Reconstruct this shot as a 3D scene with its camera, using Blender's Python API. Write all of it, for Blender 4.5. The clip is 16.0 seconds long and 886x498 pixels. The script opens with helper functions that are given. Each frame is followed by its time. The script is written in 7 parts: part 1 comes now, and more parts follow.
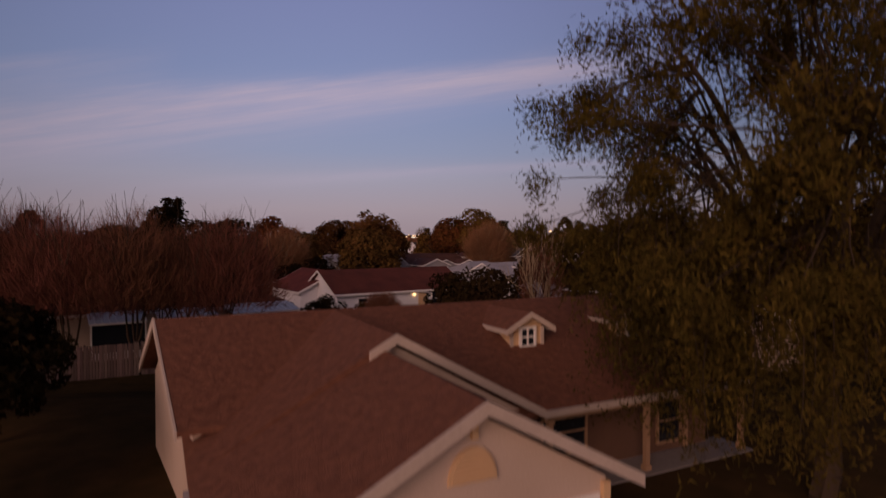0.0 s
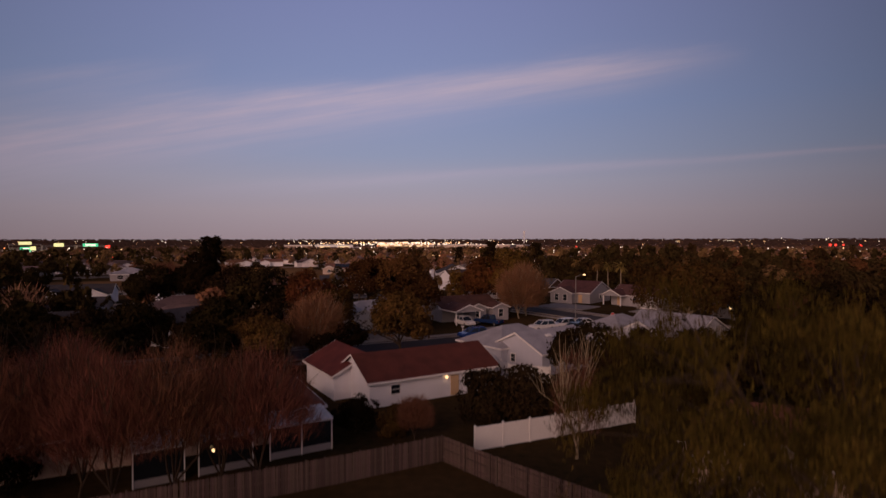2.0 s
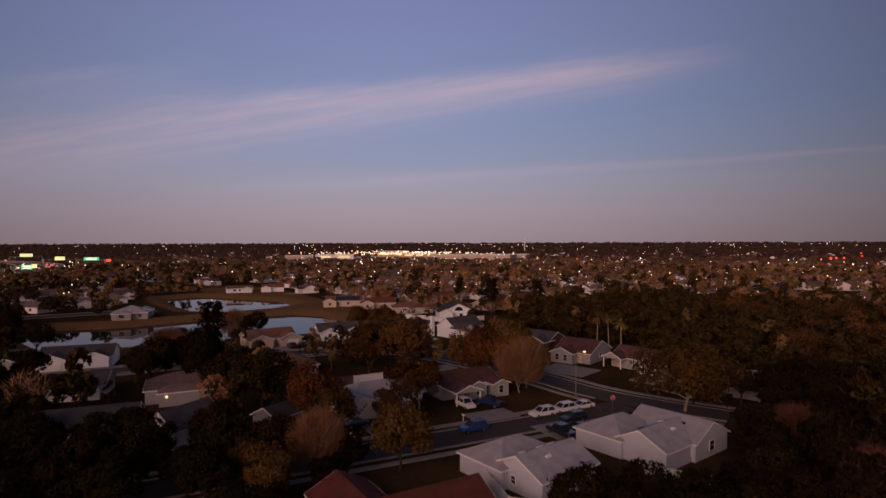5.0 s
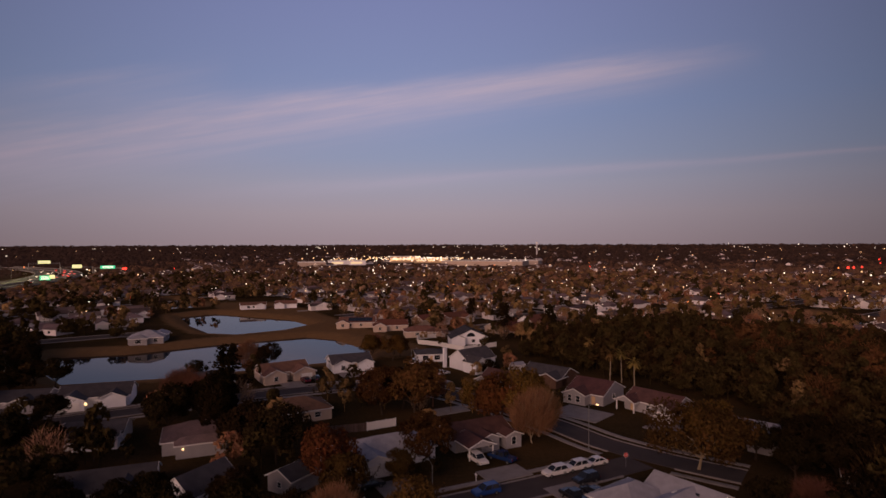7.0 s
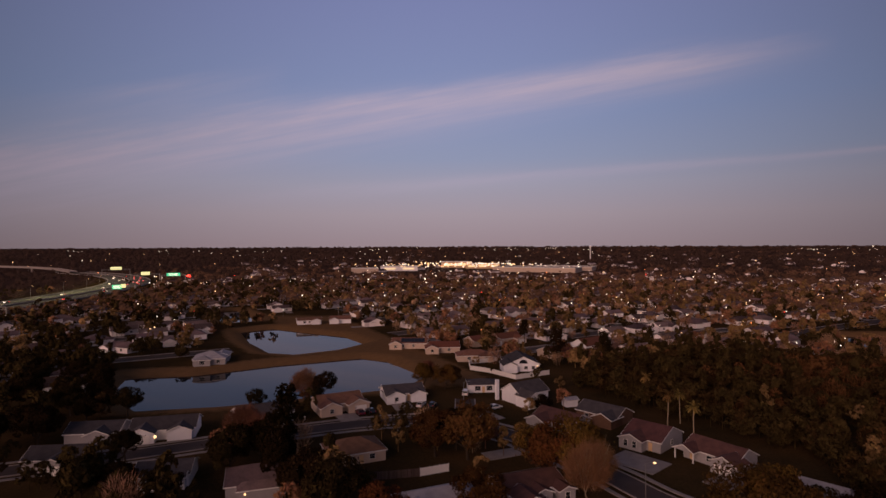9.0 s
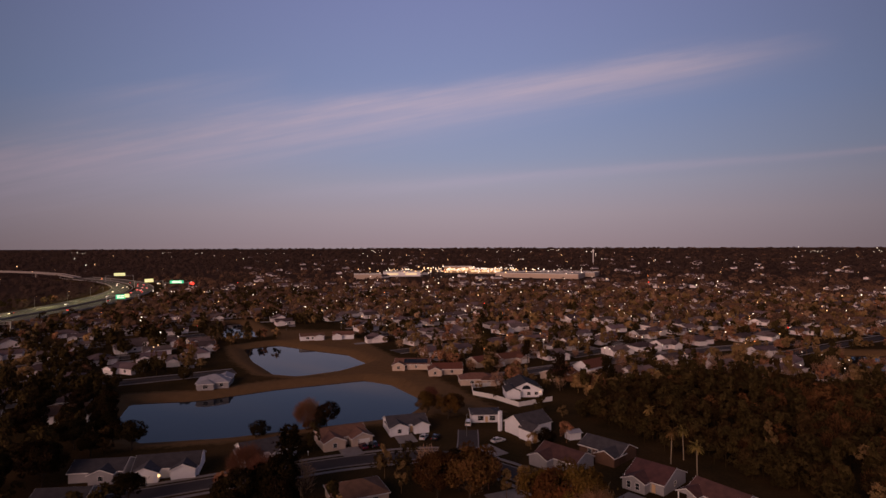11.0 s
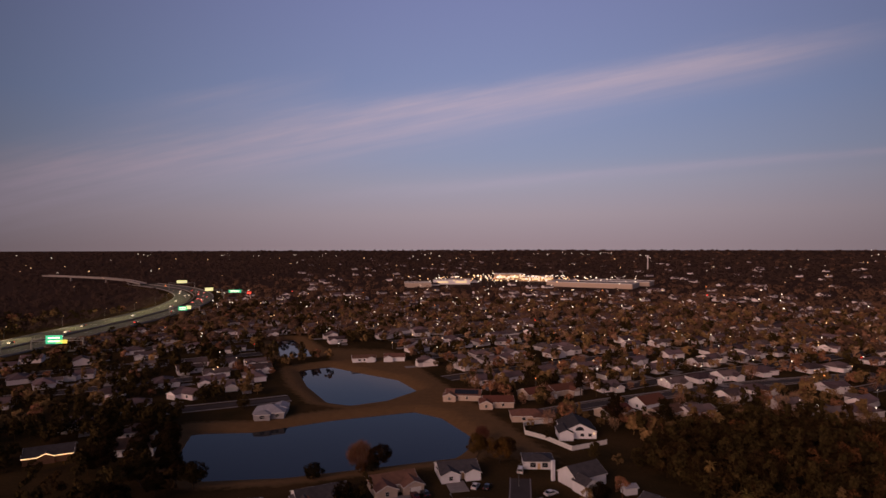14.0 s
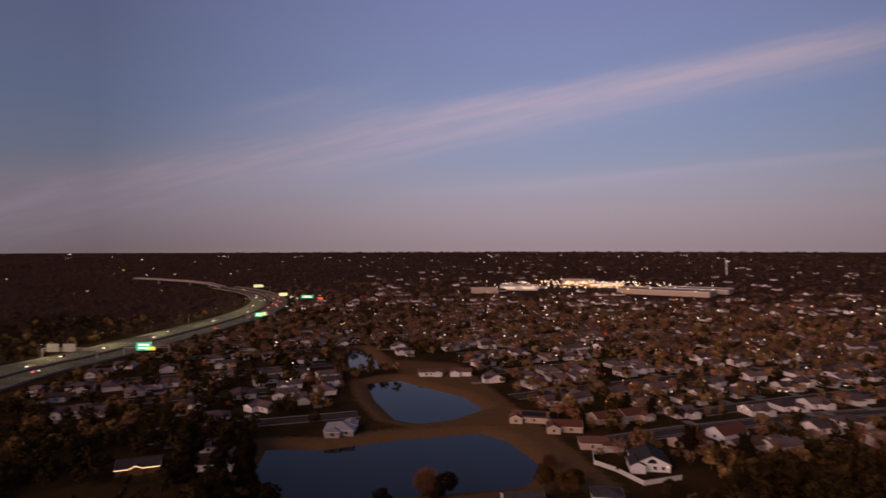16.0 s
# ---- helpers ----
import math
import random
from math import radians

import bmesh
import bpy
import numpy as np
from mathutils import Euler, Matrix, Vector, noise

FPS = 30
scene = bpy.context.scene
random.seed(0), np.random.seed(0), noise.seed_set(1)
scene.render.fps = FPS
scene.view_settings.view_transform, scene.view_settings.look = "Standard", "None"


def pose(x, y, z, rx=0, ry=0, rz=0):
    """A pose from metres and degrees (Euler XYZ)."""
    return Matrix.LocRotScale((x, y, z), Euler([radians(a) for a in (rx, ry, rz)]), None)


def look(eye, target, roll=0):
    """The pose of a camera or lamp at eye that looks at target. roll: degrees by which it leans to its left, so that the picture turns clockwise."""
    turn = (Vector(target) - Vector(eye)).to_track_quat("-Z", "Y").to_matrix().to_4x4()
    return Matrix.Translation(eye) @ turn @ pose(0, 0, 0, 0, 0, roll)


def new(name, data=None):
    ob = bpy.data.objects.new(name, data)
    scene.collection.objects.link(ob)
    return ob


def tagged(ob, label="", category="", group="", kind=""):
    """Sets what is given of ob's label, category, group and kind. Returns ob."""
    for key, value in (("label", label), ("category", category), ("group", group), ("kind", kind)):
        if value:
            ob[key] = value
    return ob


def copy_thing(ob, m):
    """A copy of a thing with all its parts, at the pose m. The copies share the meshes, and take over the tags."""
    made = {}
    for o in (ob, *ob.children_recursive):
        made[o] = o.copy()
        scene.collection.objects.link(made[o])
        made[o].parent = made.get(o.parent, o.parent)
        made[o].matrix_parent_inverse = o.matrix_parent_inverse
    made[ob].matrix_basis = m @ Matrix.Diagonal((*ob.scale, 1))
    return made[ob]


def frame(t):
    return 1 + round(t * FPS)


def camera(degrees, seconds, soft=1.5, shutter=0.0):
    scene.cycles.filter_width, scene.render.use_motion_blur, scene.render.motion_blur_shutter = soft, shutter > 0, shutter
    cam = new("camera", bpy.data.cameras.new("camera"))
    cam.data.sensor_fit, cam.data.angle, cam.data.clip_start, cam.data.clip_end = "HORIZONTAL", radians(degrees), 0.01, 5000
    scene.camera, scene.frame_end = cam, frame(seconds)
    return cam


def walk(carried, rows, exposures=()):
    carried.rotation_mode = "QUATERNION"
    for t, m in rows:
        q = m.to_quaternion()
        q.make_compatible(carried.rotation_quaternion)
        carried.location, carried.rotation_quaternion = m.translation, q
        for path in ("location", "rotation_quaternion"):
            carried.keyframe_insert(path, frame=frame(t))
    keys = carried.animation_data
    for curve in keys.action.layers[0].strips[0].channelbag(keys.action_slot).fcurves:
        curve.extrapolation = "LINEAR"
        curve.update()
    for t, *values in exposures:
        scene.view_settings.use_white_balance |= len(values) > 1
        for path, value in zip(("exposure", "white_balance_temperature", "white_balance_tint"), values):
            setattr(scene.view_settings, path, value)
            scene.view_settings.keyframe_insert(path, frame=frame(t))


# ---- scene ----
cam = camera(75.00, 16.0, 1.5, 0.9)
PATH = [
    (0.0, -0.030, -0.056, 7.647, 88.919, -0.026, -3.257),
    (0.5, 0.000, 0.000, 9.200, 89.080, -0.036, -2.478),
    (1.0, 0.025, 0.098, 11.208, 89.187, -0.026, -0.808),
    (1.5, 0.024, 0.142, 13.342, 89.167, 0.011, -0.082),
    (2.0, 0.012, 0.171, 15.661, 89.193, 0.080, -0.034),
    (2.5, 0.031, 0.177, 17.982, 89.218, 0.134, -0.032),
    (3.0, 0.070, 0.174, 20.438, 89.265, 0.158, -0.001),
    (3.5, 0.077, 0.144, 22.879, 89.292, 0.171, -0.024),
    (4.0, 0.087, 0.095, 25.434, 89.332, 0.170, -0.014),
    (6.5, -0.023, -0.340, 38.087, 89.386, 0.171, 0.432),
    (7.0, -0.078, -0.422, 40.698, 89.417, 0.160, 1.202),
    (7.5, -0.167, -0.523, 43.267, 89.413, 0.170, 1.908),
    (8.0, -0.268, -0.633, 45.886, 89.447, 0.204, 2.766),
    (8.5, -0.332, -0.752, 48.445, 89.455, 0.230, 4.703),
    (9.0, -0.353, -0.820, 51.027, 89.482, 0.224, 6.277),
    (11.5, -0.498, -0.758, 63.758, 89.495, 0.189, 6.713),
    (12.0, -0.628, -0.650, 66.293, 89.516, 0.185, 7.632),
    (12.5, -0.830, -0.466, 68.775, 89.520, 0.186, 8.636),
    (13.0, -1.039, -0.241, 71.252, 89.518, 0.180, 9.655),
    (13.5, -1.193, -0.008, 73.685, 89.516, 0.159, 10.534),
    (14.0, -1.287, 0.209, 76.088, 89.522, 0.143, 11.457),
    (14.5, -1.330, 0.404, 78.462, 89.517, 0.139, 12.363),
    (15.0, -1.324, 0.576, 80.829, 89.534, 0.137, 13.526),
    (15.5, -1.303, 0.736, 83.200, 89.555, 0.148, 15.171),
    (16.0, -1.256, 0.892, 85.580, 89.587, 0.150, 18.080),
]
walk(cam, [(t, pose(*row)) for t, *row in PATH])

# ---- world and light ----
def make_world():
    w = bpy.data.worlds.new("dusk")
    scene.world = w
    w.use_nodes = True
    nt = w.node_tree
    nt.nodes.clear()
    L = nt.links

    def node(kind, **kw):
        n = nt.nodes.new(kind)
        for k, v in kw.items():
            if k == "op":
                n.operation = v
        return n

    def math_(op, a, b=None, c=None, clamp=False):
        n = nt.nodes.new("ShaderNodeMath")
        n.operation = op
        n.use_clamp = clamp
        for i, s in enumerate((a, b, c)):
            if s is None:
                continue
            if isinstance(s, (int, float)):
                n.inputs[i].default_value = s
            else:
                L.new(s, n.inputs[i])
        return n.outputs[0]

    def ramp(fac, stops):
        n = nt.nodes.new("ShaderNodeValToRGB")
        e = n.color_ramp.elements
        while len(e) < len(stops):
            e.new(0.5)
        for k, (p, c) in enumerate(stops):
            e[k].position, e[k].color = p, (*c, 1)
        L.new(fac, n.inputs[0])
        return n.outputs[0]

    def mix(fac, a, b):
        n = nt.nodes.new("ShaderNodeMix")
        n.data_type = "RGBA"
        if isinstance(fac, (int, float)):
            n.inputs[0].default_value = fac
        else:
            L.new(fac, n.inputs[0])
        for s, i in ((a, 6), (b, 7)):
            if isinstance(s, tuple):
                n.inputs[i].default_value = (*s, 1)
            else:
                L.new(s, n.inputs[i])
        return n.outputs[2]

    co = nt.nodes.new("ShaderNodeTexCoord").outputs["Generated"]
    sep = nt.nodes.new("ShaderNodeSeparateXYZ")
    L.new(co, sep.inputs[0])
    x, y, z = sep.outputs
    # eastern sky away from the afterglow: dusky rose at the horizon, blue above
    el = math_("MULTIPLY", math_("ADD", z, 0.0), 1.0, clamp=True)
    east = ramp(el, SKY_EAST)
    # western afterglow behind the camera
    west = ramp(el, SKY_WEST)
    side = math_("MULTIPLY_ADD", math_("ADD", math_("MULTIPLY", y, 0.9), math_("MULTIPLY", x, 0.43)), -1.15, -0.15, clamp=True)
    # lens falloff put into the sky colour: brightest ahead, darker to both sides
    flat = math_("SQRT", math_("ADD", math_("MULTIPLY", x, x), math_("MULTIPLY_ADD", y, y, 1e-4)))
    off = math_("DIVIDE", math_("ADD", math_("MULTIPLY", x, 0.995), math_("MULTIPLY", y, 0.10)), flat)
    lens_falloff = math_("MAXIMUM", math_("MULTIPLY_ADD", math_("MULTIPLY", off, off), -1.3, 1.17), 0.56)
    grey = nt.nodes.new("ShaderNodeVectorMath")
    grey.operation = "SCALE"
    sky = mix(side, east, west)
    # streaks of cirrus, laid out on the plane ahead
    ys = math_("MAXIMUM", y, 0.12)
    X = math_("DIVIDE", x, ys)
    Z = math_("DIVIDE", z, ys)
    comb = nt.nodes.new("ShaderNodeCombineXYZ")
    L.new(math_("MULTIPLY", X, 1.0), comb.inputs[0])
    L.new(math_("SUBTRACT", math_("MULTIPLY", Z, 7.0), math_("MULTIPLY", X, 0.85)), comb.inputs[1])
    noise_ = nt.nodes.new("ShaderNodeTexNoise")
    noise_.inputs["Scale"].default_value = 2.6
    noise_.inputs["Detail"].default_value = 7.0
    noise_.inputs["Roughness"].default_value = 0.55
    L.new(comb.outputs[0], noise_.inputs["Vector"])
    nz = math_("SUBTRACT", noise_.outputs[0], 0.5)
    fine_ = nt.nodes.new("ShaderNodeCombineXYZ")
    L.new(math_("MULTIPLY", X, 2.2), fine_.inputs[0])
    L.new(math_("SUBTRACT", math_("MULTIPLY", Z, 42.0), math_("MULTIPLY", X, 6.6)), fine_.inputs[1])
    noise2 = nt.nodes.new("ShaderNodeTexNoise")
    noise2.inputs["Scale"].default_value = 1.3
    noise2.inputs["Detail"].default_value = 6.0
    noise2.inputs["Roughness"].default_value = 0.6
    L.new(fine_.outputs[0], noise2.inputs["Vector"])
    fib = math_("MULTIPLY_ADD", math_("SUBTRACT", noise2.outputs[0], 0.5), 1.7, 0.9)

    def band(c0, c1, c2, half, right, left, ripple):
        c = math_("ADD", math_("MULTIPLY_ADD", X, c1, c0), math_("MULTIPLY", math_("MULTIPLY", X, X), c2))
        d = math_("SUBTRACT", Z, math_("ADD", c, math_("MULTIPLY", nz, ripple)))
        wide = math_("MAXIMUM", math_("MULTIPLY_ADD", X, -0.75, 0.85), 0.30)
        d = math_("DIVIDE", d, wide)
        # sharper on its upper side, feathered below
        up = math_("DIVIDE", math_("MAXIMUM", d, 0.0), half * 0.75)
        dn = math_("DIVIDE", math_("MAXIMUM", math_("MULTIPLY", d, -1.0), 0.0), half * 1.25)
        q = math_("ADD", math_("MULTIPLY", up, up), math_("MULTIPLY", dn, dn))
        m = math_("POWER", 2.718, math_("MULTIPLY", q, -1.0))
        end = math_("MULTIPLY", math_("MULTIPLY", math_("SUBTRACT", right, X), 4.2, clamp=True), math_("MULTIPLY", math_("SUBTRACT", X, left), 1.4, clamp=True))
        m = math_("MULTIPLY", m, math_("SMOOTH_MIN", end, 1.0, 0.3))
        return math_("MULTIPLY", math_("MULTIPLY", m, fib), math_("MULTIPLY_ADD", nz, 1.8, 0.95), clamp=True)

    front = math_("MULTIPLY", math_("SUBTRACT", y, 0.12), 6.0, clamp=True)
    one = math_("MULTIPLY", band(0.262, 0.120, 0.006, 0.041, 0.54, -2.6, 0.05), front)
    two = math_("MULTIPLY", band(0.115, 0.062, 0.0, 0.012, 1.3, -0.55, 0.02), front)
    three = math_("MULTIPLY", band(0.345, 0.10, 0.0, 0.03, -0.38, -1.0, 0.09), front)
    sky = mix(math_("MULTIPLY", one, 0.85), sky, CLOUD)
    sky = mix(math_("MULTIPLY", two, 0.42), sky, CLOUD)
    sky = mix(math_("MULTIPLY", three, 0.48), sky, CLOUD)
    L.new(sky, grey.inputs[0])
    lift = nt.nodes.new("ShaderNodeMix")
    L.new(side, lift.inputs[0])
    L.new(lens_falloff, lift.inputs[2])
    lift.inputs[3].default_value = 1.0
    L.new(lift.outputs[0], grey.inputs["Scale"])
    sky = grey.outputs[0]
    bg = nt.nodes.new("ShaderNodeBackground")
    bg.inputs[1].default_value = SKY_STRENGTH
    L.new(sky, bg.inputs[0])
    out = nt.nodes.new("ShaderNodeOutputWorld")
    L.new(bg.outputs[0], out.inputs[0])


SKY_STRENGTH = 1.0
SKY_EAST = ((0.0, (0.272, 0.203, 0.226)), (0.05, (0.308, 0.250, 0.286)), (0.10, (0.290, 0.272, 0.345)), (0.145, (0.233, 0.258, 0.376)), (0.22, (0.194, 0.236, 0.392)), (0.40, (0.164, 0.184, 0.350)), (0.56, (0.070, 0.080, 0.15)), (1.0, (0.030, 0.034, 0.07)))
SKY_WEST = ((0.0, (0.85, 0.42, 0.25)), (0.12, (0.80, 0.44, 0.28)), (0.40, (0.45, 0.29, 0.23)), (0.7, (0.12, 0.10, 0.11)), (1.0, (0.030, 0.034, 0.07)))
CLOUD = (0.400, 0.325, 0.410)
make_world()
glow = new("afterglow_sun", bpy.data.lights.new("afterglow_sun", "SUN"))
glow.data.energy, glow.data.angle, glow.data.color = 1.62, radians(40), (1.0, 0.62, 0.51)
glow.matrix_world = look((-48, -95, 31), (0, 0, 0))


# ---- materials ----
def material(name, base, other=None, rough=0.8, scale=1.0, fine=12.0, bump=0.0, metal=0.0, vary=0.0, island=0.0, amount=0.6, spec=0.12, stretch=None):
    """Two-scale mottled colour between base and other, with grain, relief and some variation from object to object."""
    m = bpy.data.materials.new(name)
    m.use_nodes = True
    nt = m.node_tree
    b = nt.nodes["Principled BSDF"]
    b.inputs["Roughness"].default_value = rough
    b.inputs["Metallic"].default_value = metal
    b.inputs["Specular IOR Level"].default_value = spec
    other = other or tuple(c * 0.7 for c in base)
    tc = nt.nodes.new("ShaderNodeTexCoord")
    vec = tc.outputs["Object"]
    if stretch:
        mp = nt.nodes.new("ShaderNodeMapping")
        mp.inputs["Scale"].default_value = stretch
        nt.links.new(vec, mp.inputs[0])
        vec = mp.outputs[0]
    n1 = nt.nodes.new("ShaderNodeTexNoise")
    n1.inputs["Scale"].default_value, n1.inputs["Detail"].default_value = scale, 5
    n2 = nt.nodes.new("ShaderNodeTexNoise")
    n2.inputs["Scale"].default_value, n2.inputs["Detail"].default_value = fine, 3
    for n in (n1, n2):
        nt.links.new(vec, n.inputs["Vector"])
    add = nt.nodes.new("ShaderNodeMath")
    add.operation = "MULTIPLY_ADD"
    nt.links.new(n2.outputs[0], add.inputs[0])
    add.inputs[1].default_value = 0.5
    nt.links.new(n1.outputs[0], add.inputs[2])
    rng = nt.nodes.new("ShaderNodeMapRange")
    rng.inputs[1].default_value, rng.inputs[2].default_value = 0.75 - 0.3 / max(amount, 0.05) * 0.5, 0.75 + 0.3 / max(amount, 0.05) * 0.5
    nt.links.new(add.outputs[0], rng.inputs[0])
    mx = nt.nodes.new("ShaderNodeMix")
    mx.data_type = "RGBA"
    mx.inputs[6].default_value, mx.inputs[7].default_value = (*base, 1), (*other, 1)
    nt.links.new(rng.outputs[0], mx.inputs[0])
    col = mx.outputs[2]
    for strength, source in ((vary, "ob"), (island, "isl")):
        if not strength:
            continue
        if source == "ob":
            rnd = nt.nodes.new("ShaderNodeObjectInfo").outputs["Random"]
        else:
            rnd = nt.nodes.new("ShaderNodeNewGeometry").outputs["Random Per Island"]
        hs = nt.nodes.new("ShaderNodeHueSaturation")
        v = nt.nodes.new("ShaderNodeMapRange")
        v.inputs[3].default_value, v.inputs[4].default_value = 1 - strength, 1 + strength
        nt.links.new(rnd, v.inputs[0])
        nt.links.new(v.outputs[0], hs.inputs["Value"])
        h = nt.nodes.new("ShaderNodeMapRange")
        h.inputs[3].default_value, h.inputs[4].default_value = 0.5 - strength * 0.06, 0.5 + strength * 0.06
        ml = nt.nodes.new("ShaderNodeMath")
        ml.operation = "FRACT"
        m7 = nt.nodes.new("ShaderNodeMath")
        m7.operation = "MULTIPLY"
        m7.inputs[1].default_value = 7.3
        nt.links.new(rnd, m7.inputs[0])
        nt.links.new(m7.outputs[0], ml.inputs[0])
        nt.links.new(ml.outputs[0], h.inputs[0])
        nt.links.new(h.outputs[0], hs.inputs["Hue"])
        nt.links.new(col, hs.inputs["Color"])
        col = hs.outputs[0]
    nt.links.new(col, b.inputs["Base Color"])
    if bump:
        bp = nt.nodes.new("ShaderNodeBump")
        bp.inputs["Strength"].default_value = bump
        bp.inputs["Distance"].default_value = 0.05
        nt.links.new(add.outputs[0], bp.inputs["Height"])
        nt.links.new(bp.outputs[0], b.inputs["Normal"])
    return m


def emitter(name, color, strength):
    m = bpy.data.materials.new(name)
    m.use_nodes = True
    b = m.node_tree.nodes["Principled BSDF"]
    b.inputs["Base Color"].default_value = (*color, 1)
    b.inputs["Emission Color"].default_value = (*color, 1)
    b.inputs["Emission Strength"].default_value = strength
    return m


def foliage(name, a, b_, vary=0.30, scale=0.35, island=0.16):
    m = material(name, a, b_, rough=0.8, scale=scale, fine=2.5, vary=vary, island=island, amount=0.8, spec=0.0)
    return m


GRASS = material("grass", (0.031, 0.0235, 0.011), (0.074, 0.043, 0.020), 0.95, 0.05, 1.3, 0.5, amount=0.8, spec=0.0)
BANK = material("dry_shore_grass", (0.205, 0.118, 0.058), (0.125, 0.072, 0.035), 0.95, 0.25, 2.5, 0.5, amount=0.9, spec=0.0)
# brown floor of the far woods, lifted with their leaves for haze
FAR_FLOOR = material("brown_leaf_litter", (0.080, 0.048, 0.036), (0.056, 0.034, 0.026), 0.95, 0.01, 0.12, 0.3, amount=0.9, spec=0.0)


def blend_grounds(m, others):
    """Lays other ground covers over a ground material, each where its own attribute says."""
    nt = m.node_tree
    b = nt.nodes["Principled BSDF"]
    for name, other in others:
        col = b.inputs["Base Color"].links[0].from_socket
        src = other.node_tree.nodes["Principled BSDF"].inputs["Base Color"].links[0].from_node
        two = nt.nodes.new("ShaderNodeMix")
        two.data_type = "RGBA"
        two.inputs[6].default_value, two.inputs[7].default_value = src.inputs[6].default_value, src.inputs[7].default_value
        n = nt.nodes.new("ShaderNodeTexNoise")
        n.inputs["Scale"].default_value, n.inputs["Detail"].default_value = 0.35, 6
        nt.links.new(nt.nodes.new("ShaderNodeTexCoord").outputs["Object"], n.inputs["Vector"])
        nt.links.new(n.outputs[0], two.inputs[0])
        at = nt.nodes.new("ShaderNodeAttribute")
        at.attribute_name = name
        rag = nt.nodes.new("ShaderNodeMath")
        rag.operation = "MULTIPLY_ADD"
        nt.links.new(n.outputs[0], rag.inputs[0])
        rag.inputs[1].default_value = 0.9
        nt.links.new(at.outputs["Fac"], rag.inputs[2])
        edge = nt.nodes.new("ShaderNodeMapRange")
        edge.inputs[1].default_value, edge.inputs[2].default_value = 0.75, 1.15
        nt.links.new(rag.outputs[0], edge.inputs[0])
        mx = nt.nodes.new("ShaderNodeMix")
        mx.data_type = "RGBA"
        nt.links.new(edge.outputs[0], mx.inputs[0])
        nt.links.new(col, mx.inputs[6])
        nt.links.new(two.outputs[2], mx.inputs[7])
        nt.links.new(mx.outputs[2], b.inputs["Base Color"])


blend_grounds(GRASS, (("shore", BANK), ("litter", FAR_FLOOR)))
ASPHALT = material("asphalt", (0.060, 0.047, 0.045), (0.080, 0.062, 0.059), 0.88, 0.25, 6, 0.2, spec=0.09)
CONCRETE = material("concrete", (0.30, 0.26, 0.25), (0.22, 0.19, 0.18), 0.85, 0.5, 8, 0.2)
HIGHWAY = material("worn_highway_concrete", (0.155, 0.140, 0.105), (0.105, 0.096, 0.074), 0.85, 0.05, 0.6, 0.1, spec=0.03)
WATER = material("pond_water", (0.012, 0.016, 0.022), (0.010, 0.013, 0.018), 0.03, 0.02, 0.8, 0.02, spec=0.5)
WATER.node_tree.nodes["Principled BSDF"].inputs["IOR"].default_value = 1.17
ROOF_BROWN = material("brown_shingles", (0.190, 0.074, 0.048), (0.125, 0.050, 0.034), 0.9, 2.2, 24, 0.8, vary=0.12, amount=0.55)
ROOF_NEAR = material("near_brown_shingles", (0.200, 0.086, 0.054), (0.125, 0.052, 0.034), 0.92, 5.0, 40, 0.9, amount=0.6)
ROOF_RED = material("red_shingles", (0.132, 0.040, 0.031), (0.088, 0.029, 0.024), 0.9, 0.6, 9, 0.5, vary=0.15, amount=0.8)
ROOF_DUSK = material("dusky_red_shingles", (0.125, 0.058, 0.052), (0.080, 0.040, 0.037), 0.9, 0.6, 9, 0.5, vary=0.15, amount=0.8)
ROOF_GREY = material("grey_shingles", (0.36, 0.34, 0.37), (0.27, 0.255, 0.28), 0.9, 0.6, 9, 0.5, vary=0.15, amount=0.8)
ROOF_DARK = material("charcoal_shingles", (0.075, 0.065, 0.070), (0.05, 0.045, 0.05), 0.9, 0.6, 9, 0.5, vary=0.2, amount=0.8)
ROOF_TAN = material("tan_shingles", (0.185, 0.095, 0.064), (0.125, 0.066, 0.046), 0.9, 0.6, 9, 0.5, vary=0.2, amount=0.8)
ROOF_MIX = material("mixed_shingles", (0.150, 0.104, 0.098), (0.085, 0.062, 0.060), 0.9, 0.2, 2, 0.3, vary=0.5, island=0.45, amount=0.8)
STUCCO = material("tan_stucco", (0.54, 0.42, 0.35), (0.47, 0.36, 0.29), 0.9, 0.6, 20, 0.25, amount=0.6)
STUCCO_WHITE = material("white_stucco", (0.80, 0.78, 0.82), (0.72, 0.70, 0.73), 0.85, 0.5, 18, 0.2, vary=0.08, amount=0.6)
STUCCO_BLUE = material("pale_blue_siding", (0.50, 0.50, 0.56), (0.44, 0.44, 0.50), 0.8, 0.5, 14, 0.2, amount=0.6)
STUCCO_GREY = material("grey_siding", (0.36, 0.33, 0.34), (0.29, 0.27, 0.28), 0.85, 0.5, 14, 0.2, amount=0.6)
STUCCO_MIX = material("painted_stucco", (0.84, 0.77, 0.77), (0.70, 0.62, 0.61), 0.85, 0.2, 3, 0.1, vary=0.25, island=0.3, amount=0.6)
# cream timber darkened: the shade under the porch roof is in the colour
PORCH_SHADED = material("stained_porch_timber", (0.36, 0.22, 0.135), (0.28, 0.17, 0.10), 0.8, 0.8, 14, 0.05, amount=0.5)
# brown siding, lowered so that the porch wall carries its own shade
BRICK = material("porch_brown_siding", (0.145, 0.080, 0.054), (0.105, 0.058, 0.040), 0.9, 0.6, 18, 0.3)
TRIM_OLD = material("aged_cream_trim", (0.52, 0.42, 0.36), (0.42, 0.34, 0.29), 0.7, 0.8, 14, 0.05, amount=0.6)
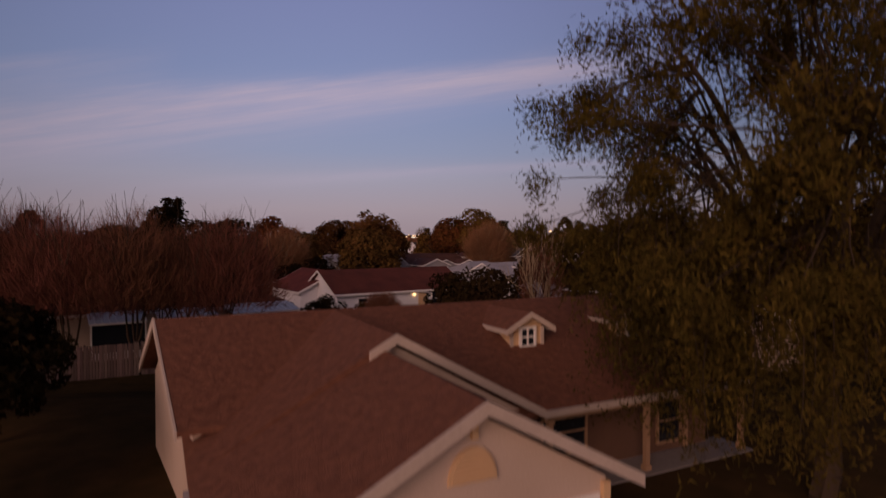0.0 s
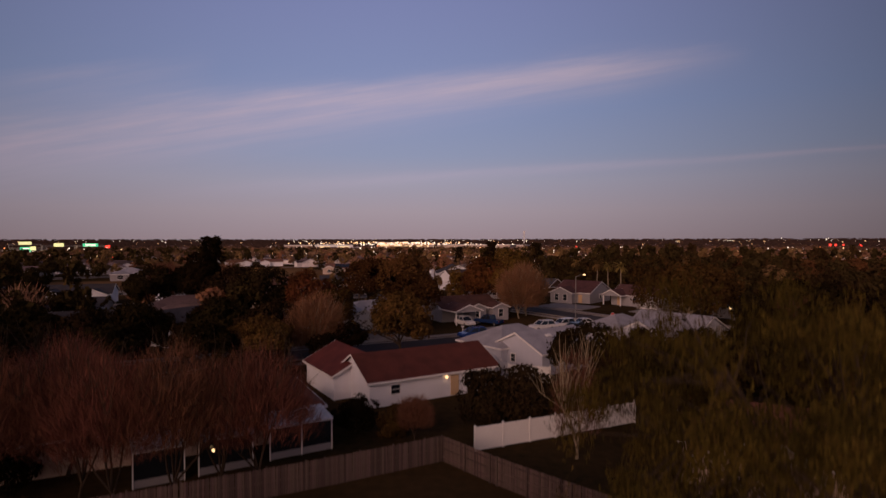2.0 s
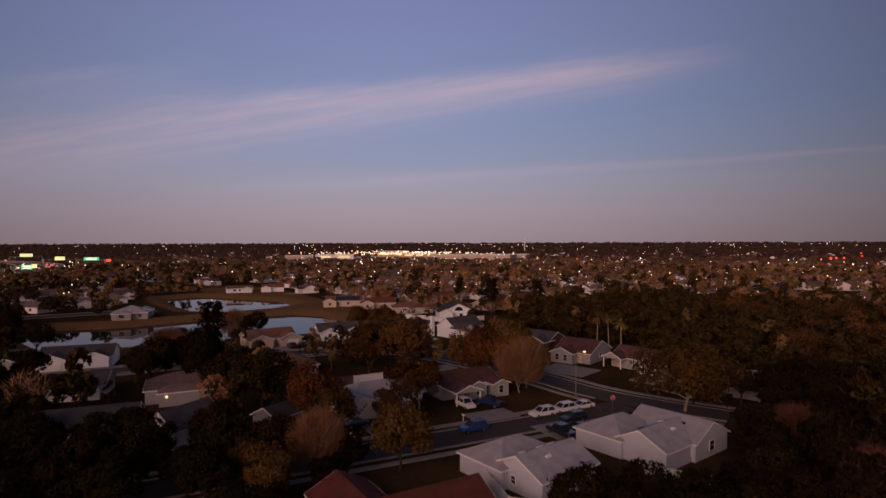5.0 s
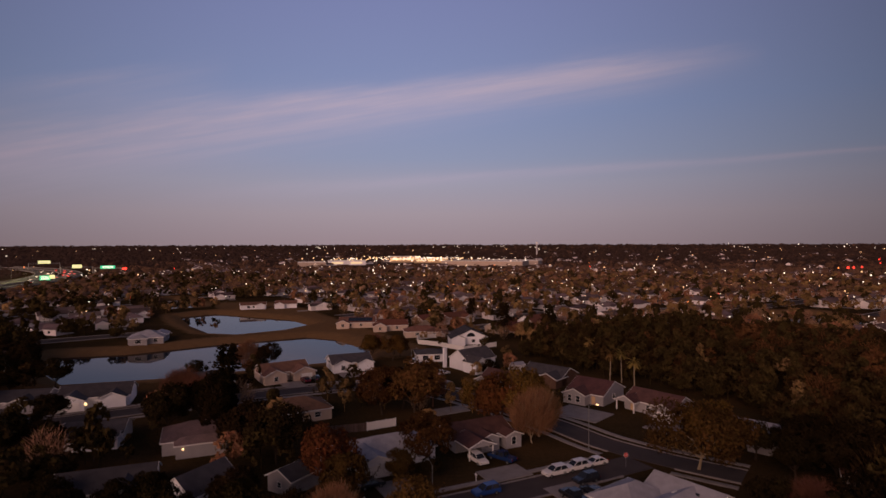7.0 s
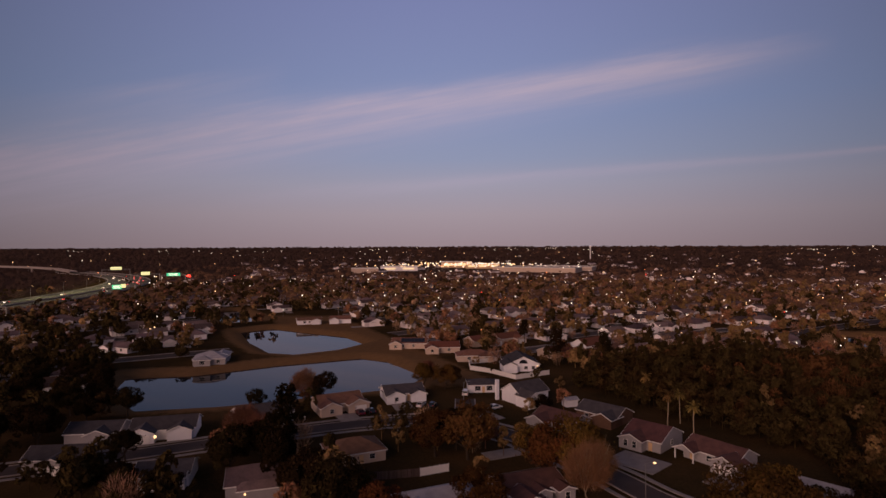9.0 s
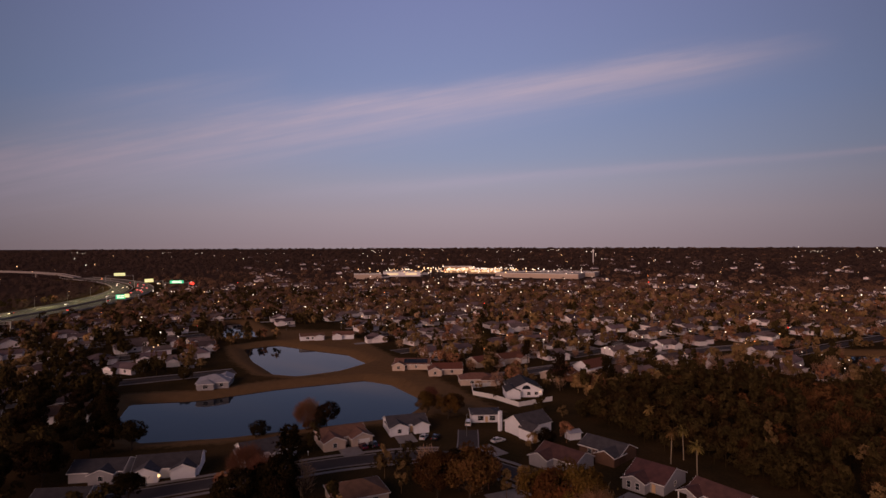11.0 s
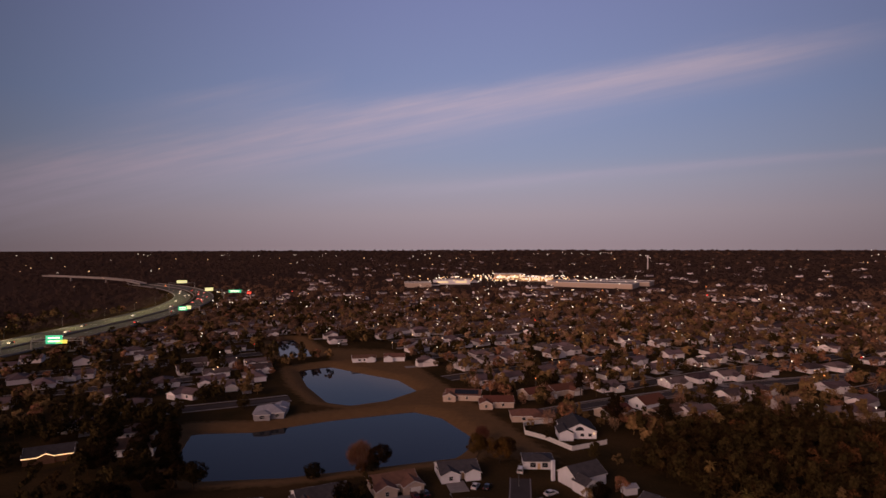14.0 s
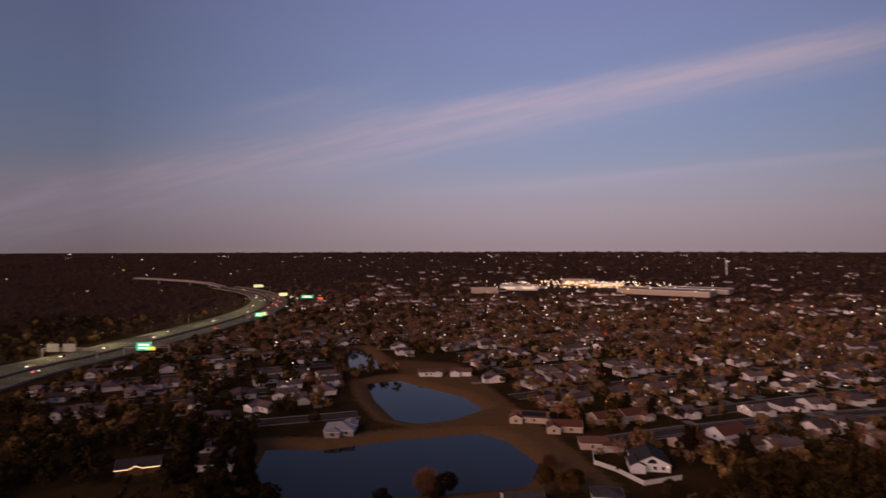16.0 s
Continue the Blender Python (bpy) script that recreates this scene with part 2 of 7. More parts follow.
TRIM = material("white_trim", (0.80, 0.76, 0.74), (0.72, 0.68, 0.66), 0.6, 0.8, 14, 0.05, amount=0.5)
CREAM = material("cream_trim", (0.62, 0.42, 0.25), (0.56, 0.37, 0.21), 0.7, 0.8, 14, 0.05, amount=0.5)
VINYL = material("white_vinyl_fence", (0.78, 0.74, 0.72), (0.68, 0.64, 0.62), 0.5, 0.5, 6, 0.05, amount=0.5)
FENCE = material("weathered_fence_wood", (0.115, 0.080, 0.071), (0.070, 0.048, 0.043), 0.9, 1.0, 14, 0.4, vary=0.3, amount=1.0, stretch=(1, 1, 0.2))
BARK = material("bark", (0.060, 0.040, 0.027), (0.034, 0.024, 0.017), 0.95, 1.5, 14, 0.6, stretch=(1, 1, 0.3))
PALE_BARK = material("pale_bark", (0.32, 0.25, 0.17), (0.22, 0.17, 0.11), 0.95, 1.5, 14, 0.5, stretch=(1, 1, 0.3))
TWIG = material("russet_twigs", (0.165, 0.064, 0.040), (0.100, 0.041, 0.027), 0.95, 0.6, 4, 0.0, vary=0.2, island=0.15)
TWIG_TAN = material("tan_twigs", (0.235, 0.115, 0.058), (0.160, 0.080, 0.042), 0.95, 0.6, 4, 0.0, vary=0.25, island=0.2)
LEAF_OLIVE = foliage("olive_leaves", (0.098, 0.052, 0.017), (0.050, 0.028, 0.010))
# dark evergreen leaves, lowered further to carry the shadow under trees
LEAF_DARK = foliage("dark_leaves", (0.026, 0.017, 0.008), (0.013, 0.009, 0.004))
LEAF_RUST = foliage("rust_leaves", (0.135, 0.045, 0.020), (0.075, 0.027, 0.013))
LEAF_GOLD = foliage("golden_leaves", (0.130, 0.062, 0.018), (0.072, 0.036, 0.012))
LEAF_NEAR = foliage("drooping_leaves", (0.086, 0.054, 0.014), (0.032, 0.022, 0.007), scale=0.9)
# far foliage: lighter copies of the near colours, with haze mixed in
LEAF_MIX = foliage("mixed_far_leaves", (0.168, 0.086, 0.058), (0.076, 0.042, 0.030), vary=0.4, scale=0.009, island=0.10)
HAZED_OLIVE = foliage("far_olive_leaves", (0.190, 0.102, 0.050), (0.088, 0.048, 0.024))
# darker leaf colour that paints the dim, hazy distance
WOOD_FAR_DIM = foliage("far_wood_leaves", (0.070, 0.043, 0.035), (0.041, 0.027, 0.022), vary=0.0, scale=0.004, island=0.12)
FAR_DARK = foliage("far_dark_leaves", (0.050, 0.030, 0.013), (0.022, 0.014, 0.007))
HAZED_RUST = foliage("far_rust_leaves", (0.270, 0.105, 0.068), (0.140, 0.056, 0.038))
HAZED_GOLD = foliage("far_golden_leaves", (0.260, 0.136, 0.066), (0.140, 0.074, 0.038))
HAZED_TWIG = foliage("far_russet_twigs", (0.280, 0.132, 0.094), (0.160, 0.076, 0.055))
LEAF_PALM = foliage("palm_fronds", (0.200, 0.130, 0.042), (0.130, 0.085, 0.028))
# darker brown and rust copies: the woods' shade is in these colours
SHADED_BROWN = foliage("far_brown_leaves", (0.047, 0.024, 0.011), (0.024, 0.013, 0.007))
SHADED_RUST = foliage("wood_rust_leaves", (0.110, 0.040, 0.020), (0.060, 0.024, 0.013))
HAZED_TAN = foliage("far_tan_twigs", (0.320, 0.176, 0.120), (0.190, 0.106, 0.072))
GLASS = material("dark_window_glass", (0.018, 0.020, 0.026), (0.014, 0.016, 0.02), 0.08, 0.6, 4, 0.0, spec=0.6)
METAL = material("galvanised_metal", (0.30, 0.29, 0.28), (0.24, 0.23, 0.22), 0.45, 1, 10, 0.05, metal=0.8)
TYRE = material("tyre_rubber", (0.02, 0.02, 0.02), (0.03, 0.03, 0.03), 0.9)
CAR_WHITE = material("white_car_paint", (0.72, 0.68, 0.66), (0.66, 0.62, 0.60), 0.25, 0.5, 5, spec=0.5, amount=0.4)
CAR_BLUE = material("blue_car_paint", (0.02, 0.06, 0.24), (0.018, 0.05, 0.2), 0.25, 0.5, 5, spec=0.5, amount=0.4)
CAR_NAVY = material("navy_car_paint", (0.012, 0.03, 0.10), (0.01, 0.025, 0.085), 0.25, 0.5, 5, spec=0.5, amount=0.4)
CAR_DARK = material("dark_car_paint", (0.02, 0.02, 0.024), (0.016, 0.016, 0.02), 0.25, 0.5, 5, spec=0.5, amount=0.4)
CAR_RED = material("maroon_car_paint", (0.10, 0.015, 0.03), (0.08, 0.012, 0.025), 0.25, 0.5, 5, spec=0.5, amount=0.4)
LAMP_WARM = emitter("warm_lamp", (1.0, 0.60, 0.28), 2.0)
LAMP_WHITE = emitter("white_lamp", (1.0, 0.84, 0.66), 2.0)
LAMP_RED = emitter("red_lamp", (1.0, 0.05, 0.03), 2.0)
LAMP_ORANGE = emitter("orange_lamp", (1.0, 0.30, 0.08), 2.0)
SIGN_GREEN = emitter("lit_green_sign", (0.05, 0.55, 0.28), 0.8)
SIGN_YELLOW = emitter("lit_yellow_sign", (0.95, 0.75, 0.12), 0.8)
SIGN_PALE = emitter("lit_pale_sign", (0.95, 0.95, 0.45), 0.7)
SHOPFRONT = emitter("lit_shopfront_glass", (1.0, 0.74, 0.42), 0.7)
STOP_RED = material("red_sign_face", (0.45, 0.03, 0.03), (0.4, 0.025, 0.025), 0.4)


# ---- building helpers ----
class Build:
    """Collects vertices and faces of one mesh."""

    def __init__(self):
        self.v, self.f, self.m = [], [], []

    def add(self, verts, faces, slot=0):
        k = len(self.v)
        self.v += [tuple(p) for p in verts]
        self.f += [tuple(i + k for i in face) for face in faces]
        self.m += [slot] * len(faces)
        return self

    def box(self, c, s, rz=0.0, slot=0):
        x, y, z = (a / 2 for a in s)
        ca, sa = math.cos(rz), math.sin(rz)
        pts = []
        for dx, dy, dz in ((-x, -y, -z), (x, -y, -z), (x, y, -z), (-x, y, -z), (-x, -y, z), (x, -y, z), (x, y, z), (-x, y, z)):
            pts.append((c[0] + dx * ca - dy * sa, c[1] + dx * sa + dy * ca, c[2] + dz))
        return self.add(pts, ((3, 2, 1, 0), (4, 5, 6, 7), (0, 1, 5, 4), (1, 2, 6, 5), (2, 3, 7, 6), (3, 0, 4, 7)), slot)

    def prism(self, profile, a, b, axis="x", slot=0):
        """A profile of (p, z) points carried along x (or y) from a to b."""
        n = len(profile)
        if axis == "x":
            pts = [(a, p, z) for p, z in profile] + [(b, p, z) for p, z in profile]
        else:
            pts = [(p, a, z) for p, z in profile] + [(p, b, z) for p, z in profile]
        faces = [tuple(range(n))[::-1], tuple(range(n, 2 * n))]
        faces += [(i, (i + 1) % n, n + (i + 1) % n, n + i) for i in range(n)]
        return self.add(pts, faces, slot)

    def tube(self, a, b, ra, rb, sides=6, slot=0):
        a, b = Vector(a), Vector(b)
        d = b - a
        if d.length < 1e-5:
            return self
        d.normalize()
        s = d.orthogonal().normalized()
        t = d.cross(s)
        ring = [(math.cos(2 * math.pi * i / sides), math.sin(2 * math.pi * i / sides)) for i in range(sides)]
        pts = [a + (s * c + t * q) * ra for c, q in ring] + [b + (s * c + t * q) * rb for c, q in ring]
        faces = [(i, (i + 1) % sides, sides + (i + 1) % sides, sides + i) for i in range(sides)]
        faces += [tuple(range(sides))[::-1], tuple(range(sides, 2 * sides))]
        return self.add(pts, faces, slot)

    def mesh(self, name, *mats):
        me = bpy.data.meshes.new(name)
        me.from_pydata(self.v, [], self.f)
        for m in mats:
            me.materials.append(m)
        if len(mats) > 1:
            me.polygons.foreach_set("material_index", self.m)
        bm = bmesh.new()
        if len(self.f) < 4000:
            bm.from_mesh(me)
            bmesh.ops.recalc_face_normals(bm, faces=bm.faces)
            bm.to_mesh(me)
        bm.free()
        me.update()
        return me


def part(name, build, mat, parent, label="", m=None):
    """One mesh object under a thing or a part."""
    mats = mat if isinstance(mat, (tuple, list)) else (mat,)
    ob = new(name, build if isinstance(build, bpy.types.Mesh) else build.mesh(name, *mats))
    ob.parent = parent
    if m is not None:
        ob.matrix_basis = m
    if label:
        ob["label"] = label
    return ob


def thing(name, m, label, category, group=""):
    ob = new(name)
    ob.empty_display_size = 0.3
    ob.matrix_basis = m
    return tagged(ob, label, category, group)


def structure(name, build, mat, label="", category="", kind="structure"):
    mats = mat if isinstance(mat, (tuple, list)) else (mat,)
    return tagged(new(name, build.mesh(name, *mats)), label, category, kind=kind)


def smooth(e0, e1, x):
    t = min(1.0, max(0.0, (x - e0) / (e1 - e0)))
    return t * t * (3 - 2 * t)


# ---- ponds and ground ----
POND_FRONT = ((-150, 212), (-126, 219), (-101, 240), (-68, 260), (-53, 253), (-33, 226), (-38, 207), (-60, 195), (-92, 178), (-118, 170), (-140, 190))
POND_MID = ((-160, 331), (-146, 346), (-117, 331), (-92, 319), (-76, 298), (-86, 276), (-100, 264), (-114, 267), (-138, 296))
POND_FAR = ((-227, 431), (-217, 441), (-184, 398), (-170, 374), (-186, 364), (-197, 378))
POND_SIDE = ((176, 345), (210, 345), (225, 310), (200, 296), (180, 302))
PONDS = (POND_FRONT, POND_MID, POND_FAR, POND_SIDE)
WATER_Z = -2.0


def inside(poly, x, y):
    c, n = False, len(poly)
    for i in range(n):
        (x1, y1), (x2, y2) = poly[i], poly[i - 1]
        if (y1 > y) != (y2 > y) and x < (x2 - x1) * (y - y1) / (y2 - y1) + x1:
            c = not c
    return c


def edge_distance(poly, x, y):
    best, n = 1e9, len(poly)
    for i in range(n):
        (x1, y1), (x2, y2) = poly[i], poly[i - 1]
        dx, dy = x2 - x1, y2 - y1
        t = max(0.0, min(1.0, ((x - x1) * dx + (y - y1) * dy) / (dx * dx + dy * dy)))
        best = min(best, math.hypot(x - x1 - t * dx, y - y1 - t * dy))
    return best


def pond_side(x, y):
    """Metres to the nearest shore, minus on water."""
    best = 1e9
    for poly in PONDS:
        d = edge_distance(poly, x, y)
        best = min(best, -d if inside(poly, x, y) else d)
    return best


def ground_z(x, y):
    z = 1.2 * smooth(31, 22, y) * smooth(34, 20, abs(x)) if y < 40 else 0.0
    if 150 < y < 460 and -260 < x < 260:
        z += -3.2 * smooth(8, -6, pond_side(x, y))
    r = math.hypot(x, y)
    z += 22 * smooth(2600, 4950, r)
    return z


def make_ground():
    def steps(lo, hi, step, far):
        mid = list(np.arange(lo, hi + 0.1, step))
        out, d = [], step
        v = hi
        while v < far:
            d *= 1.35
            v = min(v + d, far)
            out.append(v)
        back, d, v = [], step, lo
        while v > -far:
            d *= 1.35
            v = max(v - d, -far)
            back.append(v)
        return back[::-1] + mid + out

    xs, ys = steps(-250, 240, 3.5, 4990), steps(-24, 460, 3.5, 4990)
    b = Build()
    b.v = [(x, y, ground_z(x, y) + (0.05 * noise.noise((x * 0.05, y * 0.05, 0)) - 0.06 if y > 45 else 0)) for y in ys for x in xs]
    n = len(xs)
    b.f = [(j * n + i, j * n + i + 1, (j + 1) * n + i + 1, (j + 1) * n + i) for j in range(len(ys) - 1) for i in range(n - 1)]
    ob = structure("ground", b, GRASS, "dry winter grass and earth between the houses", "ground")
    shore = ob.data.attributes.new("shore", "FLOAT", "POINT")
    shore.data.foreach_set("value", [max(smooth(17, 4, pond_side(x, y)), 0.85 * smooth(34, 22, abs(x + 0.62 * (y - 240) + 48)) * smooth(195, 215, y) * smooth(420, 380, y)) if 140 < y < 470 and -270 < x < 260 else 0.0 for x, y, _ in b.v])
    # the floor colour comes in with distance, to match the far leaves
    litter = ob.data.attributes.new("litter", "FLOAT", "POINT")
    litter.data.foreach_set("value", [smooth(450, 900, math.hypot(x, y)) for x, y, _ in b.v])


make_ground()
for k, poly in enumerate(PONDS):
    b = Build()
    cx, cy = sum(p[0] for p in poly) / len(poly), sum(p[1] for p in poly) / len(poly)
    out = [(cx + (x - cx) * 1.12, cy + (y - cy) * 1.12, WATER_Z) for x, y in poly]
    b.add(out + [(x, y, WATER_Z - 0.3) for x, y, _ in out], [tuple(range(len(out)))] + [(i, (i + 1) % len(out), len(out) + (i + 1) % len(out), len(out) + i) for i in range(len(out))])
    structure("water", b, WATER, "still retention pond mirroring the dusk sky", "pond")


# ---- streets ----
def smooth_line(points, step=4.0):
    """A gently curved line through a few points."""
    pts = [Vector((*p, 0)) for p in points]
    out = []
    for i in range(len(pts) - 1):
        p0, p1, p2, p3 = pts[max(i - 1, 0)], pts[i], pts[i + 1], pts[min(i + 2, len(pts) - 1)]
        n = max(2, int((p2 - p1).length / step))
        for k in range(n):
            t = k / n
            out.append(0.5 * (2 * p1 + (p2 - p0) * t + (2 * p0 - 5 * p1 + 4 * p2 - p3) * t * t + (3 * p1 - p0 - 3 * p2 + p3) * t ** 3))
    out.append(pts[-1])
    return out


def ribbon(b, line, off0, off1, z0, z1, slot=0):
    """A slab along a line between two sideways offsets, from height z0 up to z1."""
    v = []
    for i, p in enumerate(line):
        d = (line[min(i + 1, len(line) - 1)] - line[max(i - 1, 0)]).normalized()
        s = Vector((-d.y, d.x, 0))
        for o in (off0, off1):
            q = p + s * o
            v += [(q.x, q.y, p.z + z1), (q.x, q.y, p.z + z0)]
    f = []
    for i in range(len(line) - 1):
        k = 4 * i
        f += [(k, k + 2, k + 6, k + 4), (k, k + 4, k + 5, k + 1), (k + 2, k + 3, k + 7, k + 6)]
    return b.add(v, f, slot)


ROADS = []


def runs(line, gaps):
    """Pieces of a line that keep away from the junctions given as (x, y, radius)."""
    out, cur = [], []
    for p in line:
        if any(math.hypot(p.x - a, p.y - c) < r for a, c, r in gaps):
            if len(cur) > 1:
                out.append(cur)
            cur = []
        else:
            cur.append(p)
    if len(cur) > 1:
        out.append(cur)
    return out


def street(points, width=6.6, walk_side=1.0, z=0.04, gaps=()):
    line = smooth_line(points, 1.5)
    ROADS.append((line[::3], width / 2 + 3))
    b = Build()
    ribbon(b, line, -width / 2, width / 2, -0.3, z)
    structure("road", b, ASPHALT, "worn grey asphalt residential street", "road")
    for s in (-1, 1):
        k = Build()
        keep = [g[:3] for g in gaps if g[3] in (0, s)]
        for piece in runs(line, keep):
            ribbon(k, piece, s * width / 2, s * (width / 2 + 0.35), -0.3, z + 0.10)
        structure("kerb", k, CONCRETE, "pale concrete kerb along the street", "kerb")
        if walk_side:
            w = Build()
            for piece in runs(line, keep):
                ribbon(w, piece, s * (width / 2 + 1.9), s * (width / 2 + 3.0), -0.3, z + 0.07)
            structure("pavement", w, CONCRETE, "narrow concrete pavement beside the street", "pavement")


def slab(cx, cy, rot, lx, ly, z=0.10):
    b = Build()
    b.box((cx, cy, z - 0.15), (lx, ly, 0.3), radians(rot))
    structure("driveway", b, CONCRETE, "pale concrete driveway", "driveway")


street(((-60, 58), (-30, 74), (-3, 87.5), (10, 94), (24, 101.5), (34, 107)), z=0.052, gaps=((35.5, 109.5, 9.5, 0),))
street(((50, 100.3), (40, 107.5), (30, 117), (22, 129), (8, 146), (-4, 157), (-20, 165), (-44, 158), (-70, 143), (-98, 126), (-130, 108)), gaps=((33, 107, 7.5, 1), (-14, 165, 6.5, -1)))
street(((-14, 164), (-13, 172), (-14, 188)), 6.0, 0, 0.052, ((-14, 164, 5, 0),))
street(((-10, 262), (20, 286), (45, 303), (75, 324), (122, 350), (180, 378)))

# ---- houses ----
ROOFS = {"brown": ROOF_BROWN, "red": ROOF_RED, "grey": ROOF_GREY, "dark": ROOF_DARK, "tan": ROOF_TAN, "mix": ROOF_MIX, "dusk": ROOF_DUSK}
WALLS = {"brown": BRICK, "tan": STUCCO, "white": STUCCO_WHITE, "blue": STUCCO_BLUE, "grey": STUCCO_GREY, "mix": STUCCO_MIX}
BLOCKED = []


def chevron(half, eave, pitch, over, thick, lift=0.0):
    """Profile of a gable roof across its ridge."""
    e = half + over
    z0 = eave - over * pitch + lift
    zr = eave + half * pitch + lift
    return [(-e, z0), (0, zr), (e, z0), (e, z0 + thick), (0, zr + thick), (-e, z0 + thick)]


def window(parent, m, w=1.2, h=1.3, bars=True, lit=False, cross=False, trim=TRIM):
    """A sash window whose outer face lies in the local x-z plane; -y is outside."""
    t = 0.07
    f = Build()
    ring = []
    for yy in (-0.065, 0.025):
        for a in (t / 2, -t / 2):
            ring += [(-w / 2 - a, yy, -h / 2 - a), (w / 2 + a, yy, -h / 2 - a), (w / 2 + a, yy, h / 2 + a), (-w / 2 - a, yy, h / 2 + a)]
    q = []
    for k in range(4):
        n = (k + 1) % 4
        q += [(k, n, 4 + n, 4 + k), (8 + n, 8 + k, 12 + k, 12 + n), (k, 8 + k, 8 + n, n), (4 + n, 12 + n, 12 + k, 4 + k)]
    f.add(ring, q)
    win = part("window", f, trim, parent, m=m)
    if bars:
        part("sash_bar", Build().box((0, -0.02, 0), (w - t, 0.05, 0.045)), trim, win)
    if cross:
        part("muntin", Build().box((0, -0.022, 0), (0.045, 0.044, h - t)), trim, win)
    p = Build()
    p.box((0, 0.0, 0), (w - t, 0.03, h - t))
    part("pane", p, LAMP_WARM if lit else GLASS, win)
    return win


def wing(house, L, W, eave, pitch, kind, wall, roof, m, over=0.35, tag="", trim=True):
    """A block with walls, roof and fascia; ridge along local x."""
    b = Build()
    if kind == "open":
        # a carport: posts and a filled gable, open below
        for sx in (-1, 1):
            for sy in (-1, 1):
                part("post", Build().box((sx * (L / 2 - 0.2), sy * (W / 2 - 0.15), eave / 2), (0.22, 0.22, eave)), TRIM, house, m=m)
        b.prism([(-W / 2, eave - 0.25), (W / 2, eave - 0.25), (W / 2, eave), (0, eave + W / 2 * pitch), (-W / 2, eave)], -L / 2, L / 2)
        kind = "gable"
    elif kind == "gable":
        b.prism([(-W / 2, -0.4), (W / 2, -0.4), (W / 2, eave), (0, eave + W / 2 * pitch), (-W / 2, eave)], -L / 2, L / 2)
    else:
        b.box((0, 0, eave / 2 - 0.2), (L, W, eave + 0.4))
    part(tag + "wall", b, WALLS[wall] if isinstance(wall, str) else wall, house, m=m)
    r = Build()
    e, x = W / 2 + over, L / 2 + over
    if kind == "gable":
        r.prism(chevron(W / 2, eave, pitch, over, 0.14, 0.01), -x, x)
    else:
        run = min(e, x)
        top = eave - over * pitch + run * pitch + 0.15
        z0 = eave - over * pitch
        if x >= e:
            ridge = [(-(x - run), 0, top), ((x - run), 0, top)]
        else:
            ridge = [(0, -(e - run), top), (0, (e - run), top)]
        low = [(-x, -e, z0), (x, -e, z0), (x, e, z0), (-x, e, z0)]
        up = [(a, c, d + 0.14) for a, c, d in low]
        if x >= e:
            faces = [(4, 5, 9, 8), (6, 7, 8, 9), (5, 6, 9), (7, 4, 8)]
        else:
            faces = [(4, 5, 8), (6, 7, 9), (5, 6, 9, 8), (7, 4, 8, 9)]
        r.add(low + up + ridge, [(3, 2, 1, 0), (0, 1, 5, 4), (1, 2, 6, 5), (2, 3, 7, 6), (3, 0, 4, 7)] + faces)
    part(tag + "roof", r, ROOFS[roof] if isinstance(roof, str) else roof, house, m=m)
    if trim:
        z0 = eave - over * pitch
        for s in (-1, 1):
            part(tag + "gutter", Build().box((0, s * (e + 0.02), z0 + 0.05), (2 * x, 0.04, 0.20)), TRIM, house, m=m)
            if kind == "gable":
                part(tag + "rake_board", Build().prism(chevron(W / 2, eave, pitch, over, 0.20, -0.05), s * x, s * (x + 0.04)), TRIM, house, m=m)
            else:
                part(tag + "gutter", Build().box((s * (x + 0.02), 0, z0 + 0.05), (0.04, 2 * e + 0.08, 0.20)), TRIM, house, m=m)


def garage_door(house, m, w=4.8, h=2.1):
    b = Build()
    for k in range(4):
        b.box((0, 0, h * (k + 0.5) / 4), (w, 0.06, h / 4 - 0.02))
    part("garage_door", b, TRIM, house, "white panelled garage door", m)


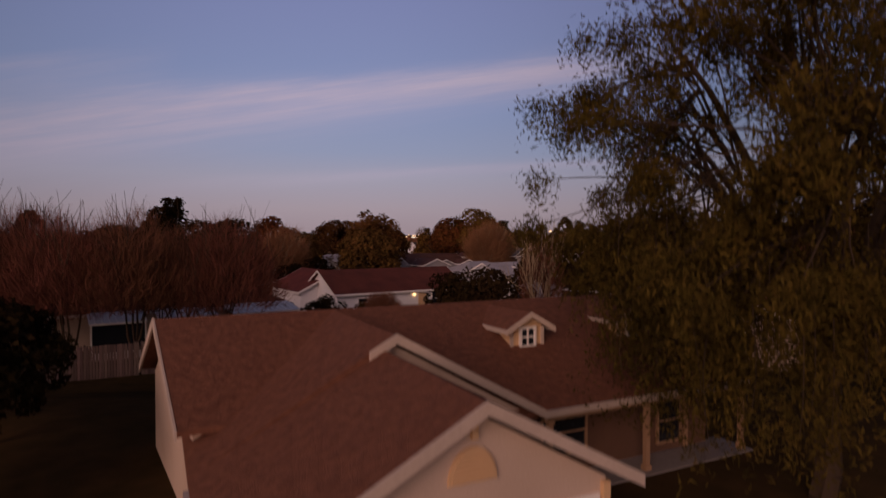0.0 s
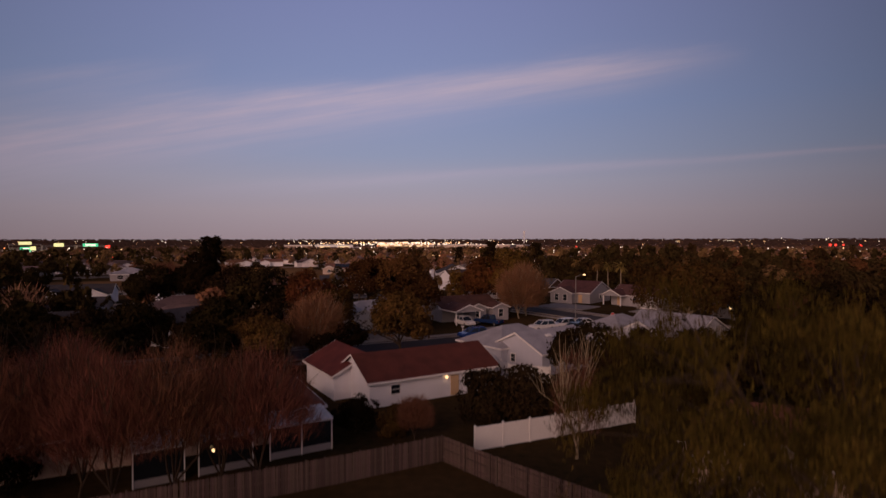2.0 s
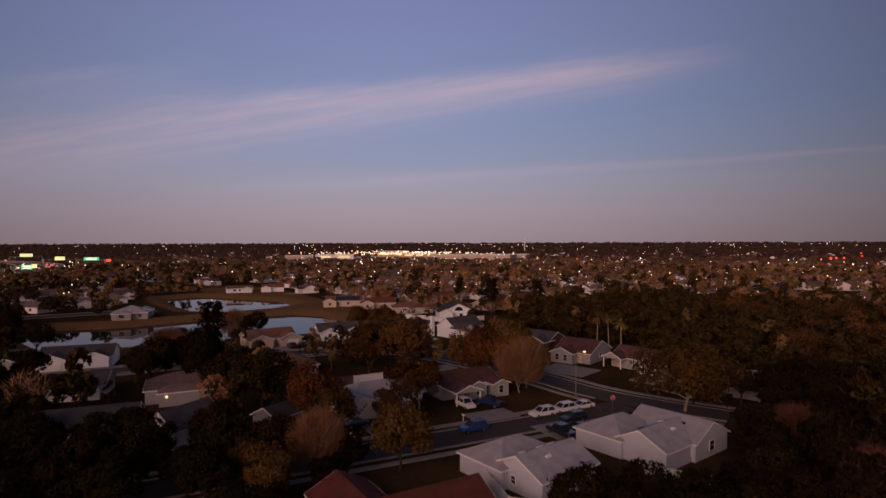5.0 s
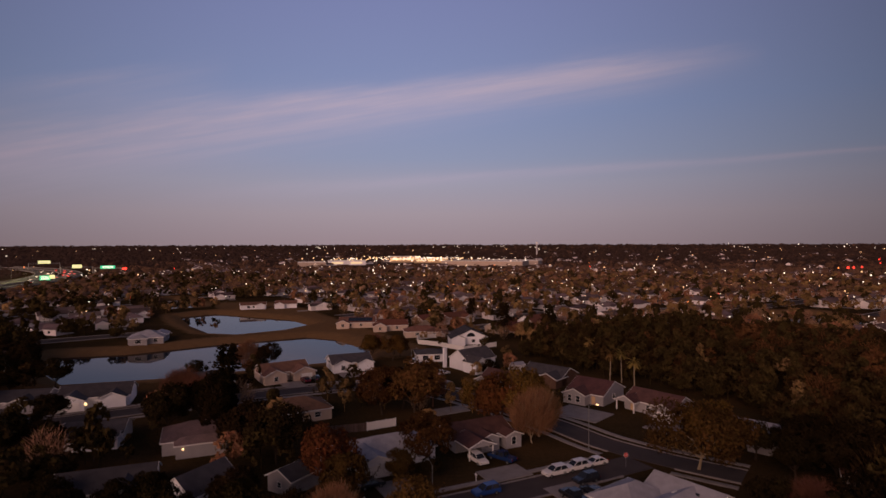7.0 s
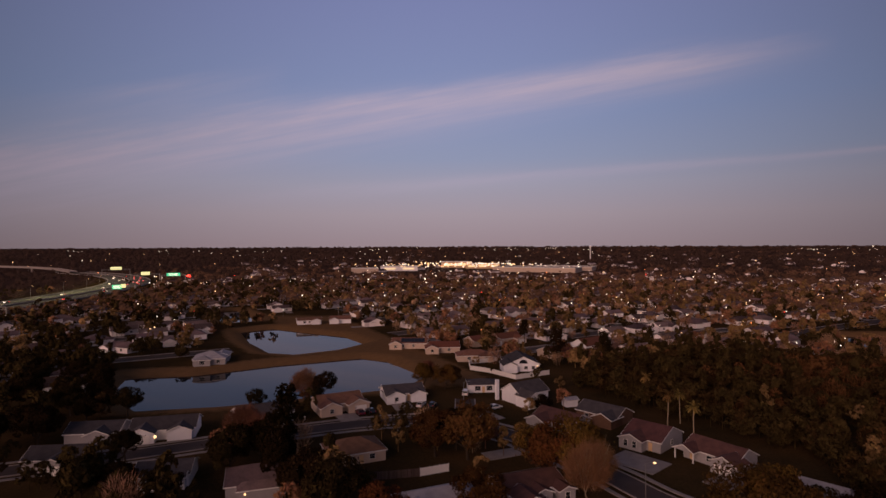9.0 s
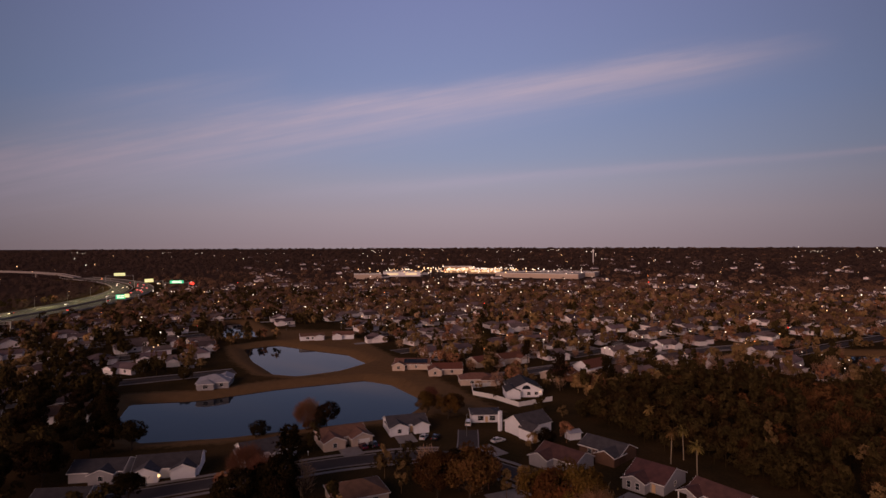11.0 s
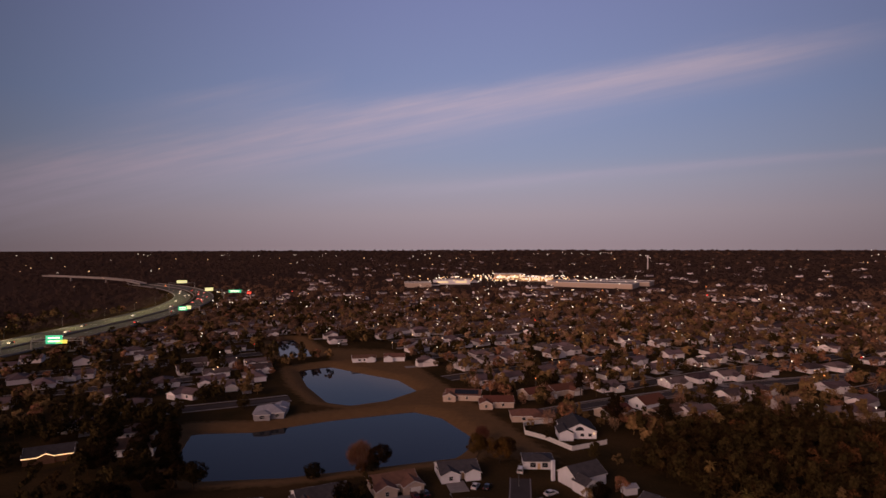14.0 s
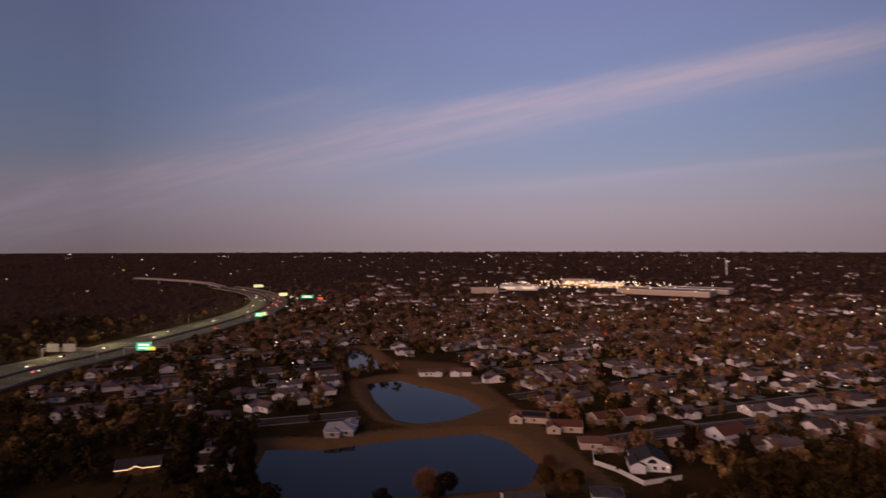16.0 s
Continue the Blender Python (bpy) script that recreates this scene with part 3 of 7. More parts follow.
def house(x, y, rot, L, W, roof, wall, label, kind="gable", eave=2.6, pitch=0.42, wings=(), wins=(), doors=(), garage=None, chimney=None, lamp=None, z=None, group="houses of the estate"):
    """A one-storey house. rot: degrees of its ridge; its street side is local -y."""
    z = ground_z(x, y) if z is None else z
    h = thing("house", pose(x, y, z, 0, 0, rot), label, "house", group)
    wing(h, L, W, eave, pitch, kind, wall, roof, Matrix())
    BLOCKED.append((x, y, max(L, W) * 0.62 + 1.5))
    for wx, wy, wr, wl, ww, wk in wings:
        wing(h, wl, ww, eave - 0.03, pitch, wk, wall, roof, pose(wx, wy, 0, 0, 0, wr), tag="wing_")
        c, s = math.cos(radians(rot)), math.sin(radians(rot))
        BLOCKED.append((x + wx * c - wy * s, y + wx * s + wy * c, max(wl, ww) * 0.55))
    for wx, wy, wr, w_, h_ in wins:
        window(h, pose(wx, wy, 1.45, 0, 0, wr), w_, h_)
    for dx, dy, dr in doors:
        b = Build()
        b.box((0, -0.02, 1.02), (0.95, 0.08, 2.04))
        part("door", b, CREAM, h, m=pose(dx, dy, 0, 0, 0, dr))
    if garage:
        garage_door(h, pose(garage[0], garage[1], 0.02, 0, 0, garage[2]), garage[3] if len(garage) > 3 else 4.8)
    if chimney:
        b = Build()
        b.box((chimney[0], chimney[1], chimney[2] / 2), (1.1, 0.8, chimney[2]))
        b.box((chimney[0], chimney[1], chimney[2] + 0.06), (1.25, 0.95, 0.12))
        part("chimney", b, STUCCO_WHITE, h)
    if lamp:
        b = Build()
        r = lamp[3] if len(lamp) > 3 else 0.16
        ball(b, (lamp[0], lamp[1], lamp[2]), r)
        part("porch_light", b, LAMP_WARM, h, "lit warm porch light")
    return h


def ball(b, c, r, rings=4, seg=8, squash=1.0):
    pts = [(c[0], c[1], c[2] + r * squash)]
    for i in range(1, rings):
        a = math.pi * i / rings
        pts += [(c[0] + r * math.sin(a) * math.cos(2 * math.pi * k / seg), c[1] + r * math.sin(a) * math.sin(2 * math.pi * k / seg), c[2] + r * math.cos(a) * squash) for k in range(seg)]
    pts.append((c[0], c[1], c[2] - r * squash))
    n = len(pts) - 1
    f = [(0, 1 + k, 1 + (k + 1) % seg) for k in range(seg)]
    for i in range(rings - 2):
        o = 1 + i * seg
        f += [(o + k, o + seg + k, o + seg + (k + 1) % seg, o + (k + 1) % seg) for k in range(seg)]
    o = 1 + (rings - 2) * seg
    f += [(o + k, n, o + (k + 1) % seg) for k in range(seg)]
    return b.add(pts, f)


# -- the near house, with its garage wing, porch and two dormers --
def near_house():
    h = thing("house", pose(-0.36, 12.47, 1.2, 0, 0, 23), "tan stucco house with brown shingle roof and white trim", "house", "houses of the estate")
    BLOCKED.append((1.5, 14, 14))
    e, rz, pm = 2.36, 4.25, 0.52
    # roofs; local x along the main ridge, local y to the back, heights over the slab
    back = 4.9
    walls = Build()
    half = (rz - e) / pm
    walls.prism([(back - half + 0.45, -0.4), (back + half - 0.35, -0.4), (back + half - 0.35, e), (back, rz - 0.12), (back - half + 0.45, e - 0.02)], -3.95, 11.1)
    walls.v = [(u - 0.38 - 0.115 * (v - back), v, z) if u < -3.5 else (u, v, z) for u, v, z in walls.v]
    part("wall", walls, STUCCO, h)
    gw = Build()
    cu, cz = -0.28, 3.93
    ch = (cz - e) / 0.53
    gw.prism([(cu - ch - 0.4, -0.4), (cu + ch - 0.4, -0.4), (cu + ch - 0.4, e), (cu, cz - 0.14), (cu - ch - 0.4, e - 0.35)], -4.05, 3.0, "y")
    part("garage_wall", gw, STUCCO, h)
    bw = Build()
    bw.prism([(-0.9, -0.4), (3.5, -0.4), (3.5, 2.15), (0, rz - 0.14), (-0.9, rz - 0.6)], 0.12, 4.0, "y")
    part("entry_wall", bw, STUCCO, h)
    roof = Build()
    t = 0.12
    # main roof: left part
    roof.prism([(back - half, e), (back, rz), (back + half, e), (back + half, e + t), (back, rz + t), (back - half, e + t)], -4.7, 0.4)
    # main roof: right part reaches forward over the porch
    roof.prism([(-0.05, 2.05), (back, rz - 0.004), (back + half, e - 0.004), (back + half, e + t), (back, rz + t - 0.004), (-0.05, 2.05 + t)], 0.4, 11.55)
    # the left end stands slightly out of square
    roof.v = [(u - 0.115 * (v - back), v, z) if u < -4.5 else (u, v, z) for u, v, z in roof.v]
    part("roof", roof, ROOF_NEAR, h)
    g = Build()
    g.prism([(cu - ch - 0.90, e - 0.48), (cu, cz), (cu + ch + 0.0, e), (cu + ch + 0.0, e + t), (cu, cz + t), (cu - ch - 0.90, e - 0.48 + t)], -4.4, 0.1, "y")
    part("garage_roof", g, ROOF_NEAR, h)
    g = Build()
    g.prism([(cu - ch - 0.90, e - 0.48), (0, rz - 0.02), (3.85, 2.13), (3.85, 2.13 + t), (0, rz + t - 0.02), (cu - ch - 0.90, e - 0.48 + t)], -0.1, back, "y")
    part("entry_roof", g, ROOF_NEAR, h)
    # white rake boards and gutters
    def rake(u0, z0, u1, z1, v, d=0.22, thick=0.05):
        f = Build()
        f.add([(u0, v - thick, z0 - d + 0.14), (u1, v - thick, z1 - d + 0.14), (u1, v - thick, z1 + 0.14), (u0, v - thick, z0 + 0.14), (u0, v, z0 - d + 0.14), (u1, v, z1 - d + 0.14), (u1, v, z1 + 0.14), (u0, v, z0 + 0.14)],
              [(0, 1, 2, 3), (7, 6, 5, 4), (0, 4, 5, 1), (1, 5, 6, 2), (2, 6, 7, 3), (3, 7, 4, 0)])
        part("rake_board", f, TRIM_OLD, h, "weathered cream rake board")

    rake(cu - ch - 0.92, e - 0.49, cu, cz, -4.4)
    rake(cu, cz, cu + ch + 0.12, e - 0.06, -4.4)
    rake(-0.62, rz - 0.34, 0, rz, -0.1)
    rake(0, rz, 3.95, 2.08, -0.1)
    for s, (v0, v1) in ((-4.7, (back - half, back)), (-4.7, (back, back + half))):
        z0, z1 = (e, rz) if v1 == back else (rz, e)
        f = Build()
        k0, k1 = -0.115 * (v0 - back), -0.115 * (v1 - back)
        f.add([(s + k0 - 0.05, v0, z0 - 0.08), (s + k1 - 0.05, v1, z1 - 0.08), (s + k1 - 0.05, v1, z1 + 0.14), (s + k0 - 0.05, v0, z0 + 0.14), (s + k0, v0, z0 - 0.08), (s + k1, v1, z1 - 0.08), (s + k1, v1, z1 + 0.14), (s + k0, v0, z0 + 0.14)],
              [(0, 1, 2, 3), (7, 6, 5, 4), (0, 4, 5, 1), (1, 5, 6, 2), (2, 6, 7, 3), (3, 7, 4, 0)])
        part("rake_board", f, TRIM_OLD, h, "weathered cream rake board")
    part("gutter", Build().box((7.75, -0.10, 2.10), (7.6, 0.10, 0.16)), TRIM_OLD, h, "weathered cream gutter")
    part("gutter", Build().box((cu - ch - 0.95, -2.45, e - 0.45), (0.10, 3.7, 0.16)), TRIM_OLD, h, "weathered cream gutter")
    # half-round vent over the garage
    vent = Build()
    n = 12
    prof = [(0.42 * math.cos(math.pi * k / n), 0.54 * math.sin(math.pi * k / n)) for k in range(n + 1)]
    vent.prism([(cu - 0.07 + p, 2.76 + q) for p, q in prof], -4.11, -4.04, "y")
    part("gable_vent", vent, CREAM, h, "cream half-round gable vent")
    for k in range(6):
        sl = Build()
        z = 2.82 + k * 0.075
        w = math.sqrt(max(0.02, 0.42 ** 2 - (z - 2.76) ** 2 * 0.6)) - 0.05
        sl.box((cu - 0.07, -4.125, z), (2 * w, 0.03, 0.035))
        part("vent_slat", sl, CREAM, h)
    part("ridge_block", Build().box((cu - 0.05, -4.09, 3.52), (0.10, 0.10, 0.22)), CREAM, h)
    part("corner_trim", Build().box((cu + ch - 0.44, -4.09, 1.1), (0.14, 0.12, 2.4)), CREAM, h)
    garage_door(h, pose(cu, -4.07, 0.02))
    # porch
    pw = Build()
    pw.box((7.3, 1.05, 1.15), (7.2, 0.2, 2.7))
    part("porch_wall", pw, BRICK, h, "brown porch wall")
    fl = Build()
    fl.box((7.8, 0.45, -0.07), (7.6, 1.3, 0.2))
    part("porch_slab", fl, CONCRETE, h)
    bm_ = Build()
    bm_.box((7.75, 0.10, 1.98), (7.5, 0.14, 0.22))
    part("porch_beam", bm_, PORCH_SHADED, h)
    for u in (4.2, 7.5, 11.4):
        p = Build()
        p.box((u, 0.10, 0.95), (0.14, 0.14, 1.95))
        p.box((u, 0.10, 0.10), (0.2, 0.2, 0.16))
        p.box((u, 0.10, 1.84), (0.19, 0.19, 0.1))
        part("porch_post", p, PORCH_SHADED, h, "cream porch post with the porch shade in its colour")
    window(h, pose(9.25, 0.94, 0.95, 0, 0, 0), 0.95, 1.3, trim=PORCH_SHADED)
    part("corner_board", Build().box((9.95, 0.92, 1.0), (0.14, 0.10, 2.0)), PORCH_SHADED, h)
    window(h, pose(5.3, 0.94, 1.15, 0, 0, 0), 1.5, 1.2, trim=PORCH_SHADED)
    window(h, pose(-3.97, 3.4, 1.5, 0, 0, -90), 1.0, 1.3)
    # dormers
    for u in (5.15, 9.25):
        d = Build()
        v0 = 2.5
        d.prism([(u - 0.56, 3.05), (u + 0.56, 3.05), (u + 0.56, 3.86), (u, 4.18), (u - 0.56, 3.86)], v0, v0 + 1.6, "y")
        dorm = part("dormer", d, CREAM, h, "cream dormer with small gable")
        r = Build()
        r.prism([(u - 0.82, 3.74), (u, 4.20), (u + 0.82, 3.74), (u + 0.82, 3.82), (u, 4.28), (u - 0.82, 3.82)], v0 - 0.25, v0 + 2.1, "y")
        part("dormer_roof", r, ROOF_NEAR, dorm)
        k = Build()
        k.prism([(u - 0.85, 3.66), (u, 4.14), (u + 0.85, 3.66), (u + 0.85, 3.83), (u, 4.30), (u - 0.85, 3.83)], v0 - 0.29, v0 - 0.25, "y")
        for s in (-1, 1):
            k.box((u + s * 0.84, v0 + 0.55, 3.75), (0.05, 1.6, 0.13))
            k.box((u + s * 0.54, v0 - 0.02, 3.42), (0.10, 0.06, 0.80))
        part("dormer_trim", k, TRIM_OLD, dorm)
        window(dorm, pose(u, v0 - 0.03, 3.54), 0.50, 0.54, cross=True)
    return h


near_house()

# -- neighbours --
house(21.2, 39.0, -25, 9, 8, "brown", "tan", "tan neighbouring house with white-trimmed gables behind the big tree", wings=((0, -3.6, 90, 6, 7.2, "gable"),), wins=((-4.52, 0.5, -90, 1.0, 1.2), (0.6, -6.62, 0, 1.2, 1.1)), z=0.3)
house(-21.6, 46.3, 27, 21.3, 10.3, "brown", "tan", "low brown-roofed house with white patio roofs behind the fence", kind="hip", eave=2.5, pitch=0.42, wins=((7.5, -5.17, 0, 1.2, 1.2),))
house(-2.55, 60.95, 31, 14.6, 7.6, "red", "white", "white stucco house with dark red roof and lit door", pitch=0.5, eave=2.45, wings=((-5.6, 5.0, 90, 8.5, 7, "gable"),), wins=((-4.6, -3.8, 0, 1.0, 0.9), (4.2, -3.8, 0, 1.9, 1.5)), doors=((2.1, -3.8, 0),), lamp=(1.1, -3.95, 1.95, 0.17))
pale_house = house(12.9, 72.9, 38, 10, 8.2, "grey", "blue", "pale blue house with light grey shingle roof", pitch=0.46, wings=((-0.55, 5.6, 0, 11, 8, "hip"),), wins=((-5.02, 0.6, -90, 0.8, 1.0), (1.5, -4.12, 0, 1.2, 1.2)))
broad_house = house(31.3, 82.4, 38, 11, 8, "grey", "blue", "pale blue house with broad grey roof and white fence", pitch=0.48, wings=((5.4, 0.95, 90, 11, 9, "gable"), (-0.95, 6.6, 0, 10, 8, "hip")), wins=((1.5, -4.02, 0, 1.5, 1.3), (5.4, -4.57, 0, 1.4, 1.4)))
house(3.5, 118, 28, 13, 9, "dusk", "grey", "grey house with carport and cream-trimmed gables", pitch=0.4, wings=((-3.5, -6.5, 90, 6, 5.4, "open"), (0.2, -4.6, 90, 4, 4, "gable"), (5.3, -4.8, 90, 4.5, 3.6, "gable")), wins=((5.3, -7.07, 0, 1.1, 1.5), (0.2, -6.62, 0, 0.9, 1.3)))
house(-12.8, 108.5, 30, 15, 9.5, "grey", "white", "white house with grey-blue roof and side garage", pitch=0.4, kind="hip", wings=((-5.4, -4.2, 90, 7, 6.2, "gable"), (-9.5, 2.5, 0, 6, 5, "gable")), garage=(-5.4, -7.72, 0, 4.6), wins=((1.5, -4.77, 0, 1.3, 1.3),))
house(-27, 95.5, 60, 7, 5.4, "dark", "grey", "small grey outbuilding with a white gable window", pitch=0.5, wins=((-3.52, 0, -90, 0.9, 0.9),))
house(-37, 134, 30, 13, 10, "tan", "tan", "tan house with a hipped tan roof", kind="hip", pitch=0.42, wins=((-2, -5.02, 0, 1.4, 1.2), (3.2, -5.02, 0, 1.4, 1.2)), doors=((0.6, -5.02, 0),))
house(14.7, 162.3, -40, 13, 9, "dusk", "grey", "grey house with dark red-brown roof among golden trees", pitch=0.45, wings=((-3.5, -4.5, 90, 6, 6, "gable"),), wins=((3, -4.52, 0, 1.3, 1.2),))
house(27.7, 170.2, -40, 13, 9, "dark", "brown", "brown-sided house with charcoal roof at the wood's edge", pitch=0.45, wings=((3.5, -4.5, 90, 6, 6, "gable"),), wins=((-3, -4.52, 0, 1.3, 1.2),))
house(19.3, 183.6, 25, 4, 3, "grey", "white", "small white garden shed with grey roof", pitch=0.4, eave=2.1, group="")
house(36.6, 151.2, -40, 10, 12, "dusk", "grey", "grey house with dark red-brown roof and white-framed front windows", pitch=0.42, wings=((-1.6, -5.6, 90, 6, 6, "gable"),), wins=((-2.8, -8.62, 0, 1.1, 1.6), (-0.5, -8.62, 0, 1.1, 1.6), (5.02, 0, 90, 1.2, 1.2)), doors=((2.4, -6.02, 0),))
house(49.0, 139.8, -50, 13, 8.5, "dusk", "grey", "grey house with dark red-brown roof and two white-trimmed front gables", pitch=0.48, wings=((-5, -4.6, 90, 4, 5, "open"), (5.1, -4.8, 90, 5, 6, "gable")), wins=((0, -4.27, 0, 1.4, 1.3),), doors=((-4.4, -4.27, 0),), garage=(5.1, -7.36, 0, 4.2))
house(5.5, 189, 40, 12, 9, "dark", "white", "tall white house with charcoal roof and chimney", pitch=0.62, eave=3.4, wings=((-4.2, -6.2, 90, 6, 5, "gable"),), chimney=(-7.2, 5.5, 6.3), wins=((6.03, 0, 90, 0.8, 1.6),), garage=(-4.2, -9.22, 0, 3.6))
house(-9, 201, 10, 10, 8, "dark", "white", "white house with dark low roof and open porch", pitch=0.3, kind="hip", wins=((-2, -4.02, 0, 2.0, 1.6), (2, -4.02, 0, 2.0, 1.6)), doors=((0, -4.02, 0),))
def roof_vent(parent, u, v, W, pitch, mat, eave=2.6, off=(0, 0, 0), size=(0.9, 0.45)):
    """A flat vent lying on one slope of a roof; off: place and turn of its wing."""
    side = 1 if v > 0 else -1
    z = eave + (W / 2 - abs(v)) * pitch + 0.24
    part("roof_vent", Build().box((0, 0, 0), (size[0], size[1], 0.12)), mat, parent, m=pose(off[0], off[1], 0, 0, 0, off[2]) @ pose(u, v, z, -side * math.degrees(math.atan(pitch)), 0, 0))


for u, v in ((-2.6, 1.6), (0.6, 1.4), (2.8, 1.6), (-1.0, -1.5)):
    roof_vent(pale_house, u, v, 8.2, 0.46, TRIM)
for u, v, mat in ((-2.5, 1.8, CAR_DARK), (0.5, -1.5, TRIM), (2.0, 1.4, TRIM)):
    roof_vent(broad_house, u, v, 8, 0.48, mat)
roof_vent(broad_house, -2.2, 1.8, 9, 0.48, CAR_DARK, off=(5.4, 0.95, 90), size=(0.6, 0.4))
arch_house = house(5, 238, 100, 14, 13, "dark", "white", "white house with a broad white gable and arched window", pitch=0.45, eave=2.9, wings=((-5.0, 5.6, 0, 9, 5.5, "gable"),), wins=((-7.02, -1, -90, 1.4, 1.2), (-7.02, -4, -90, 1.4, 1.2)), lamp=(-7.1, -5.6, 2.1, 0.25))
arc = [(-1.7, 3.15)] + [(-1.7 * math.cos(math.pi * k / 10), 3.2 + 1.5 * math.sin(math.pi * k / 10)) for k in range(11)] + [(1.7, 3.15)]
part("arched_window", Build().prism(arc, -7.06, -6.98), GLASS, arch_house, "dark arched gable window")
house(-71, 160, 38, 15, 10, "dark", "white", "white house with dark grey roof beside the pond", pitch=0.42, wings=((-5.5, -3.0, 90, 9, 6, "gable"), (2.5, -5, 90, 5, 5.5, "gable")), wins=((2.5, -7.55, 0, 1.4, 1.2), (5.6, -5.02, 0, 1.2, 1.2)))
house(-53, 174, 34, 14, 9, "tan", "tan", "tan house with two front gables beside the pond", pitch=0.45, wings=((-4.0, -3.4, 90, 9, 6.5, "gable"), (4.6, -3.2, 90, 9, 6.5, "gable")), wins=((-4.0, -7.95, 0, 1.2, 1.3), (3.8, -7.75, 0, 1.0, 1.3)), garage=(5.2, -7.75, 0, 3.4))
house(-35, 188, 24, 13, 9, "dark", "white", "white house with charcoal roof beside the pond", pitch=0.42, wings=((-3.5, -3.0, 90, 8, 6, "gable"), (4, -3.6, 90, 6, 5, "gable")), wins=((-3.5, -7.05, 0, 1.3, 1.3),), doors=((1, -4.55, 0),), lamp=(6.6, -4.7, 2.2, 0.3))
house(-92, 146, 20, 16, 10, "dark", "white", "white house with dark roof and lit garage corner", pitch=0.42, wings=((-4.6, -4.4, 90, 7, 6.4, "gable"), (4.5, -3.5, 90, 7, 6, "gable")), garage=(-4.6, -7.95, 0, 4.6), lamp=(-1.2, -7.6, 1.6, 0.42))
house(-108, 141, 15, 13, 9, "dark", "grey", "dark-roofed grey house beside the pond", pitch=0.4, wings=((2, -3.5, 90, 6, 6, "gable"),), wins=((2, -6.52, 0, 1.3, 1.2),))
house(-104, 123, 12, 12, 9, "dark", "grey", "grey house with a pale gable and small red porch light", pitch=0.4, wings=((2, -4, 90, 7, 6, "gable"),), garage=(2, -7.55, 0, 4.4))
house(-74, 117, 18, 11, 9, "dark", "white", "white house with dark grey gable roof", pitch=0.36, wings=((1, -4.8, 0, 8, 3, "gable"),), doors=((1, -6.32, 0),))
house(-52, 116, 24, 14, 10, "mix", "grey", "grey house with screened porch and two lit lamps", kind="hip", pitch=0.42, wings=((0, -5.8, 0, 9, 4, "hip"),), lamp=(-3.2, -7.9, 1.8, 0.22))
house(-56, 91, 22, 14, 9, "dark", "white", "house with dark grey gable roofs among dark trees", pitch=0.45, wings=((3, -4, 90, 8, 6, "gable"),), wins=((3, -8.05, 0, 1.2, 1.2),))
house(-40.5, 90, 65, 9, 6.5, "dark", "white", "narrow house with a steep white gable end", pitch=0.75, eave=2.8, wins=((-4.52, 0, -90, 0.9, 1.2),))
solar = house(-48, 281, 5, 17, 9, "tan", "tan", "long tan house with dark solar panels on its roof", pitch=0.45, wings=((-6.4, -3.0, 90, 8, 6, "gable"),), wins=((-6.4, -7.02, 0, 1.4, 1.3), (-3, -4.52, 0, 1.2, 1.2), (2, -4.52, 0, 1.2, 1.2)))
for k in range(2, 9):
    for q in range(2):
        part("solar_panel", Build().box((0, 0, 0), (1.6, 1.7, 0.06)), CAR_DARK, solar, "dark solar panel", pose(-6.6 + 1.65 * k, -4.5 + 1.4 + 1.6 * q, 2.6 + 0.45 * (1.4 + 1.6 * q) + 0.22, math.degrees(math.atan(0.45)), 0, 0))
house(-30, 272, 10, 14, 9, "brown", "tan", "tan house with brown roof near the bank", pitch=0.45, wings=((-6, -3, 90, 9, 6, "gable"),), wins=((-6, -7.52, 0, 1.3, 1.3), (2, -4.52, 0, 1.4, 1.2)))
house(-15, 253, 12, 15, 9, "tan", "tan", "low tan house with orange-brown roof", kind="hip", pitch=0.4, wings=((4.5, -3.6, 90, 6, 6, "hip"),), wins=((-2.5, -4.52, 0, 1.6, 1.2), (4.5, -6.62, 0, 1.6, 1.3)))
house(-13, 292, 40, 16, 10, "brown", "tan", "tan house with red-brown roof on the street", pitch=0.42, wings=((4, -5, 90, 7, 6, "gable"),), garage=(4, -8.52, 0, 4.4))
house(-1, 301, 40, 15, 10, "brown", "tan", "tan house with brown roof and white gables", pitch=0.42, wings=((4, -5, 90, 7, 6, "gable"),), garage=(4, -8.52, 0, 4.4))
house(39, 283, 42, 15, 10, "brown", "white", "house with a big pale end gable", pitch=0.55, eave=2.8, wins=((-7.52, 0, -90, 1.4, 1.2),))
house(44, 269, 42, 17, 10, "tan", "tan", "orange-brown roofed house near the woods", pitch=0.4, wings=((-4, -4.5, 90, 6, 6, "gable"),), wins=((2.5, -5.02, 0, 1.5, 1.2),))
house(22, 266, 42, 15, 9, "red", "tan", "red-roofed house near the woods", pitch=0.4, wings=((3.5, -4.2, 90, 5, 6, "gable"),), wins=((-2.5, -4.52, 0, 1.5, 1.2),))
house(-128, 237, 20, 13, 12, "grey", "grey", "pale grey hip-roofed house by the pond with lit patio", kind="hip", pitch=0.38, wings=((4, 5, 90, 8, 6, "gable"), (-2.5, -5.2, 90, 6, 6.5, "hip")), wins=((-2.5, -8.22, 0, 2.2, 1.5), (3.6, -6.02, 0, 1.6, 1.4)), lamp=(-6.5, 2.0, 2.0, 0.6))
house(-155, 186, 30, 12, 10, "tan", "white", "pale gabled house among dark trees", pitch=0.5, wings=((4, -4, 90, 7, 6, "gable"),), wins=((4, -7.52, 0, 1.3, 1.2), (-3, -5.02, 0, 1.3, 1.2)))
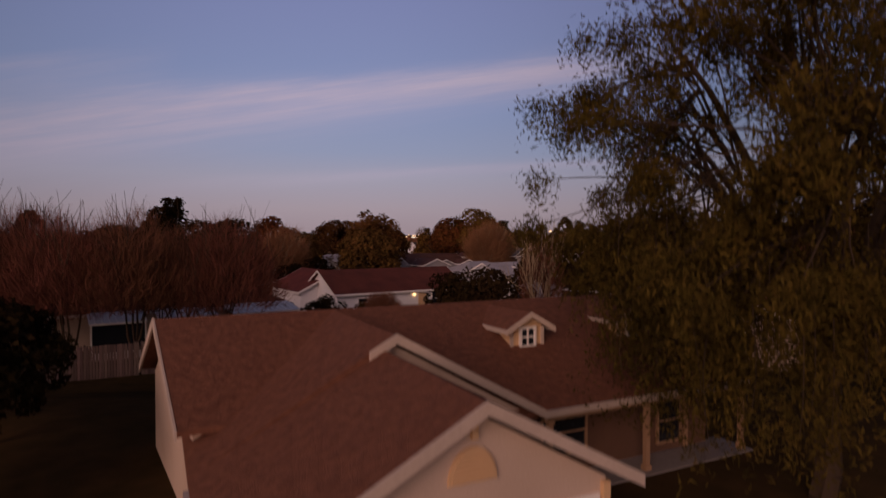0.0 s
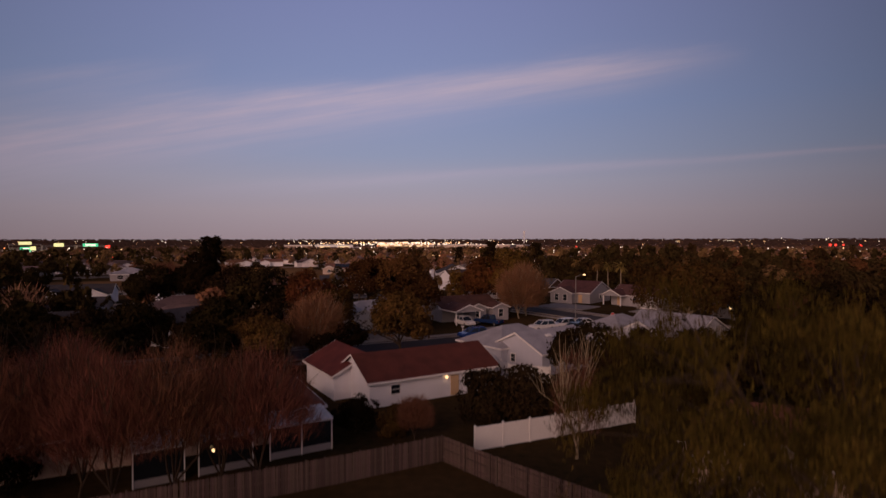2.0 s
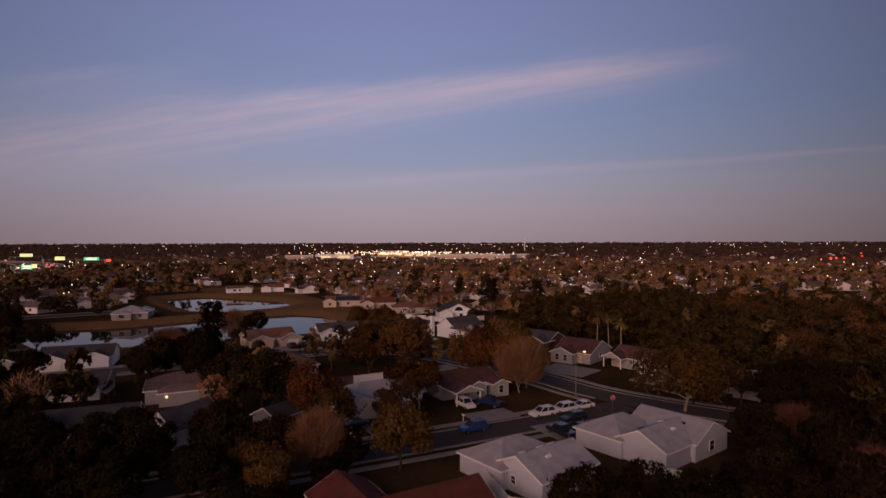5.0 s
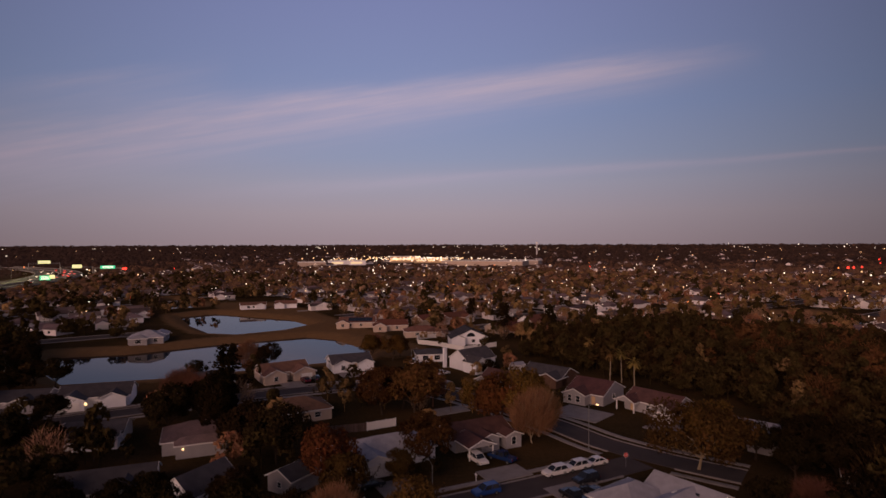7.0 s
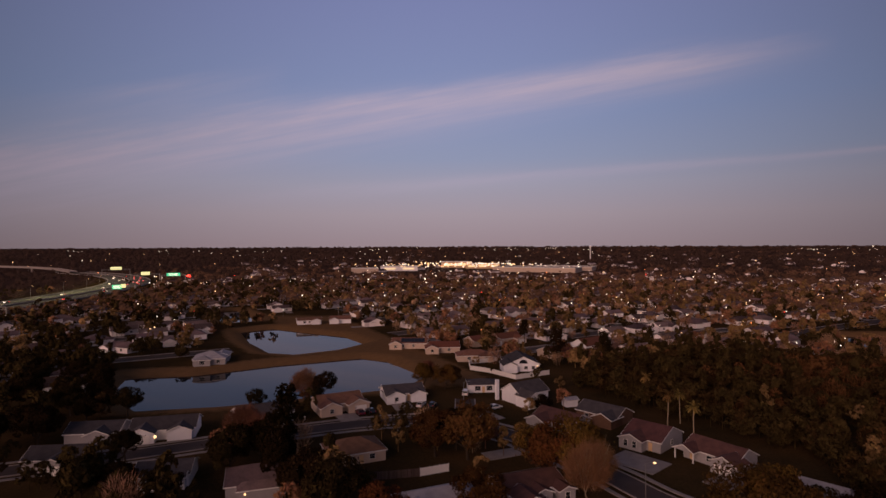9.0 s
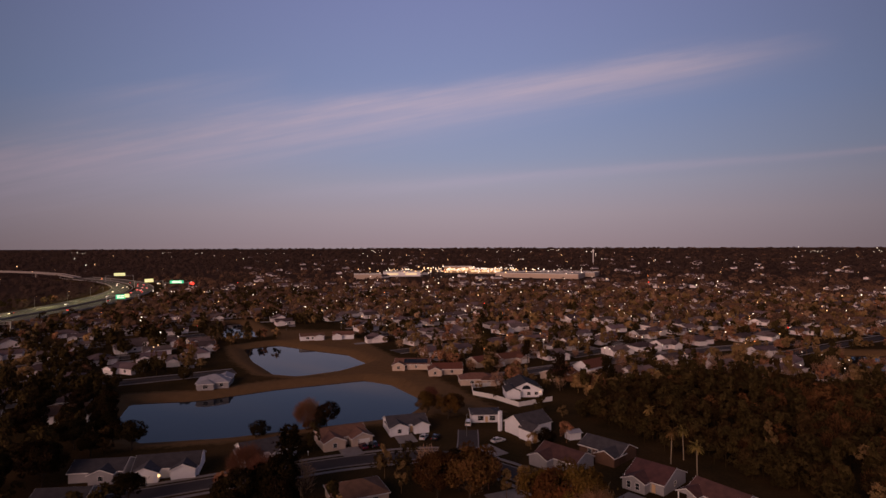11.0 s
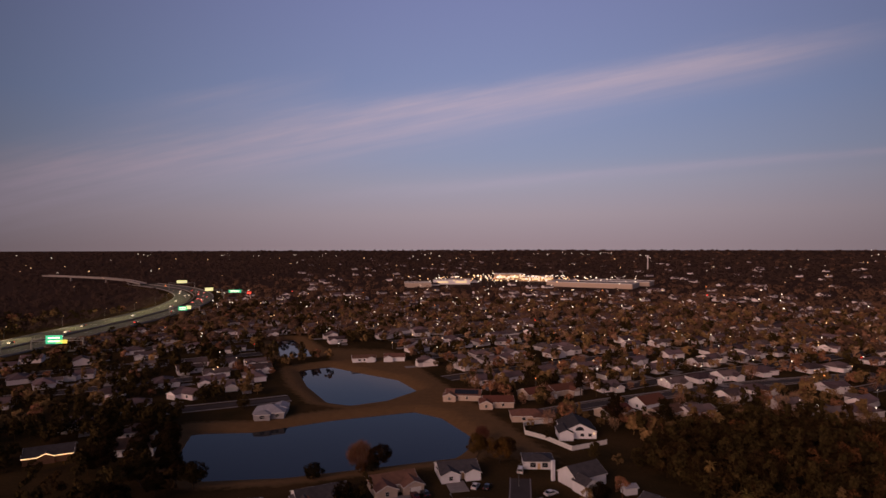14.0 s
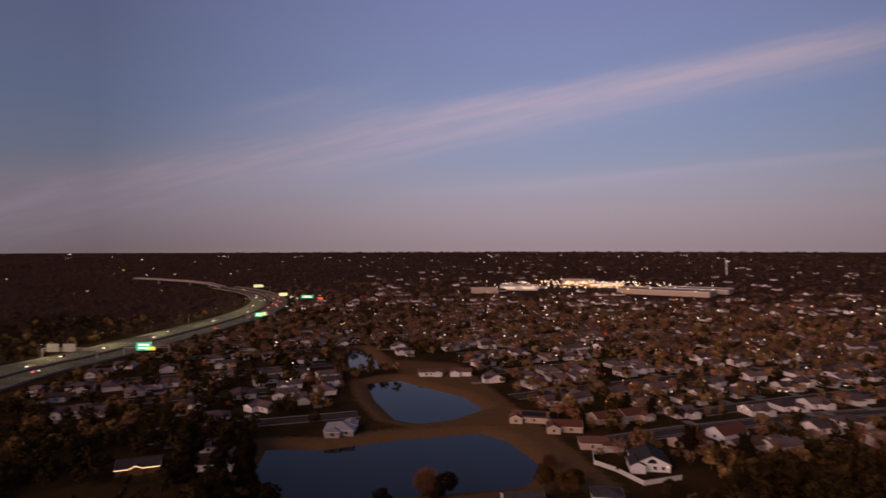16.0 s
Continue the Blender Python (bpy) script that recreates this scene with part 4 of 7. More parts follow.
house(-127, 359, 25, 15, 8, "tan", "white", "white-walled house with tan roof beside the far pond", pitch=0.35, wings=((4, -3, 90, 6, 5.5, "gable"),), wins=((-3, -4.02, 0, 1.8, 1.2), (0, -4.02, 0, 1.2, 1.2)))
house(-108, 366, 15, 13, 9, "tan", "white", "white gabled house with tan roof beside the far pond", pitch=0.4, wings=((-4, -3, 90, 7, 6, "gable"),))
house(-179.8, 173.8, 38, 15, 10, "dark", "brown", "dark-roofed house with a string of warm lights along its eaves", pitch=0.42, wings=((-0.5, -3.0, 90, 5.2, 5, "gable"),))
house(61.5, 117.5, -42, 10, 8, "grey", "grey", "small grey house with a bright porch lamp in the woods", pitch=0.45, wings=((2, -4, 90, 5, 5, "gable"),), lamp=(-1.5, -4.3, 2.2, 0.3))
house(72, 98, -30, 12, 9, "tan", "tan", "tan house with a lit front among dark trees", pitch=0.42, wings=((-3, -4, 90, 6, 6, "gable"),), lamp=(1, -4.7, 2.0, 0.3))
slab(8.5, 101.3, 28, 8.5, 5.5)
slab(-10, 95, 28, 6, 6)
slab(30, 137.5, -42, 12, 9)
slab(46, 127.5, -50, 6, 8)
slab(-1.5, 139.5, 30, 9, 5)
slab(-47, 165, 34, 6, 7)
slab(20, 94, 28, 9, 7)
slab(-33, 178, 24, 6, 8)
slab(-6, 170, 40, 6, 9)


# ---- fences ----
def board_fence(points, height=1.83, rails_side=1, label="weathered board fence around the back yard"):
    """Upright boards, rails and posts along straight runs."""
    f = thing("fence", Matrix(), label, "fence")
    bw = 0.14
    board = Build()
    board.prism([(-bw / 2 + 0.006, -0.05), (bw / 2 - 0.006, -0.05), (bw / 2 - 0.006, height - 0.05), (bw / 4, height), (-bw / 4, height), (-bw / 2 + 0.006, height - 0.05)], -0.009, 0.009, "y")
    mesh = board.mesh("board", FENCE)
    post = Build().box((0, 0, height / 2), (0.09, 0.09, height + 0.1)).mesh("post", FENCE)
    rng = random.Random(4)
    for (x0, y0), (x1, y1) in zip(points, points[1:]):
        d = math.hypot(x1 - x0, y1 - y0)
        a = math.degrees(math.atan2(y1 - y0, x1 - x0))
        nx, ny = -(y1 - y0) / d, (x1 - x0) / d
        for k in range(int(d / bw)):
            t = (k + 0.5) * bw / d
            x, y = x0 + (x1 - x0) * t, y0 + (y1 - y0) * t
            part("board", mesh, FENCE, f, m=pose(x, y, ground_z(x, y) + rng.uniform(-0.02, 0.02), 0, rng.uniform(-0.8, 0.8), a))
        for k in range(int(d / 2.4) + 1):
            t = min(1.0, k * 2.4 / d)
            x, y = x0 + (x1 - x0) * t + nx * 0.1 * rails_side, y0 + (y1 - y0) * t + ny * 0.1 * rails_side
            part("post", post, FENCE, f, m=pose(x, y, ground_z(x, y), 0, 0, a))
        for hz in (0.35, 0.95, 1.55):
            b = Build()
            za, zb = ground_z(x0, y0), ground_z(x1, y1)
            ox, oy = nx * 0.035 * rails_side, ny * 0.035 * rails_side
            b.tube((x0 + ox, y0 + oy, za + hz), (x1 + ox, y1 + oy, zb + hz), 0.05, 0.05, 4)
            part("rail", b, FENCE, f)
    return f


def vinyl_fence(points, height=1.8):
    f = thing("fence", Matrix(), "white vinyl privacy fence", "fence")
    for (x0, y0), (x1, y1) in zip(points, points[1:]):
        d = math.hypot(x1 - x0, y1 - y0)
        a = math.degrees(math.atan2(y1 - y0, x1 - x0))
        n = max(1, round(d / 2.4))
        w = d / n
        for k in range(n):
            t = (k + 0.5) / n
            x, y = x0 + (x1 - x0) * t, y0 + (y1 - y0) * t
            b = Build()
            b.box((0, 0, height * 0.5), (w - 0.12, 0.04, height - 0.2))
            b.box((0, 0, height - 0.08), (w - 0.1, 0.07, 0.14))
            b.box((0, 0, 0.12), (w - 0.1, 0.07, 0.14))
            part("panel", b, VINYL, f, m=pose(x, y, ground_z(x, y), 0, 0, a))
        for k in range(n + 1):
            t = k / n
            x, y = x0 + (x1 - x0) * t, y0 + (y1 - y0) * t
            b = Build()
            b.box((0, 0, height / 2 + 0.03), (0.13, 0.13, height + 0.1))
            b.box((0, 0, height + 0.1), (0.17, 0.17, 0.05))
            part("post", b, VINYL, f, m=pose(x, y, ground_z(x, y), 0, 0, a))
    return f


board_fence(((-24, 28.8), (-15, 33.0), (-7.5, 36.8), (0.0, 41.0)), rails_side=1)
board_fence(((0.0, 41.0), (3.5, 36.9), (7.4, 32.9), (11.5, 29.0)), rails_side=-1, label="weathered board fence with posts on the outside")
board_fence(((-31, 120.5), (-19.3, 124.1)), 1.8, 1, "brown board fence behind a garage")
vinyl_fence(((2.4, 42.9), (9.0, 46.0), (16.5, 49.6)))
vinyl_fence(((4.9, 74.0), (7.4, 64.8), (11.8, 63.4)))
vinyl_fence(((25.8, 74.2), (33.0, 70.5)))
vinyl_fence(((-16.3, 243), (-15.1, 232), (-6.8, 227.0), (3.0, 216.9), (16, 226.5)))
vinyl_fence(((-16.3, 243), (-4.5, 250)))
vinyl_fence(((-19.3, 124.1), (-13.4, 127.5)))


# -- white patio roof of the low house behind the fence --
def patio(x, y, rot, w, d):
    p = thing("patio_cover", pose(x, y, 0, 0, 0, rot), "white ribbed patio roof over a dark screened porch", "patio cover")
    r = Build()
    prof = []
    n = int(w / 0.4)
    for k in range(n):
        a = -w / 2 + w * k / n
        prof += [(a, 0.12), (a + w / n * 0.72, 0.12), (a + w / n * 0.78, 0.17), (a + w / n * 0.94, 0.17)]
    prof += [(w / 2, 0.12), (w / 2, 0.0), (-w / 2, 0.0)]
    m = len(prof)
    pts = [(a, -d / 2, 2.25 + z) for a, z in prof] + [(a, d / 2, 2.62 + z) for a, z in prof]
    r.add(pts, [tuple(range(m)), tuple(range(2 * m - 1, m - 1, -1))] + [(i, m + i, m + (i + 1) % m, (i + 1) % m) for i in range(m)])
    part("roof_sheet", r, VINYL, p)
    n = int(w / 2.4) + 1
    for k in range(n):
        part("post", Build().box((-w / 2 + 0.1 + (w - 0.2) * k / (n - 1), -d / 2 + 0.1, 1.13), (0.08, 0.08, 2.26)), TRIM, p)
    for k in range(n - 1):
        a = -w / 2 + 0.1 + (w - 0.2) * (k + 0.5) / (n - 1)
        part("screen", Build().box((a, -d / 2 + 0.12, 1.38), ((w - 0.2) / (n - 1) - 0.1, 0.02, 1.7)), GLASS, p, "dark insect screen")
        part("kick_panel", Build().box((a, -d / 2 + 0.12, 0.28), ((w - 0.2) / (n - 1) - 0.1, 0.04, 0.5)), VINYL if k > n // 2 else STUCCO_GREY, p)
    return p


patio(-11.0, 43.4, 31, 4.8, 2.8)
patio(-15.4, 40.4, 31, 3.7, 2.8)
patio(-18.9, 38.2, 31, 3.2, 2.8)
t_lamp = thing("porch_lamp", pose(-15.3, 38.5, 0), "small lit lamp hanging under the patio roof", "lamp")
b = Build()
ball(b, (0, 0, 1.7), 0.11)
part("bulb", b, LAMP_WARM, t_lamp)
b = Build()
b.tube((0, 0, 1.8), (0, 0, 2.3), 0.015, 0.015, 5)
part("rod", b, METAL, t_lamp)


# ---- vehicles ----
def vehicle(kind, paint, label):
    """A parked vehicle; nose along +x, standing on z = 0."""
    v = thing("car", Matrix(), label, "car", "vehicles parked on the street")
    L, W = {"suv": (4.8, 1.92), "sedan": (4.7, 1.82), "pickup": (5.6, 2.0), "van": (5.1, 1.98)}[kind]
    h = L / 2
    shapes = {
        "suv": ([(-h, 0.45), (-h + 0.05, 1.0), (-h + 0.3, 1.08), (h - 1.25, 1.08), (h - 0.25, 0.95), (h, 0.75), (h - 0.03, 0.4), (-h + 0.1, 0.3)], [(-h + 0.12, 1.05), (-h + 0.5, 1.68), (h - 2.2, 1.72), (h - 1.3, 1.05)]),
        "sedan": ([(-h, 0.45), (-h + 0.05, 0.9), (-h + 0.9, 0.98), (h - 1.3, 0.95), (h - 0.25, 0.78), (h, 0.6), (h - 0.03, 0.35), (-h + 0.1, 0.28)], [(-h + 0.55, 0.95), (-h + 1.35, 1.42), (h - 2.1, 1.44), (h - 1.15, 0.94)]),
        "pickup": ([(-h, 0.55), (-h, 1.12), (-h + 1.9, 1.14), (h - 1.5, 1.14), (h - 0.2, 1.08), (h, 0.9), (h - 0.03, 0.5), (-h + 0.1, 0.45)], [(-h + 1.85, 1.1), (-h + 2.05, 1.85), (h - 2.2, 1.86), (h - 1.45, 1.1)]),
        "van": ([(-h, 0.45), (-h + 0.03, 1.05), (-h + 0.2, 1.1), (h - 0.95, 1.1), (h - 0.2, 0.9), (h, 0.7), (h - 0.03, 0.4), (-h + 0.1, 0.3)], [(-h + 0.08, 1.05), (-h + 0.25, 1.72), (h - 1.9, 1.78), (h - 0.85, 1.05)]),
    }[kind]
    body = Build()

    def loft(profile, w0, w1, build, zmid):
        n = len(profile)
        pts = []
        for s in (-1, 1):
            for x, z in profile:
                w = w0 if z <= zmid else w1
                pts.append((x, s * w / 2, z))
        f = [tuple(range(n)), tuple(range(2 * n - 1, n - 1, -1))] + [(i, n + i, n + (i + 1) % n, (i + 1) % n) for i in range(n)]
        build.add(pts, f)

    loft(shapes[0], W, W * 0.96, body, 0.7)
    ob = part("body", body, paint, v)
    bev = ob.modifiers.new("bevel", "BEVEL")
    bev.width, bev.segments = 0.07, 2
    cab = Build()
    loft(shapes[1], W * 0.93, W * 0.74, cab, 1.12)
    part("cabin_glass", cab, GLASS, v, "dark tinted cabin glass")
    roof = Build()
    (x0, _), (x1, z1), (x2, z2), (x3, _) = shapes[1]
    roof.box(((x1 + x2) / 2, 0, (z1 + z2) / 2 + 0.02), (x2 - x1 + 0.1, W * 0.76, 0.06))
    for s in (-1, 1):
        for (xa, za), (xb, zb) in ((shapes[1][0], shapes[1][1]), (shapes[1][3], shapes[1][2]), (((x0 + x3) / 2, shapes[1][0][1]), ((x1 + x2) / 2, z2))):
            part("pillar", Build().tube((xa, s * W * 0.465, za), (xb, s * W * 0.372, zb), 0.05, 0.045, 4), paint, v)
    part("cabin_roof", roof, paint, v)
    for wx in (-h + 0.95, h - 0.95):
        for s in (-1, 1):
            t = Build()
            t.tube((wx, s * (W / 2 - 0.22), 0.34), (wx, s * (W / 2 + 0.01), 0.34), 0.34, 0.34, 14)
            wheel = part("wheel", t, TYRE, v)
            r = Build()
            r.tube((wx, s * (W / 2 - 0.02), 0.34), (wx, s * (W / 2 + 0.02), 0.34), 0.21, 0.19, 10)
            part("rim", r, METAL, wheel)
    for s in (-1, 1):
        t = Build()
        t.box((h - 0.08, s * W * 0.36, 0.72), (0.12, 0.36, 0.14))
        part("headlight", t, GLASS, v)
        t = Build()
        t.box((-h + 0.03, s * W * 0.40, 0.85), (0.08, 0.22, 0.2))
        part("tail_light", t, STOP_RED, v)
    return v


def park(kind, paint, label, x, y, rot):
    v = vehicle(kind, paint, label)
    v.matrix_basis = pose(x, y, max(0.06, ground_z(x, y) + 0.06), 0, 0, rot)
    BLOCKED.append((x, y, 4))


park("suv", CAR_WHITE, "white hatchback parked on the concrete drive", 4.1, 106.2, -62)
park("pickup", CAR_NAVY, "dark blue pickup truck parked on the drive", 8.6, 107.2, 140)
park("suv", CAR_BLUE, "bright blue car standing in the street", 4.8, 92.6, 208)
park("suv", CAR_WHITE, "white police-style utility car parked by the kerb", 17.3, 100.6, 208)
park("suv", CAR_WHITE, "white utility car parked second in the row", 21.4, 103.0, 208)
park("sedan", CAR_WHITE, "white saloon car parked third in the row", 25.4, 105.2, 208)
park("suv", CAR_DARK, "black car parked across the street", 22.0, 97.6, 208)
park("pickup", CAR_DARK, "black pickup truck on the drive", 18.6, 90.6, 118)
park("sedan", CAR_DARK, "dark saloon car on the drive", 22.0, 92.6, 118)
park("sedan", CAR_DARK, "dark parked car beside the white garage", -14.2, 95.0, 30)
park("sedan", CAR_RED, "maroon saloon car on the drive", -44.2, 168.2, 125)
park("sedan", CAR_DARK, "dark saloon car on the drive", -41.4, 170.0, 125)
park("sedan", CAR_WHITE, "silver saloon car on the drive", -4.0, 177.5, 40)
park("sedan", CAR_WHITE, "white car near the turning circle", -27.2, 178.2, 80)
park("sedan", CAR_DARK, "dark car near the turning circle", -23.5, 178.4, 80)
park("van", CAR_WHITE, "white van outside the low house", -14.3, 193.5, 90)


# -- festive lights along one eave --
lights = thing("string_lights", pose(-179.8, 173.8, 0, 0, 0, 38), "string of warm festive lights along the eave", "string lights")
for u0, z0, u1, z1 in ((-7.8, 2.42, -3.3, 2.42), (-3.3, 2.42, -0.5, 3.6), (-0.5, 3.6, 2.3, 2.42), (2.3, 2.42, 7.8, 2.42)):
    yy = -6.05 if abs(u0 + 0.5) < 2.9 and abs(u1 + 0.5) < 2.9 else -5.5
    n = max(2, int((u1 - u0) / 0.6))
    for k in range(n):
        f0, f1 = k / n, (k + 0.86) / n
        b = Build()
        b.tube((u0 + (u1 - u0) * f0, yy, z0 + (z1 - z0) * f0), (u0 + (u1 - u0) * f1, yy, z0 + (z1 - z0) * f1), 0.12, 0.12, 5)
        part("light_tube", b, LAMP_WARM, lights)


# ---- street furniture ----
def street_lamp(x, y, rot, h=8.6, lit=None):
    p = thing("street_lamp", pose(x, y, ground_z(x, y), 0, 0, rot), "tall grey street lamp with a curved arm", "street lamp", "street lamps")
    b = Build()
    b.tube((0, 0, 0), (0, 0, h), 0.10, 0.07, 8)
    b.tube((0, 0, 0), (0, 0, 0.3), 0.17, 0.15, 8)
    part("pole", b, METAL, p)
    a = Build()
    pts = [(1.5 * t, 0, h - 0.1 + 0.55 * math.sin(t * 1.5)) for t in (0, 0.25, 0.5, 0.75, 1)]
    for q, r in zip(pts, pts[1:]):
        a.tube(q, r, 0.045, 0.04, 6)
    part("arm", a, METAL, p)
    l = Build()
    ball(l, (1.7, 0, h + 0.40), 0.32, squash=0.4)
    part("lamp_head", l, lit or METAL, p)
    return p


street_lamp(26.2, 113.7, 330, 8.6, LAMP_WARM)
street_lamp(-3.8, 91.5, 120, 5.2)
street_lamp(-14, 182, 0, 7)
street_lamp(-30, 154, 120, 7)


def stop_sign(x, y, rot):
    s = thing("stop_sign", pose(x, y, 0, 0, 0, rot), "red octagonal stop sign on a metal post", "road sign")
    b = Build()
    b.tube((0, 0, 0), (0, 0, 2.5), 0.035, 0.035, 6)
    part("post", b, METAL, s)
    for r, y0, y1, mat, nm in ((0.42, -0.05, -0.03, TRIM, "sign_border"), (0.38, -0.06, -0.05, STOP_RED, "sign_face")):
        f = Build()
        f.prism([(r / math.cos(math.pi / 8) * math.cos(math.pi / 8 + k * math.pi / 4), 2.2 + r / math.cos(math.pi / 8) * math.sin(math.pi / 8 + k * math.pi / 4)) for k in range(8)], y0, y1, "y")
        part(nm, f, mat, s)
    c = bpy.data.curves.new("lettering", "FONT")
    c.body, c.size, c.align_x, c.align_y, c.extrude = "STOP", 0.27, "CENTER", "CENTER", 0.004
    t = new("lettering", c)
    t.data.materials.append(TRIM)
    t.parent, t.matrix_basis = s, pose(0, -0.066, 2.2, 90)
    return s


stop_sign(30.8, 104.6, 10)


def mailbox(x, y, rot):
    s = thing("mailbox", pose(x, y, 0.0, 0, 0, rot), "white kerbside mailbox on a post", "mailbox", "mailboxes")
    part("post", Build().box((0, 0, 0.5), (0.1, 0.1, 1.0)), TRIM, s)
    b = Build()
    b.prism([(-0.12, 1.0), (0.12, 1.0), (0.12, 1.15), (0.07, 1.24), (-0.07, 1.24), (-0.12, 1.15)], -0.28, 0.28)
    part("box", b, TRIM, s)


mailbox(3.4, 98.0, 118)
mailbox(-14.2, 88.5, 118)
mailbox(-58.5, 160.5, 124)


# ---- trees ----
def leaf(b, p, size, d, rng, aspect=1.6):
    """One small bent leaf or spray of leaves at p, lying along d."""
    d = Vector(d).normalized()
    s = d.cross(Vector((rng.gauss(0, 1), rng.gauss(0, 1), rng.gauss(0, 1))))
    if s.length < 1e-3:
        s = Vector((1, 0, 0))
    s.normalize()
    n = d.cross(s)
    w = size * 0.5
    l = size * aspect
    p = Vector(p)
    b.add([p - d * l * 0.5, p + s * w + n * size * 0.12, p + d * l * 0.5, p - s * w + n * size * 0.12], [(0, 1, 2, 3)])


def tuft(b, p, size, out, rng, aspect=1.5, loose=0.55):
    """One small three-cornered spray of leaves at p whose face looks outwards."""
    n = (Vector(out).normalized() + Vector((rng.gauss(0, loose), rng.gauss(0, loose), rng.gauss(0, loose)))).normalized()
    d = n.cross(Vector((rng.gauss(0, 1), rng.gauss(0, 1), rng.gauss(0, 1))))
    if d.length < 1e-3:
        d = n.orthogonal()
    d.normalize()
    s = n.cross(d)
    p = Vector(p)
    k = rng.uniform(-0.3, 0.3)
    b.add([p - d * size * aspect * 0.4 - s * size * 0.5, p - d * size * aspect * (0.4 - k) + s * size * 0.5, p + d * size * aspect * 0.6], [(0, 1, 2)])


def dome(b, rng, c, rx, rz, lumps, leaves, size, low=-0.55, loose=0.55):
    """A crown of rounded lumps of leaves on an uneven dome, with hollows between them."""
    c = Vector(c)
    made = 0
    while made < lumps:
        v = Vector((rng.gauss(0, 1), rng.gauss(0, 1), rng.gauss(0, 1))).normalized()
        if v.z < low:
            continue
        made += 1
        q = rng.uniform(0.50, 0.86) * (1 + 0.25 * noise.noise(v * 1.7 + c))
        o = c + Vector((v.x * rx, v.y * rx, v.z * rz)) * q
        r = rx * rng.uniform(0.20, 0.38)
        for k in range(int(leaves / lumps * (r / rx / 0.29) ** 2)):
            w = Vector((rng.gauss(0, 1), rng.gauss(0, 1), rng.gauss(0, 1))).normalized()
            if w.dot(v) < -0.35:
                w = -w
            tuft(b, o + Vector((w.x * r, w.y * r, w.z * r * 0.8)) * rng.uniform(0.65, 1.12), size * rng.uniform(0.6, 1.4), w * 0.75 + v * 0.6 + Vector((0, 0, 0.1)), rng, 1.5, loose)


def limb_tree(rng, h, spread, levels=3, trunk_h=0.35, r0=0.25, kids=4, droop=0.0, lean=0.12, upright=0.5):
    """Recursive limbs. Returns a mesh builder and the tips of the last limbs with their directions."""
    b = Build()
    tips = []

    def grow(p, d, length, r, level):
        n = 3
        q = p
        for k in range(n):
            d2 = (d + Vector((rng.gauss(0, lean), rng.gauss(0, lean), rng.gauss(0, lean) - droop * level * 0.12))).normalized()
            e = q + d2 * (length / n)
            ra, rb = r * (1 - 0.5 * k / n), r * (1 - 0.5 * (k + 1) / n)
            b.tube(q, e, ra, rb, 6 if level < 2 else 4 if level < 3 else 3)
            q, d = e, d2
            if level == levels:
                tips.append((q, d))
        if level < levels:
            m = kids + (1 if level == 0 else 0)
            a0 = rng.uniform(0, 6.28)
            for k in range(m):
                a = a0 + k * 6.283 / m + rng.uniform(-0.4, 0.4)
                out = Vector((math.cos(a), math.sin(a), 0))
                up = upright + rng.uniform(-0.25, 0.3) - droop * 0.2 * level
                nd = (out * spread + Vector((0, 0, up)) + d * 0.45).normalized()
                start = p.lerp(q, rng.uniform(0.55, 1.0)) if level else q - d * length * rng.uniform(0, 0.3)
                grow(start, nd, length * rng.uniform(0.6, 0.85) if level else h * (1 - trunk_h) * rng.uniform(0.42, 0.6), r * 0.5, level + 1)

    grow(Vector((0, 0, -0.3)), Vector((rng.gauss(0, 0.05), rng.gauss(0, 0.05), 1)).normalized(), h * trunk_h + 0.3, r0, 0)
    return b, tips


